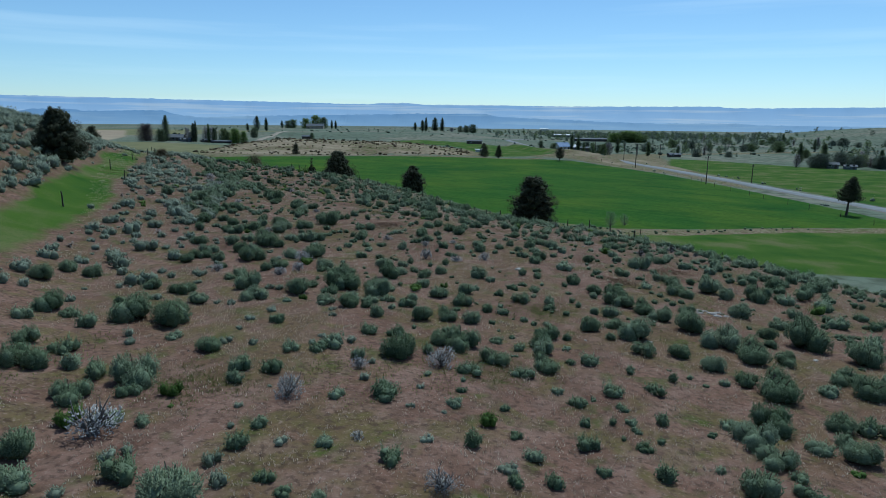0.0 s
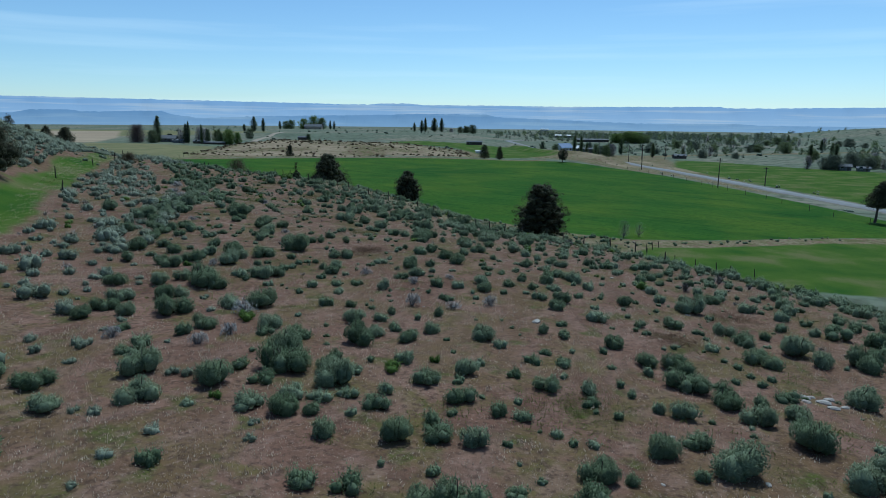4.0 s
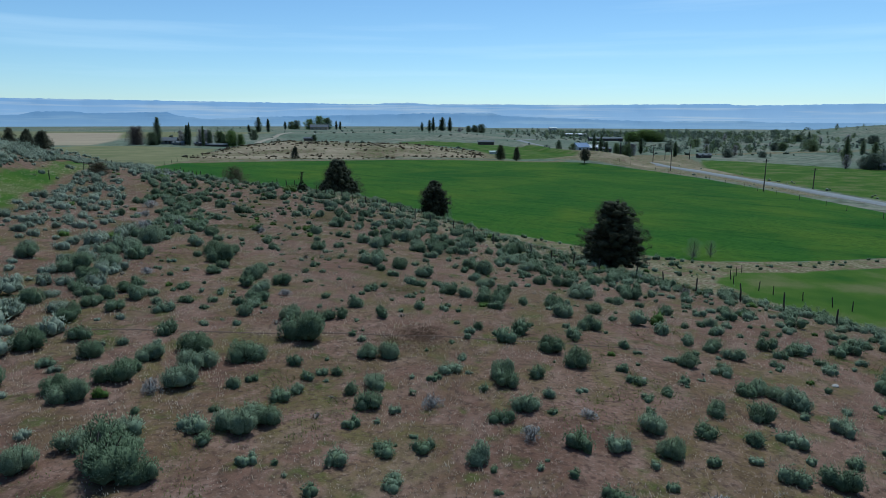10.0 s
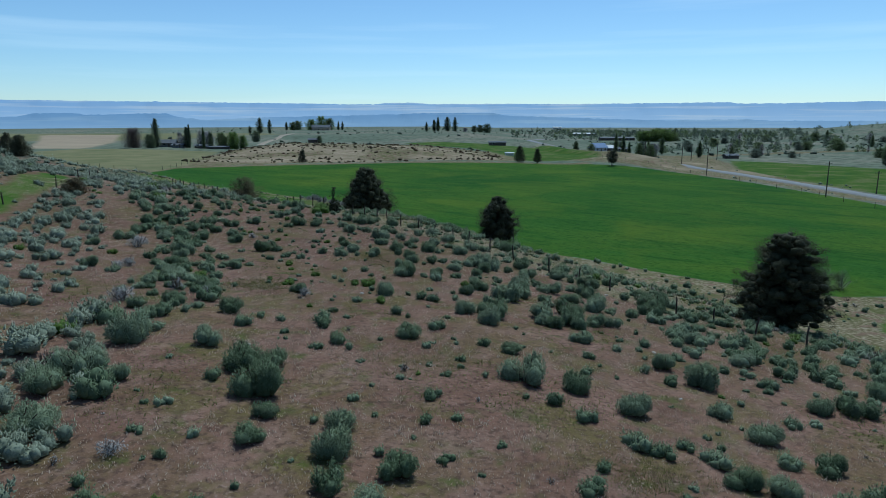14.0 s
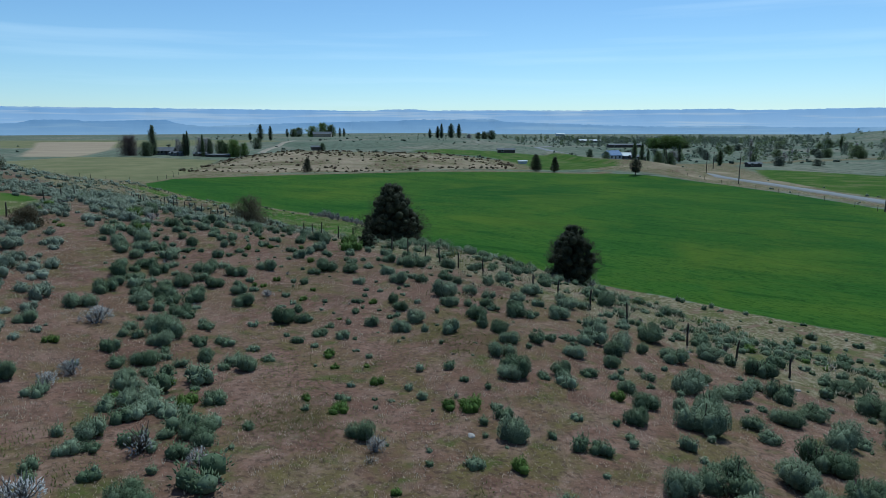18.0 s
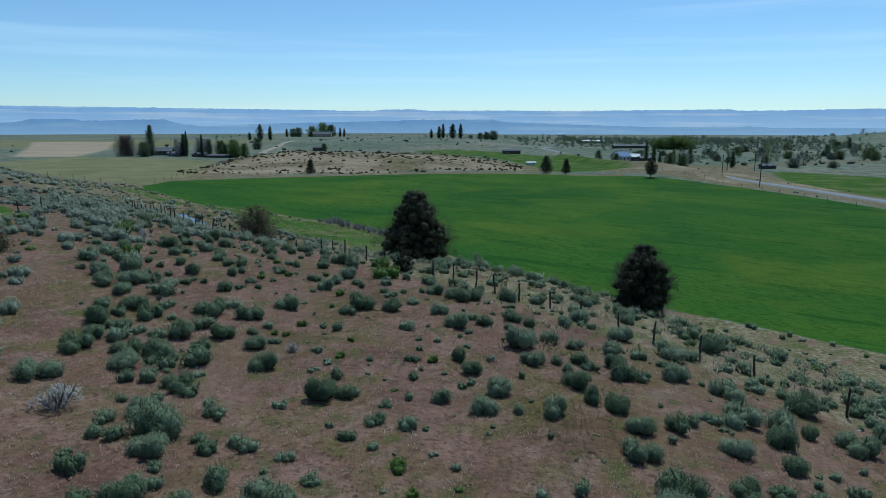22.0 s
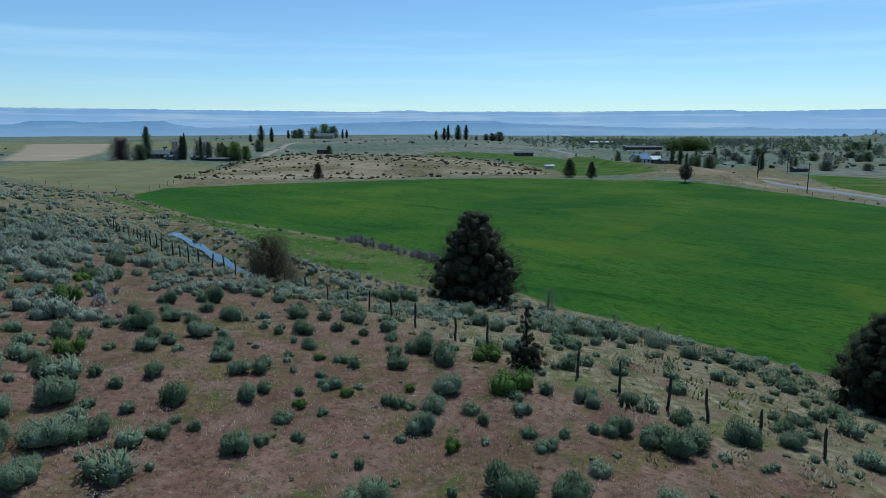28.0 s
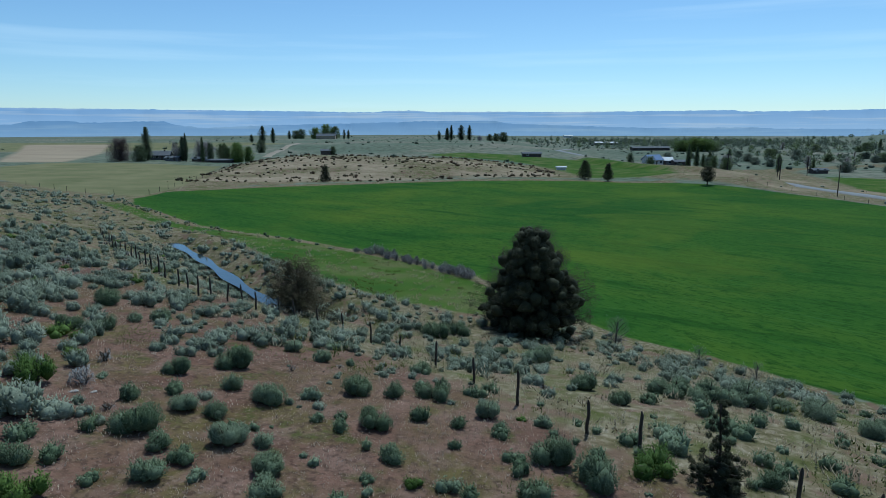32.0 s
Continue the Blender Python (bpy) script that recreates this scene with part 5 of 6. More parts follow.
SAGES = SAGE_X + SAGE_A + SAGE_B + SAGE_C + SAGE_D + SAGE_E + SAGE_F + SAGE_G + SAGE_H + SAGE_I + SAGE_J + SAGE_K + SAGE_L + SAGE_M + SAGE_N + SAGE_O + SAGE_P + SAGE_Q + SAGE_R + SAGE_S + SAGE_T + SAGE_U + SAGE_V + SAGE_W
RABBITS = RABBIT_A + RABBIT_B
DEADS = DEAD_A
BUSHES = SAGES + RABBITS + DEADS

FILL = 0.8
bx, by = scatter(-75, 62, 8, 172, 1.05, cover)
bsize = np.clip(RNG.lognormal(-0.22, 0.42, len(bx)), 0.24, 1.5)
free, round_ = np.ones(len(bx), bool), np.zeros(len(bx))
for x, y, w in BUSHES:
    away = np.hypot(bx - x, by - y)
    free &= away > 0.5 * w + 0.35 * bsize
    round_ += away < 4.0
# among the large ones only a few small bushes fill the gaps
filler = (round_ >= 5) & (to_line(bx, by, BELT)[0] > 2.6)
free &= ~filler | (RNG.uniform(0, 1, len(bx)) < FILL)
bsize = np.where(filler, np.clip(bsize * 0.55, 0.22, 0.6), bsize)
bsize = np.where(to_line(bx, by, BELT)[0] < 2.4, bsize * 1.2, bsize)
bx, by, bsize = bx[free], by[free], bsize[free]
bs_, bu_ = ALONG[0] * bx + ALONG[1] * by, ACROSS[0] * bx + ACROSS[1] * by
kind = RNG.uniform(0, 1, len(bx))
SHARED = {}
for kname, shapes, mat in (("sagebrush", NEAR_SAGE, M_SAGE), ("big", BIG_SAGE, M_SAGE), ("rabbitbrush", NEAR_RABBIT, M_RABBIT), ("dead_brush", NEAR_DEAD, M_DEADBRUSH)):
    SHARED[kname] = [(np_mesh("foliage", *lv, mat), np_mesh("stems", *st, M_PALEBARK if kname == "dead_brush" else M_TWIG)) for lv, st in shapes]
LABELS = {"sagebrush": "grey-green sagebrush growing on reddish dry soil", "rabbitbrush": "fresh green rabbitbrush growing among the sagebrush", "dead_brush": "grey, mostly dead sagebrush with bare twigs"}


def shrub(kname, x, y, size, tall=1.0, turn=0.0, variant=0):
    thing = new(kname)
    thing.matrix_basis = pose(x, y, hz(x, y) - 0.03, 0, 0, turn) @ Matrix.Diagonal((size, size, size * tall, 1))
    tagged(thing, LABELS[kname], "shrub", "brush on the hillside")
    shapes = SHARED["big" if kname == "sagebrush" and size > 1.15 else kname]
    fol, st = shapes[variant % len(shapes)]
    part("foliage", fol, thing)
    part("stem", st, thing, "dark forked woody stem")
    return thing


def kind_of(k):
    return "sagebrush" if k < 0.935 else "rabbitbrush" if k < 0.96 else "dead_brush"


small = []
for kname, places in (("sagebrush", SAGES), ("rabbitbrush", RABBITS), ("dead_brush", DEADS)):
    for x, y, w in places:
        if w < 0.9 and kname == "sagebrush":
            small.append((x, y, w * 1.2))
        else:
            shrub(kname, x, y, w * 1.2, RNG.uniform(0.85, 1.15), RNG.uniform(0, 360), RNG.randint(0, 9))
small = np.array(small)
many("small_sagebrush", SMALL_SAGE, small[:, 0], small[:, 1], small[:, 2], M_SAGE, "small rounded grey-green sagebrush dotted over the reddish soil", "shrubs")
near = (bu_ > 4) & (bu_ < 46) & (bs_ < 138) & (bsize > 0.6)
# western and farther sage takes the grey material with haze in its colour
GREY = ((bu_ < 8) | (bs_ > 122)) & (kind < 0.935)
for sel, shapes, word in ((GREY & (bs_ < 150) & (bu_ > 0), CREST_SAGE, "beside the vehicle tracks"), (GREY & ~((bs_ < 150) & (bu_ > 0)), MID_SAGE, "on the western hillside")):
    many("grey_sagebrush_cover", shapes, bx[sel], by[sel], bsize[sel] * np.where(bu_[sel] < -5, 1.4, 1.12), M_GREYSAGE_HAZED, "pale grey sagebrush massed " + word, "shrubs", tall=RNG.uniform(0.75, 1.1, sel.sum()), stems=False)
for sel, sage, rab, dead, word in ((near, CREST_SAGE, CREST_RABBIT, CREST_DEAD, "along the crest"), (~near, MID_SAGE, MID_RABBIT, MID_DEAD, "on the slopes")):
    for kname, shapes, mat in (("sagebrush", sage, M_SAGE), ("rabbitbrush", rab, M_RABBIT), ("dead_brush", dead, M_DEADBRUSH)):
        m = sel & np.array([kind_of(k) == kname for k in kind]) & ~(GREY & (kname == "sagebrush"))
        many(kname + "_cover", shapes, bx[m], by[m], bsize[m] * (0.8 if kname != "sagebrush" else 1.0), mat, LABELS[kname].replace("growing", "massed") + " " + word, "shrubs", stems=sel is near or kname == "dead_brush")


def far_cover(x, y):
    low = height(x, y) - plain_z(x, y)
    s = ALONG[0] * x + ALONG[1] * y
    d = np.where((low > 0.8) & (s < 340), 0.46 + 0.2 * waves(x, y, 14, 31), 0)
    bench = inside(x, y, ((-118, 296), (-60, 312), (-20, 336), (16, 352), (14, 420), (-40, 436), (-120, 420)))
    d = np.where(bench > 0, 0.07 + 0.32 * np.clip(waves(x, y * 2, 22, 32), 0, 1) + 0.3 * (bench < 6) + 0.3 * smooth01((4 - np.abs(y - 372 - 0.1 * x)) / 2), d)
    road, _ = to_line(x, y, ROAD)
    d = np.where((road > 7) & (road < 13) & (y < 340), 0.05, d)
    dc, _ = to_line(x, y, CANAL)
    d = np.where((dc < 8) & (y > 150), 0.85, d)
    return np.where((dc < 1.0) | (inside(x, y, STRIP_WEST) > -1) | (inside(x, y, CROP) > -0.5), 0, d)


fx, fy = scatter(-230, 130, 60, 440, 2.0, far_cover)
out = ~((fx > -75) & (fx < 62) & (fy < 172))
fx, fy = fx[out], fy[out]
onb = (fy > 296) & (fx < 20)
many("sagebrush_cover", FAR_SAGE, fx[~onb], fy[~onb], np.clip(RNG.lognormal(0.05, 0.35, (~onb).sum()), 0.5, 2.0), M_GREYSAGE_HAZED, "grey sagebrush scattered over the far slopes, paled for distance haze", "shrubs", stems=False)
many("greasewood_cover", FAR_SAGE, fx[onb], fy[onb], np.clip(RNG.lognormal(0.0, 0.45, onb.sum()), 0.4, 2.2), M_RUSTY, "dark low brush in rows on the pale bench", "shrubs", stems=False)


def range_cover(x, y):
    d = 0.05 + 0.28 * np.clip(waves(x, y, 90, 41) + 0.3 * waves(x, y, 30, 42), 0, 1)
    for poly in (MEADOW, EAST_FIELD, STUBBLE, PASTURE):
        d = np.where(inside(x, y, poly) > -4, 0, d)
    hillx = np.exp(-(((x - 640) / 165) ** 2 + ((y - 860) / 210) ** 2))
    return np.where(x > 110, 0.22 + d * 1.0 + 0.2 * hillx, np.where(x < -150, d * 0.35, d))


rx, ry = scatter(-420, 800, 430, 1250, 11.0, range_cover)
many("range_brush", FAR_SAGE, rx, ry, np.where(rx > 430, 0.55, 1.0) * np.clip(RNG.lognormal(0.6, 0.45, len(rx)), 0.8, 4.5), M_VALLEY_HAZED, "dark scattered brush over the distant rangeland", "shrubs", stems=False)

# dry cheatgrass and green tufts between the bushes
SPREAD = 0.17


def tuft(seed, n, h, w=0.014):
    r = np.random.RandomState(seed)
    p = np.stack([r.normal(0, SPREAD, n), r.normal(0, SPREAD, n), np.full(n, h * 0.4)], -1)
    way = np.stack([r.normal(0, 0.35, n), r.normal(0, 0.35, n), np.ones(n)], -1)
    v, f = sprigs(r, p, way, r.uniform(0.7, 1.3, n) * h, np.full(n, w), 3)
    return (v, f), None


def grass_cover(x, y):
    s, u = ALONG[0] * x + ALONG[1] * y, ACROSS[0] * x + ACROSS[1] * y
    ok = (u > -4) & (u < 52) & (height(x, y) - plain_z(x, y) > 0.3)
    return np.where(ok, 0.55 + 0.35 * np.clip(waves(x, y, 6, 51), -0.8, 1), 0)


tx, ty = scatter(-58, 45, 10, 150, 0.50, grass_cover)
green = waves(tx, ty, 7, 52) + 0.4 * waves(tx, ty, 2.5, 53) > 0.62
TUFTS = [tuft(800 + k, 14, 0.12, 0.011) for k in range(5)]
many("dry_grass", TUFTS, tx[~green], ty[~green], RNG.uniform(0.6, 1.5, (~green).sum()), M_GRASS, "short dry reddish cheatgrass between the sagebrush", "grass", stems=False)
many("green_grass", TUFTS, tx[green], ty[green], RNG.uniform(0.7, 1.6, green.sum()), M_GREENGRASS, "small patches of fresh green grass on the soil", "grass", stems=False)

# olive flushes of grass and rusty dead patches
for name, centres, mat, label in (("green_grass", ((-21.4, 81.7, 1.6), (-21.9, 82.1, 1.4), (-12.0, 70.0, 1.8), (-6.0, 62.0, 1.3), (2.0, 21.0, 1.2), (-7.0, 17.5, 1.4), (-16.0, 92.0, 1.8), (-27.0, 100.0, 2.2), (-24.0, 108.0, 2.0), (5.0, 30.0, 1.2)), M_GREENGRASS, "olive flush of short grass on the soil"),
                                  ("dead_grass", ((15.9, 44.1, 1.3), (11.0, 38.5, 1.0), (-5.6, 53.5, 1.3), (-4.6, 54.4, 0.9)), M_RUSTGRASS, "rusty brown patch of dead grass")):
    px = np.concatenate([RNG.normal(x, w * 0.7, 380) for x, y, w in centres])
    py = np.concatenate([RNG.normal(y, w * 0.7, 380) for x, y, w in centres])
    many(name, TUFTS, px, py, RNG.uniform(0.35, 0.85, len(px)), mat, label, "grass", stems=False)
ribbon("footpath", ((-22.0, 52.3), (-18.9, 52.9), (-15.4, 53.4), (-13.0, 53.7), (-10.4, 54.0), (-8.2, 54.2), (-4.3, 54.2), (0.6, 54.5), (5.0, 54.7)), 0.13, -0.016, M_LITTER, "narrow dark animal trail trodden across the slope", "path", 0.5)


def bank_cover(x, y):
    dc, _ = to_line(x, y, CANAL)
    low = height(x, y) - plain_z(x, y)
    return np.where((dc > 2.2) & (dc < 9) & (y < 260), 0.5, np.where((low > 0.15) & (low < np.where(y > 100, 8.3, 5.5)) & (y < 240) & (inside(x, y, CROP) < -1), 0.28, 0.0))


kx, ky = scatter(-130, 45, 60, 262, 0.95, bank_cover)
BUNCH = [tuft(820 + k, 12, 0.32, 0.03) for k in range(4)]
fresh = waves(kx, ky, 8, 55) + 0.4 * waves(kx, ky, 2.6, 56) > 0.35
many("bank_grass", BUNCH, kx[~fresh], ky[~fresh], RNG.uniform(0.8, 1.6, (~fresh).sum()), M_STRAW, "pale dry bunchgrass along the ditch banks", "grass", stems=False)
many("green_grass", BUNCH, kx[fresh], ky[fresh], RNG.uniform(0.8, 1.6, fresh.sum()), M_GREENGRASS, "fresh green bunchgrass along the ditch banks", "grass", stems=False)

# ---- trees ----
def conifer(seed, h, r_base, clear, shape, tufts, tuft_size, lean=(0, 0), gaps=0.0, up=0.7, leaf=0.22, core=0.0):
    """A pine or juniper: trunk, whorls of limbs, clumps of needle tufts at their ends. shape: crown radius from its foot to its tip."""
    r = np.random.RandomState(seed)
    zs = np.linspace(-0.3, h * 0.96, 8)
    trunk = tube([(lean[0] * z / h + 0.05 * math.sin(z * 2), lean[1] * z / h + 0.05 * math.cos(z * 1.7), z) for z in zs], np.linspace(0.035 * h if h > 4 else 0.018 * h, min(0.05, 0.008 * h), 8), 8)
    limbs, cen, siz, inner = [], [], [], []
    levels = max(int(h * 2.6), 14)
    for k in range(levels):
        f = (k + r.uniform(0, 0.8)) / levels
        z = clear + (h - clear) * f
        rad = r_base * np.interp(f, np.linspace(0, 1, len(shape)), shape)
        n = max(3, int(4 + rad * (3.4 if core else 2.2)))
        a0 = r.uniform(0, 6.283)
        for j in range(n):
            if r.uniform() < gaps:
                continue
            a, out = a0 + j * 6.283 / n + r.normal(0, 0.25), rad * r.uniform(0.6, 1.0)
            tip = np.array((math.cos(a) * out + lean[0] * z / h, math.sin(a) * out + lean[1] * z / h, z + out * r.uniform(0.0, 0.28)))
            root = np.array((lean[0] * z / h, lean[1] * z / h, z - 0.05 * out))
            mid = (root + tip) / 2 + (0, 0, -0.07 * out)
            limbs.append(tube([root, mid, tip], (0.02 + 0.012 * out, 0.018 + 0.006 * out, 0.01), 4))
            for q, w in ((1.0, 0.42), (0.72, 0.52), (0.45, 0.55)):
                if out > 0.5 or q == 1.0:
                    cen.append(root + (tip - root) * q + r.normal(0, 0.1, 3))
                    siz.append(w * r.uniform(0.75, 1.25) * min(1.0, 0.45 + out * 0.3) * tuft_size / 0.3)
                    inner.append(q < 1.0)
    cen, siz = np.array(cen), np.array(siz)
    pick = np.concatenate([np.arange(len(cen)), r.randint(0, len(cen), max(0, tufts - len(cen)))])
    d = r.normal(size=(len(pick), 3))
    d /= np.linalg.norm(d, axis=1)[:, None]
    pos = cen[pick] + d * siz[pick][:, None] * (1.0, 1.0, 0.45 + 0.5 * up) * r.uniform(0.3, 1.0, len(pick))[:, None]
    way = d * 0.8 + (0, 0, up) + 0.35 * np.stack([pos[:, 0], pos[:, 1], np.zeros(len(pos))], -1) / r_base
    leaves = sprigs(r, pos, way, r.uniform(0.8, 1.5, len(pick)) * leaf, r.uniform(0.16, 0.28, len(pick)) * leaf, 3)
    if core:
        leaves = join(leaves, *[lump(r, c, np.array((w, w, w * (0.4 + 0.45 * up))) * core, 0.2) for c, w, deep in zip(cen, siz, inner) if deep])
    return trunk, join(*limbs), leaves


def broadleaf(seed, h, r_base, clear, shape, tufts, leaf, branches=26, up=0.5):
    """A deciduous tree or poplar: forked limbs and a crown of leaf clumps with gaps."""
    r = np.random.RandomState(seed)
    trunk = tube([(0.04 * math.sin(z), 0.04 * math.cos(z * 1.3), z) for z in np.linspace(-0.3, h * 0.85, 7)], np.linspace(0.028 * h, 0.04, 7), 7)
    limbs, cen, siz = [], [], []
    for k in range(branches):
        f = (k + 0.5) / branches
        a, rad = k * 2.4 + r.normal(0, 0.3), r_base * np.interp(f, np.linspace(0, 1, len(shape)), shape)
        out = rad * r.uniform(0.55, 0.95)
        z = clear + (h - clear) * f
        root = np.array((0, 0, max(0.3, z - out * up - 0.1 * h)))
        tip = np.array((math.cos(a) * out, math.sin(a) * out, z))
        limbs.append(tube([root, root * 0.4 + tip * 0.6 + (0, 0, 0.05 * h), tip], (0.012 * h * 0.6, 0.007 * h * 0.6, 0.02), 4))
        for q in (1.0, 0.75, 0.5):
            cen.append(root + (tip - root) * q + r.normal(0, 0.12 * rad, 3))
            siz.append(max(0.35, rad * r.uniform(0.34, 0.52)))
    cen, siz = np.array(cen), np.array(siz)
    pick = r.randint(0, len(cen), tufts)
    d = r.normal(size=(tufts, 3))
    d /= np.linalg.norm(d, axis=1)[:, None]
    pos = cen[pick] + d * siz[pick][:, None] * r.uniform(0.45, 1.0, tufts)[:, None]
    way = d + (0, 0, up)
    return trunk, join(*limbs), sprigs(r, pos, way, r.uniform(0.8, 1.4, tufts) * leaf, r.uniform(0.3, 0.5, tufts) * leaf, 3)


TREES = {}


def tree(name, geo, x, y, leafmat, barkmat, label, category="tree", group="", turn=0.0, sink=0.1):
    thing = new(name)
    thing.matrix_basis = pose(x, y, hz(x, y) - sink, 0, 0, turn)
    tagged(thing, label, category, group)
    key = (id(geo), leafmat.name, barkmat.name)
    if key not in TREES:
        TREES[key] = geo, np_mesh("trunk", *geo[0], barkmat, smooth=True), np_mesh("limb", *geo[1], barkmat), np_mesh("crown", *geo[2], leafmat)
    part("trunk", TREES[key][1], thing)
    tagged(part("limb", TREES[key][2], thing, "branching limbs"), kind="stuff")
    part("crown", TREES[key][3], thing)
    return thing


SHRUBBY_CONE = (0.97, 1.0, 0.90, 0.76, 0.62, 0.48, 0.34, 0.14)
DOME = (0.55, 0.9, 1.0, 0.98, 0.9, 0.7, 0.4)
COLUMN = (0.55, 0.9, 1.0, 1.0, 0.92, 0.75, 0.45, 0.1)
tree("pine_tree", conifer(11, 6.6, 3.9, 0.7, (1.0, 1.0, 0.95, 0.84, 0.72, 0.64, 0.54, 0.34), 50000, 0.29, leaf=0.12, core=0.7), 13.0, 92.0, M_NEEDLE, M_BARK, "dark round-topped pine with a bare lower trunk above the field", group="conifers on the slope")
tree("juniper_tree", conifer(12, 4.9, 2.6, 0.2, (0.7, 0.95, 1.0, 0.95, 0.85, 0.7, 0.5, 0.25), 30000, 0.25, up=1.5, leaf=0.11, core=0.7), -5.5, 119.3, M_NEEDLE, M_BARK, "dense dark juniper bush-tree on the slope above the field", group="conifers on the slope")
tree("juniper_tree", conifer(13, 8.4, 5.5, 0.3, SHRUBBY_CONE, 75000, 0.33, up=1.4, leaf=0.115, core=0.7), -24.0, 148.6, M_NEEDLE, M_BARK, "large dark cone-shaped juniper with branches to the ground", group="conifers on the slope")
tree("juniper_tree", conifer(14, 5.4, 3.1, 0.5, SHRUBBY_CONE, 20000, 0.30, up=1.3, lean=(0.15, 0), leaf=0.18, core=0.7), -39.5, 67.0, M_NEEDLE, M_BARK, "dark juniper standing in sagebrush beside the green swale", group="conifers on the slope")
tree("pine_tree", conifer(15, 8.8, 3.0, 3.2, (0.9, 1.0, 0.9, 0.75, 0.6, 0.45, 0.25, 0.05), 7000, 0.34, leaf=0.32, lean=(0.7, 0)), 91.5, 145.0, M_NEEDLE, M_BARK, "tall slender pine with bare trunk beside the road")
tree("pine_tree", conifer(16, 7.3, 3.3, 0.6, SHRUBBY_CONE, 5000, 0.4, leaf=0.34), 21.8, 343.0, M_NEEDLE, M_BARK, "dark broad pine at the far edge of the green field", group="pines beyond the field")
tree("pine_tree", conifer(17, 6.6, 2.1, 0.8, SHRUBBY_CONE, 4000, 0.4, leaf=0.34), 29.0, 337.0, M_NEEDLE, M_BARK, "dark narrow pine at the far edge of the green field", group="pines beyond the field")
tree("pine_tree", conifer(18, 6.0, 2.6, 1.3, DOME, 4000, 0.4, leaf=0.34), 56.6, 315.0, M_NEEDLE, M_BARK, "small round-headed pine with bare trunk beyond the field", group="pines beyond the field")
tree("juniper_tree", conifer(19, 5.6, 2.0, 0.4, SHRUBBY_CONE, 3000, 0.36, leaf=0.34), -70.2, 312.0, M_NEEDLE, M_BARK, "small dark juniper on the sagebrush bench", group="pines beyond the field")
tree("olive_shrub", broadleaf(21, 3.7, 2.9, 0.1, (0.8, 1.0, 0.72, 0.92, 0.5, 0.62, 0.2), 11000, 0.12, 34, 1.7), -40.7, 140.8, M_RUSTY, M_BARK, "dark rusty many-stemmed shrub tree beside the ditch", "shrub")
tree("juniper_tree", conifer(23, 2.7, 0.9, 0.05, (1.0, 1.0, 0.8, 0.32, 0.11, 0.07, 0.05, 0.02), 16000, 0.13, up=1.3, leaf=0.06, core=0.7), -23.3, 115.5, M_NEEDLE, M_BARK, "young scraggly juniper with a spiky top beside the fence", group="conifers on the slope")
for k, (x, y, h, r) in enumerate(((-86.4, 161.4, 3.6, 2.3), (-109.7, 192.7, 4.2, 2.2), (-128.5, 206.0, 7.0, 3.0), (-133.5, 205.0, 6.4, 3.2), (-124.5, 208.0, 4.6, 2.2))):
    tree("juniper_tree", conifer(40 + k, h, r, 0.2, SHRUBBY_CONE, 5000, 0.3, up=1.2, leaf=0.26), x, y, M_NEEDLE, M_BARK, "dark juniper standing on the western sagebrush hill", group="junipers on the western hill", turn=k * 50)
tree("dark_shrub", broadleaf(24, 1.5, 1.2, 0.1, DOME, 2600, 0.12, 30, 0.6), -46.8, 108.4, M_RUSTY, M_BARK, "low dark brown shrub beside the green swale", "shrub")

BARE = [broadleaf(30 + k, 2.4, 1.1, 0.2, DOME, 420, 0.07, 46, 1.0) for k in range(2)]
for k, (x, y, s) in enumerate(((-16.7, 150.3, 1.1), (31.0, 117.5, 1.25), (34.0, 119.0, 1.0), (-4.5, 120.5, 0.9), (-11.4, 146.2, 0.75), (-8.4, 143.2, 0.7), (-3.6, 120.0, 0.8))):
    t = tree("bare_shrub", BARE[k % 2], x, y, M_GREYTWIG, M_PALEBARK, "grey leafless many-stemmed shrub at the edge of the field", "shrub", "leafless shrubs by the field", turn=k * 70)
    t.scale = (s, s, s)
# the hedge of grey willow brush along the field ditch
hx, hy = scatter(-48, -24, 172, 200, 0.8, lambda x, y: np.where((to_line(x, y, ((-28.0, 176.5), (-36.5, 185.6), (-43.0, 191.0)))[0] < 1.1), 0.75, 0))
many("willow_hedge", [bush(900 + k, 120, 0.13, 1.0, 1.0, 0) for k in range(4)], hx, hy, RNG.uniform(1.1, 2.1, len(hx)), M_GREYTWIG, "grey leafless brush hedge along the field ditch", "hedge", wood=M_GREYTWIG)
dx, dy = scatter(-110, 70, 110, 260, 1.6, lambda x, y: np.where((to_line(x, y, ((-98.0, 233.5), (-83.5, 218.0), (-72.5, 206.5), (-63.5, 201.0), (-55.5, 198.5), (-46.0, 192.0)))[0] < 1.3) | (to_line(x, y, ((31.0, 112.0), (42.0, 112.5), (64.0, 121.0), (88.0, 125.0)))[0] < 1.2), 0.5, 0))
many("ditch_brush", MID_SAGE, dx, dy, RNG.uniform(0.5, 1.1, len(dx)), M_SAGE, "low grey brush along the small field ditches", "shrubs")

# ---- fences ----
def post_mesh(seed, h=1.25, r=0.058):
    q = np.random.RandomState(seed)
    v, f = tube([(q.normal(0, 0.015), q.normal(0, 0.015), z) for z in (-0.4, 0.3, 0.7, h * 0.9, h)], (r * 1.1, r, r * 0.95, r * 0.9, r * 0.35), 7)
    return np_mesh("post", v, f, M_POST)


POSTS = [post_mesh(k) for k in range(5)]


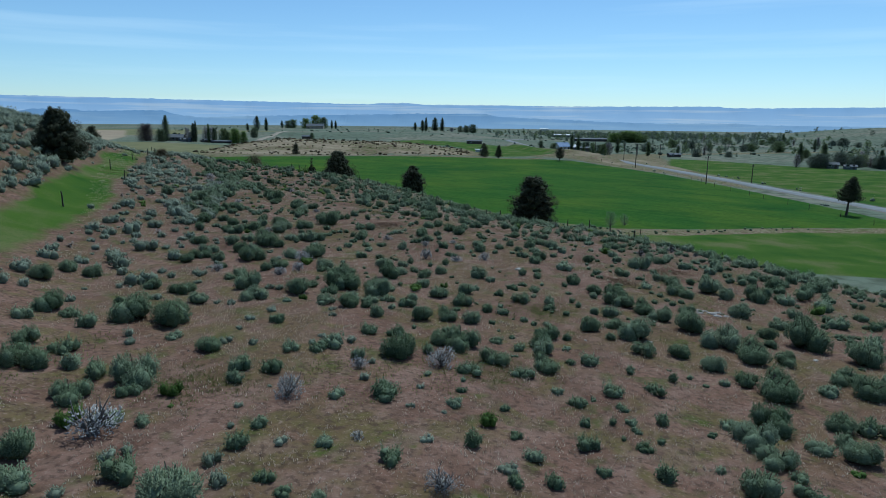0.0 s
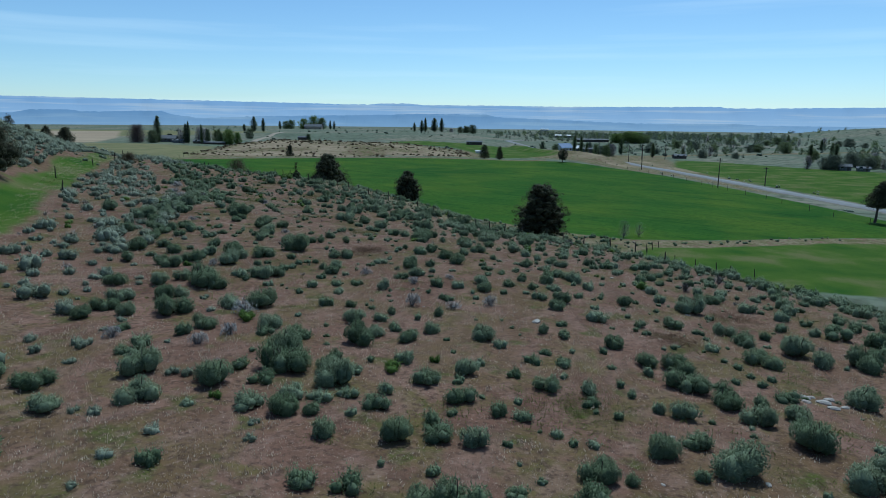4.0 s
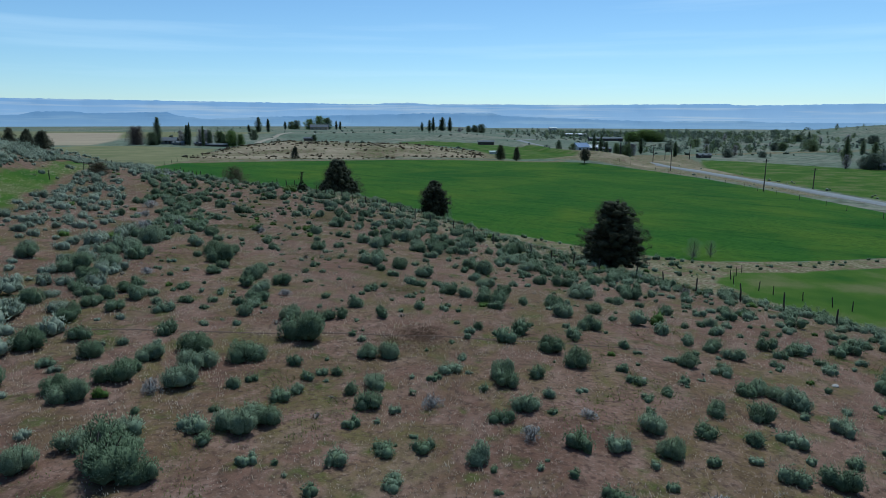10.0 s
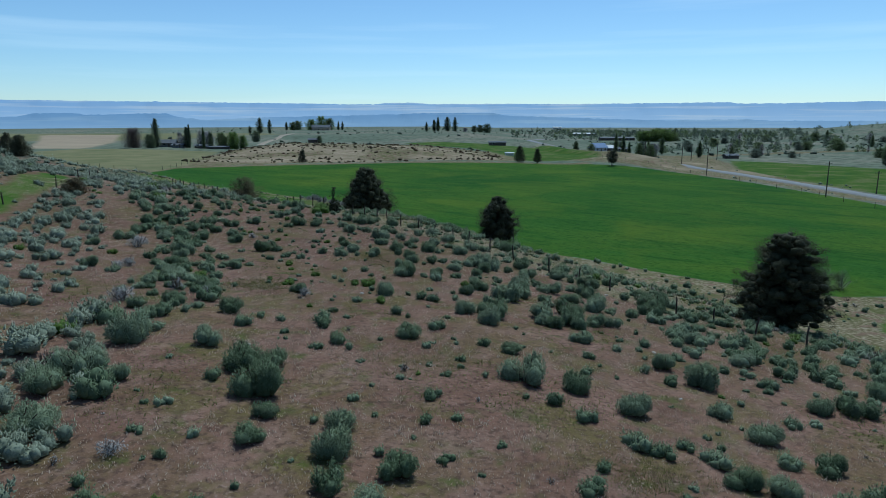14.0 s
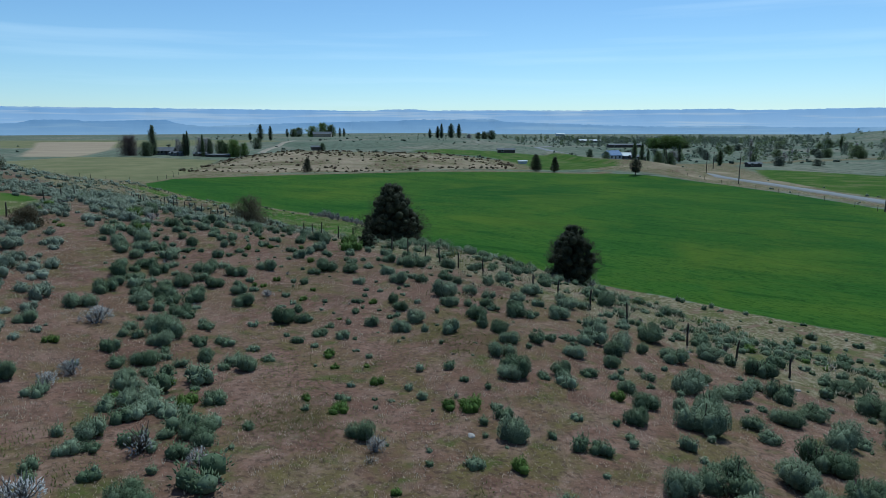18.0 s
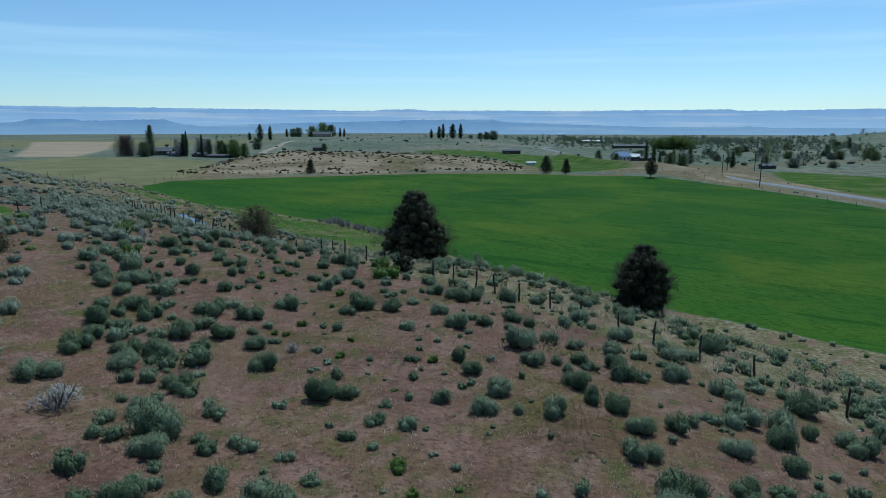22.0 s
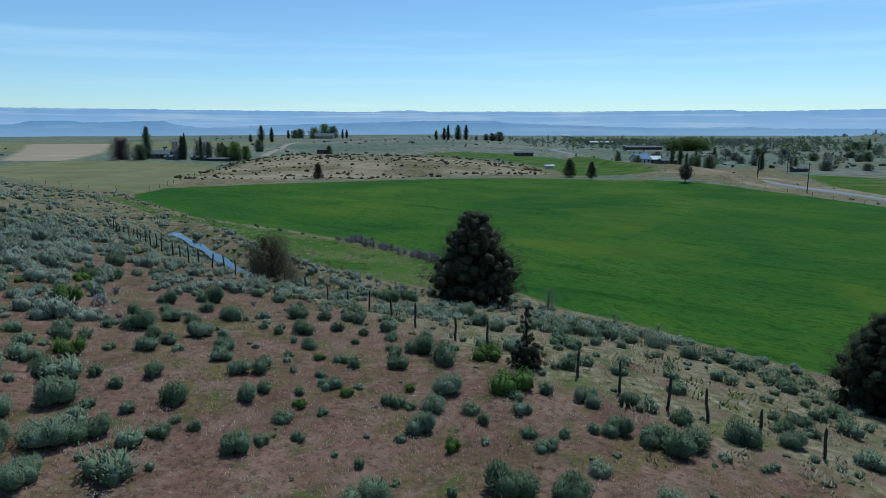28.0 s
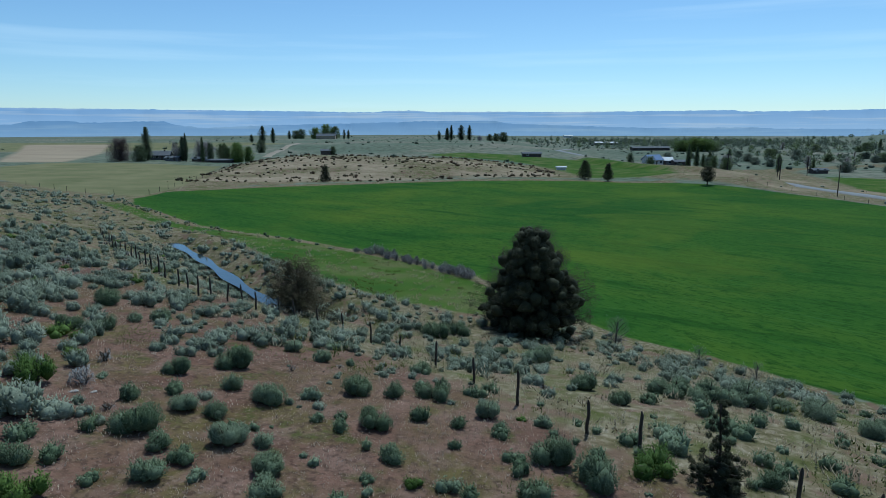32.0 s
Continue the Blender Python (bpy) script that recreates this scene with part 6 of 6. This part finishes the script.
def fence(line, gap, label, h=1.0, skip=()):
    base = new("fence")
    x0, y0 = line[0]
    base.matrix_basis = pose(x0, y0, hz(x0, y0))
    tagged(base, label, "fence")
    total = sum(math.hypot(b[0] - a[0], b[1] - a[1]) for a, b in zip(line[:-1], line[1:]))
    runs = np.concatenate([[0], np.cumsum([math.hypot(b[0] - a[0], b[1] - a[1]) for a, b in zip(line[:-1], line[1:])])])
    for k, d in enumerate(np.arange(0, total, gap) if gap else runs):
        d = d + RNG.uniform(-0.2, 0.2) * gap
        x, y = np.interp(d, runs, [p[0] for p in line]), np.interp(d, runs, [p[1] for p in line])
        s = h * RNG.uniform(0.85, 1.12)
        part("post", POSTS[k % 5], base, at=pose(x - x0, y - y0, hz(x, y) - hz(x0, y0), RNG.normal(0, 2.5), RNG.normal(0, 2.5), RNG.uniform(0, 360)) @ Matrix.Diagonal((1, 1, s, 1)))
    return base


FENCE_FAR = ((20.0, 66.0), (11.0, 80.0), (3.0, 92.0))
FENCE_EAST = ((1.2, 94.7), (-0.8, 96.5), (-2.9, 98.1), (-5.5, 101.3), (-7.4, 103.2), (-9.2, 105.0), (-10.6, 106.8), (-12.4, 108.6), (-14.0, 109.8), (-15.8, 110.6), (-17.2, 111.6), (-18.4, 112.4), (-19.8, 113.8), (-21.2, 115.1), (-24.8, 117.7), (-26.2, 118.7), (-28.2, 121.4), (-29.7, 124.4),
              (-31.3, 127.9), (-33.3, 132.2), (-35.2, 135.3), (-37.1, 136.8), (-38.7, 136.9), (-40.0, 136.9), (-41.0, 136.9), (-42.4, 137.1), (-43.3, 137.2), (-44.3, 137.6), (-45.2, 137.3), (-46.0, 137.4), (-46.9, 138.2), (-48.2, 139.8))
FENCE_DITCH = ((-50.0, 142.0), (-58.0, 154.0), (-70.0, 171.0))
fence(FENCE_FAR, 3.2, "line of dark weathered fence posts below the crest")
fence(FENCE_EAST, 0, "line of weathered dark wooden fence posts along the slope")
fence(FENCE_DITCH, 2.6, "dark weathered fence posts beside the irrigation ditch")
fence(((-28.3, 47.9), (-33.3, 67.8), (-40.0, 78.3), (-46.8, 98.3), (-50.7, 112.0), (-55.5, 124.5), (-58.2, 132.0), (-62.0, 141.0)), 0, "sparse dark wooden fence posts beside the green swale", 0.95)
fence(((34.0, 109.0), (30.0, 104.0), (33.0, 98.0), (40.0, 90.0)), 2.6, "short crooked fence posts at the foot of the slope", 0.9)
fence(((-106.0, 262.0), (-109.0, 290.0), (-113.0, 330.0), (-119.0, 372.0)), 7.5, "pasture fence of dark posts", 1.1)
fence(((-112.0, 258.0), (-126.0, 262.0), (-150.0, 280.0)), 8.0, "pasture fence of dark posts along the ditch", 1.0)
fence(((88.0, 130.0), (87.5, 215.0), (86.5, 262.0), (76.0, 322.0), (60.0, 346.0)), 11.0, "roadside field fence of dark posts", 1.1)


# ---- utility poles ----
def utility_pole(x, y, h=9.2, turn=10.0, arm=True):
    thing = new("utility_pole")
    thing.matrix_basis = pose(x, y, hz(x, y), 0, 0, turn)
    tagged(thing, "tall dark wooden utility pole with a crossarm", "utility pole", "utility poles along the road")
    v, f = tube([(0, 0, z) for z in (-0.5, 2, 5, h)], (0.17, 0.16, 0.145, 0.12), 8)
    part("shaft", np_mesh("shaft", v, f, M_POLE, smooth=True), thing)
    if arm:
        part("crossarm", bm_mesh("crossarm", box_bm(2.2, 0.12, 0.14, 0.015, (0, 0.16, h - 0.7)), M_POLE), thing)
        for dx in (-0.95, -0.35, 0.35, 0.95):
            bm = bmesh.new()
            bmesh.ops.create_cone(bm, cap_ends=True, segments=8, radius1=0.05, radius2=0.035, depth=0.18, matrix=Matrix.Translation((dx, 0.16, h - 0.47)))
            part("insulator", bm_mesh("insulator", bm, M_GREYWALL), thing)
    return thing


for x, y, h in ((88.8, 217.7, 9.4), (87.0, 293.0, 9.4), (86.0, 368.0, 9.4), (109.5, 229.0, 6.5), (114.0, 382.0, 8.5), (128.0, 384.0, 8.5), (96.0, 345.0, 9.0)):
    utility_pole(x, y, h, 12)


# ---- buildings ----
def prism_roof(w, d, rise, over=0.5, thick=0.18):
    """A gabled roof slab with eaves, its ridge along x."""
    bm = bmesh.new()
    a, b = w / 2 + over, d / 2 + over
    drop = rise * over / (d / 2)
    ring = [(-b, -drop), (0, rise), (b, -drop), (b, -drop + thick), (0, rise + thick * 1.2), (-b, -drop + thick)]
    l, r = [bm.verts.new((-a, y, z)) for y, z in ring], [bm.verts.new((a, y, z)) for y, z in ring]
    for i in range(6):
        j = (i + 1) % 6
        bm.faces.new((l[i], r[i], r[j], l[j]))
    for v in (l, r):
        bm.faces.new((v[0], v[1], v[4], v[5]))
        bm.faces.new((v[1], v[2], v[3], v[4]))
    bmesh.ops.recalc_face_normals(bm, faces=bm.faces)
    return bm


def house(name, x, y, w, d, h, rise, wallm, roofm, label, turn=0.0, windows=3, door=True, chimney=False):
    thing = new(name)
    thing.matrix_basis = pose(x, y, hz(x, y) - 0.2, 0, 0, turn)
    tagged(thing, label, "building")
    bm = bmesh.new()
    pts = [(-d / 2, 0), (d / 2, 0), (d / 2, h), (0, h + rise), (-d / 2, h)]
    l, r = [bm.verts.new((-w / 2, yy, z)) for yy, z in pts], [bm.verts.new((w / 2, yy, z)) for yy, z in pts]
    bm.faces.new(l)
    bm.faces.new(r[::-1])
    for i in range(5):
        j = (i + 1) % 5
        bm.faces.new((l[i], r[i], r[j], l[j]))
    bmesh.ops.recalc_face_normals(bm, faces=bm.faces)
    part("wall", bm_mesh("wall", bm, wallm), thing)
    roof = part("roof", bm_mesh("roof", prism_roof(w, d, rise), roofm), thing, at=Matrix.Translation((0, 0, h + 0.03)))
    if chimney:
        part("chimney", bm_mesh("chimney", box_bm(0.6, 0.6, 1.3, 0.03, (w * 0.2, 0.3, rise - 0.3)), M_DARKWALL), roof)
    for k in range(windows):
        wx = (k + 0.5) / windows * w - w / 2
        if door and k == windows // 2:
            part("door", bm_mesh("door", box_bm(1.0, 0.1, 2.1, 0.02, (wx, -d / 2, 0.2)), M_DARKWALL), thing)
            continue
        win = part("window", bm_mesh("window_frame", box_bm(1.5, 0.1, 1.3, 0.02, (wx, -d / 2, 1.1)), M_WHITE), thing)
        part("pane", bm_mesh("pane", box_bm(1.3, 0.06, 1.1, 0, (wx, -d / 2 - 0.04, 1.2)), M_GLASS), win)
    return thing


house("ranch_house", -170, 418, 9, 6, 2.4, 1.6, M_GREYWALL, M_ROOFGREY, "low grey ranch house with a gabled roof among poplars", 8, 4, chimney=True)
house("shed", -160, 408, 6, 3.5, 1.7, 0.6, M_GREYWALL, M_ROOFGREY, "low white outbuilding beside the ranch house", -4, 2)
house("shed", -147, 408, 7, 3.5, 1.6, 0.6, M_DARKWALL, M_ROOFGREY, "dark open-fronted ranch shed among trees", 6, 2)
house("shed", -136, 403, 12, 3, 1.3, 0.4, M_DARKWALL, M_ROOFGREY, "long dark cattle shed by the corral", 0, 0, False)
house("shed", -103, 495, 6, 4, 3.0, 0.8, M_DARKWALL, M_ROOFGREY, "small dark box-like shed on the range", 0, 0, False)
house("ranch_house", -196, 1010, 26, 10, 4.5, 3.0, M_TANWALL, M_ROOFGREY, "distant grey-roofed house below a grove", 0, 4)
house("farm_house", 84, 460, 9, 7, 3.0, 2.4, M_WHITE, M_ROOFBLUE, "small white house with bright blue metal roof", 25, 3)
house("farm_house", 92, 464, 8, 6, 2.6, 1.6, M_GREYWALL, M_ROOFWHITE, "small grey house with pale metal roof", -10, 3)
house("shed", 98, 455, 9, 5, 2.4, 0.8, M_DARKWALL, M_ROOFGREY, "dark long farm shed beside the blue-roofed house", 5, 2)
house("barn", 158, 702, 34, 8, 2.6, 1.0, M_DARKWALL, M_ROOFGREY, "long dark barn beside a grove of big trees", 2, 3)
house("barn", 158, 905, 9, 7, 2.6, 1.2, M_GREYWALL, M_ROOFWHITE, "distant barn with a bright white metal roof", 0, 2)
house("barn", 172, 898, 14, 7, 2.6, 1.3, M_GREYWALL, M_ROOFWHITE, "long distant barn with a bright white metal roof", 0, 3)
house("barn", 228, 1480, 18, 8, 4.0, 1.2, M_WHITE, M_ROOFWHITE, "very distant long white building on the plain", 0, 2)
house("shed", 22, 395, 4, 2.4, 1.4, 0.3, M_WHITE, M_ROOFWHITE, "white box trailer shed beside the field pines", 5, 0, False)
house("shed", 25, 520, 12, 5, 2.4, 0.8, M_DARKWALL, M_ROOFGREY, "dark low farm shed on the meadow", 0, 2)
house("shed", 142, 400, 7, 4, 1.8, 0.7, M_DARKWALL, M_ROOFGREY, "dark shed with a dull blue roof beside trees", 5, 2)
house("barn", 187, 312, 5, 4, 2.0, 0.9, M_GREYWALL, M_ROOFGREY, "small farm barn with grey metal roof in trees", -20, 2)
house("shed", 192, 306, 5, 3, 1.6, 0.5, M_GREYWALL, M_ROOFGREY, "low farm shed with grey metal roof in trees", -20, 2)

# ---- far trees ----
POPLAR = [broadleaf(50 + k, 14.0, 1.8, 0.8, COLUMN, 3600, 0.36, 60, 1.6) for k in range(2)]
ROUNDTREE = [broadleaf(60 + k, 9.0, 4.2, 0.7, DOME, 4200, 0.40, 60, 0.5) for k in range(3)]
THIN = broadleaf(70, 10.0, 2.2, 1.2, DOME, 1100, 0.30, 44, 1.0)
PLUM = broadleaf(71, 9.0, 4.4, 0.6, (0.75, 1.0, 1.0, 0.98, 0.9, 0.72, 0.45), 9000, 0.28, 70, 0.6)


def planted(kind, geo, x, y, sx, sz, leafmat, barkmat, label, group="", turn=0.0):
    t = tree(kind, geo, x, y, leafmat, barkmat, label, "tree", group, turn)
    t.scale = (sx, sx, sz)
    return t


RANCH = "trees round the ranch"
planted("plum_tree", PLUM, -182, 402, 1.15, 1.15, M_PLUM, M_BARK, "round purple-grey bare tree at the ranch yard", RANCH)
planted("juniper_tree", ROUNDTREE[1], -172, 400, 0.9, 0.8, M_POPLAR, M_BARK, "small dark green round tree by the ranch", RANCH)
planted("poplar_tree", POPLAR[0], -173, 410, 1.45, 1.12, M_POPLAR, M_BARK, "tall dark green poplar beside the ranch house", RANCH)
planted("poplar_tree", POPLAR[1], -156, 410, 1.15, 0.82, M_POPLAR, M_BARK, "green poplar beside the ranch house", RANCH, 40)
planted("bare_tree", THIN, -150, 414, 1.0, 1.0, M_GREYTWIG, M_PALEBARK, "thin grey leafless tree by the ranch", RANCH)
planted("bare_tree", THIN, -163, 420, 0.9, 0.8, M_GREYTWIG, M_PALEBARK, "thin grey leafless tree by the ranch", RANCH, 80)
planted("bare_tree", THIN, -145, 410, 0.9, 0.9, M_GREYTWIG, M_PALEBARK, "thin grey leafless tree by the ranch", RANCH, 160)
planted("poplar_tree", ROUNDTREE[2], -141, 405, 0.42, 1.0, M_POPLAR, M_BARK, "narrow dark green tree by the ranch", RANCH)
planted("willow_tree", ROUNDTREE[0], -134, 408, 0.5, 0.75, M_BROADLEAF, M_BARK, "light green leafy tree by the ranch", RANCH, 30)
planted("willow_tree", ROUNDTREE[1], -128, 405, 0.85, 0.92, M_WILLOW, M_BARK, "bright yellow-green willow by the ranch", RANCH, 60)
for x, y, sx, sz, mat, geo in ((-166, 424, 0.5, 0.8, M_GREYTWIG, THIN), (-153, 406, 0.5, 0.85, M_POPLAR, POPLAR[0]), (-148, 418, 0.9, 0.9, M_GREYTWIG, ROUNDTREE[1]), (-138, 414, 0.7, 0.85, M_BROADLEAF, ROUNDTREE[0]), (-131, 412, 0.6, 0.9, M_WILLOW, ROUNDTREE[2]), (-124, 408, 0.5, 0.7, M_WILLOW, ROUNDTREE[0]), (-144, 403, 0.45, 0.75, M_BROADLEAF, POPLAR[1]), (-160, 416, 0.5, 0.6, M_GREYTWIG, ROUNDTREE[2])):
    planted("yard_tree", geo, x, y, sx * 1.35, sz * 1.1, mat, M_BARK, "half-leafed tree crowding the ranch yard", RANCH, x * 17)
planted("juniper_tree", ROUNDTREE[2], -148, 515, 0.85, 0.85, M_POPLAR, M_BARK, "dark round tree beside the dirt drive")
planted("juniper_tree", ROUNDTREE[0], -99, 495, 0.6, 0.6, M_POPLAR, M_BARK, "dark round tree beside a small shed")
for x, y, sx, sz in ((-222, 785, 2.2, 1.25), (-211, 785, 1.5, 1.1), (-238, 800, 1.3, 0.6), (-174, 1030, 1.2, 0.95), (-168, 1030, 1.2, 0.9), (-252, 1030, 1.4, 0.85), (-38, 900, 1.3, 0.85), (-28, 902, 1.9, 1.05), (-23, 898, 1.5, 1.3), (-11, 900, 2.7, 1.3), (-1, 901, 1.9, 1.3)):
    planted("poplar_tree", POPLAR[int(x) % 2], x, y, sx, sz, M_POPLAR, M_BARK, "distant tall narrow dark poplar", "distant poplars", x * 7)
for x, y, sx, sz, mat in ((-215, 1030, 2.2, 1.7, M_WILLOW), (-199, 1030, 2.4, 2.2, M_WILLOW), (-188, 1035, 2.0, 1.9, M_BROADLEAF), (-236, 1035, 1.7, 1.5, M_BROADLEAF), (-245, 1040, 1.5, 1.3, M_BROADLEAF), (24, 905, 1.0, 0.9, M_POPLAR), (32, 905, 1.3, 1.05, M_POPLAR), (41, 907, 1.6, 1.25, M_POPLAR), (12, 905, 0.8, 0.6, M_GREYTWIG)):
    planted("broadleaf_tree", ROUNDTREE[int(y) % 3], x, y, sx, sz, mat, M_BARK, "distant rounded spring-green tree", "distant groves", x * 11)
for x, y, sx, sz, mat in ((176, 672, 2.0, 1.05, M_WILLOW), (186, 668, 2.3, 1.25, M_WILLOW), (196, 670, 2.2, 1.2, M_WILLOW), (205, 676, 1.8, 0.95, M_BROADLEAF), (192, 680, 2.0, 1.3, M_BROADLEAF)):
    planted("broadleaf_tree", ROUNDTREE[int(x) % 3], x, y, sx, sz, mat, M_BARK, "big spring-green tree in a grove beside a barn", "grove by the barn", x * 11)
for x, y, sx, sz, mat, geo in ((76, 385, 0.7, 0.75, M_BROADLEAF, POPLAR[0]), (80, 386, 0.8, 0.8, M_BROADLEAF, POPLAR[1]), (84, 389, 0.6, 0.6, M_BROADLEAF, POPLAR[0]), (90, 392, 0.55, 0.85, M_BROADLEAF, ROUNDTREE[1]), (97, 395, 0.7, 0.8, M_BROADLEAF, ROUNDTREE[2]), (104, 412, 0.8, 0.8, M_GREYTWIG, ROUNDTREE[0]), (72, 425, 0.6, 0.6, M_BROADLEAF, ROUNDTREE[1]), (66, 440, 0.5, 0.6, M_POPLAR, ROUNDTREE[1])):
    planted("broadleaf_tree", geo, x, y, sx, sz, mat, M_BARK, "spring-green tree by the small farm houses", "trees by the farm houses", x * 13)
r = np.random.RandomState(5)
TREELINE = [(float(r.uniform(100, 260)), float(r.uniform(400, 560)), r.uniform(0.6, 1.15)) for _ in range(30)] + [(float(170 + r.uniform(0, 50)), float(318 + r.uniform(-8, 30)), r.uniform(0.8, 1.35)) for _ in range(16)] + [(float(r.uniform(220, 420)), float(r.uniform(430, 760)), r.uniform(0.7, 1.5)) for _ in range(20)]
for k, (x, y, s) in enumerate(TREELINE):
    geo, mat = ((ROUNDTREE[k % 3], M_VALLEY_HAZED), (ROUNDTREE[(k + 1) % 3], M_BROADLEAF), (ROUNDTREE[k % 3], M_VALLEY_HAZED), (POPLAR[k % 2], M_BROADLEAF), (THIN, M_GREYTWIG))[k % 5]
    planted("broadleaf_tree", geo, x, y, s * 0.95, s * 0.62, mat, M_BARK, "green tree in the valley treeline", "valley trees", k * 37)


# woods and dark thickets across the valley floor
def woods_cover(x, y):
    d = np.where(inside(x, y, ((120, 440), (190, 410), (330, 430), (520, 620), (560, 900), (300, 840), (200, 640), (130, 520))) > 0, 0.12 + 0.6 * np.clip(waves(x, y * 1.6, 70, 61), 0, 1), 0)
    d = np.where(inside(x, y, ((60, 700), (330, 690), (620, 980), (620, 1240), (80, 1240))) > 0, np.maximum(d, 0.10 + 0.55 * np.clip(waves(x * 0.5, y * 1.5, 80, 62), 0, 1)), d)
    away = np.hypot(x, y)
    d = np.where((away > 860) & (away < 1120) & (x > 150) & (x < 470), 0.95, d)
    return np.where((x > 430) & (y < 1080), d * 0.12, d)


WOODS = [broadleaf(80 + k, 6.0, 3.2, 0.2, DOME, 110, 1.05, 10, 0.6) for k in range(3)]
WOODS = [(w[2], w[0]) for w in WOODS]
wx, wy = scatter(60, 640, 400, 1250, 11.0, woods_cover)
leaf = RNG.uniform(0, 1, len(wx))
for sel, mat, label in ((leaf < 0.65, M_VALLEY_HAZED, "dark green trees scattered through the valley woods"), (leaf >= 0.65, M_BROADLEAF, "half-leafed spring trees scattered through the valley woods")):
    many("valley_woods", WOODS, wx[sel], wy[sel], np.clip(RNG.lognormal(-0.5, 0.35, sel.sum()), 0.3, 1.0), mat, label, "trees", tall=RNG.uniform(0.75, 1.3, sel.sum()), wood=M_BARK)

# ---- small things ----
bm = bmesh.new()
bmesh.ops.create_icosphere(bm, subdivisions=2, radius=0.5)
for v in bm.verts:
    v.co *= 1 + 0.25 * noise.noise(v.co * 3)
    v.co.z = max(v.co.z, -0.25) * 0.55
STONE = bm_mesh("rock", bm, M_STONE)


def rock(x, y, s, label="pale flat rock lying on reddish soil"):
    ob = new("rock", STONE)
    ob.matrix_basis = pose(x, y, hz(x, y) + 0.05 * s, 0, 0, x * 50) @ Matrix.Diagonal((s, s * 0.6, s * 0.5, 1))
    return tagged(ob, label, "rock", "rocks on the hillside")


rock(4.8, 39.5, 0.6)
rock(-42.5, 118.0, 0.3)
rock(-42.0, 118.2, 0.25)
for k in range(7):
    rock(14.0 + 0.7 * math.cos(k * 2.4) * (k > 0), 32.0 + 0.5 * math.sin(k * 2.4) * (k > 0), 0.55 - 0.04 * k, "pale rock in a small pile on the soil")
for k in range(26):
    s, u = RNG.uniform(15, 125), RNG.uniform(12, 40)
    rock(ALONG[0] * s + ACROSS[0] * u, ALONG[1] * s + ACROSS[1] * u, RNG.uniform(0.15, 0.4))
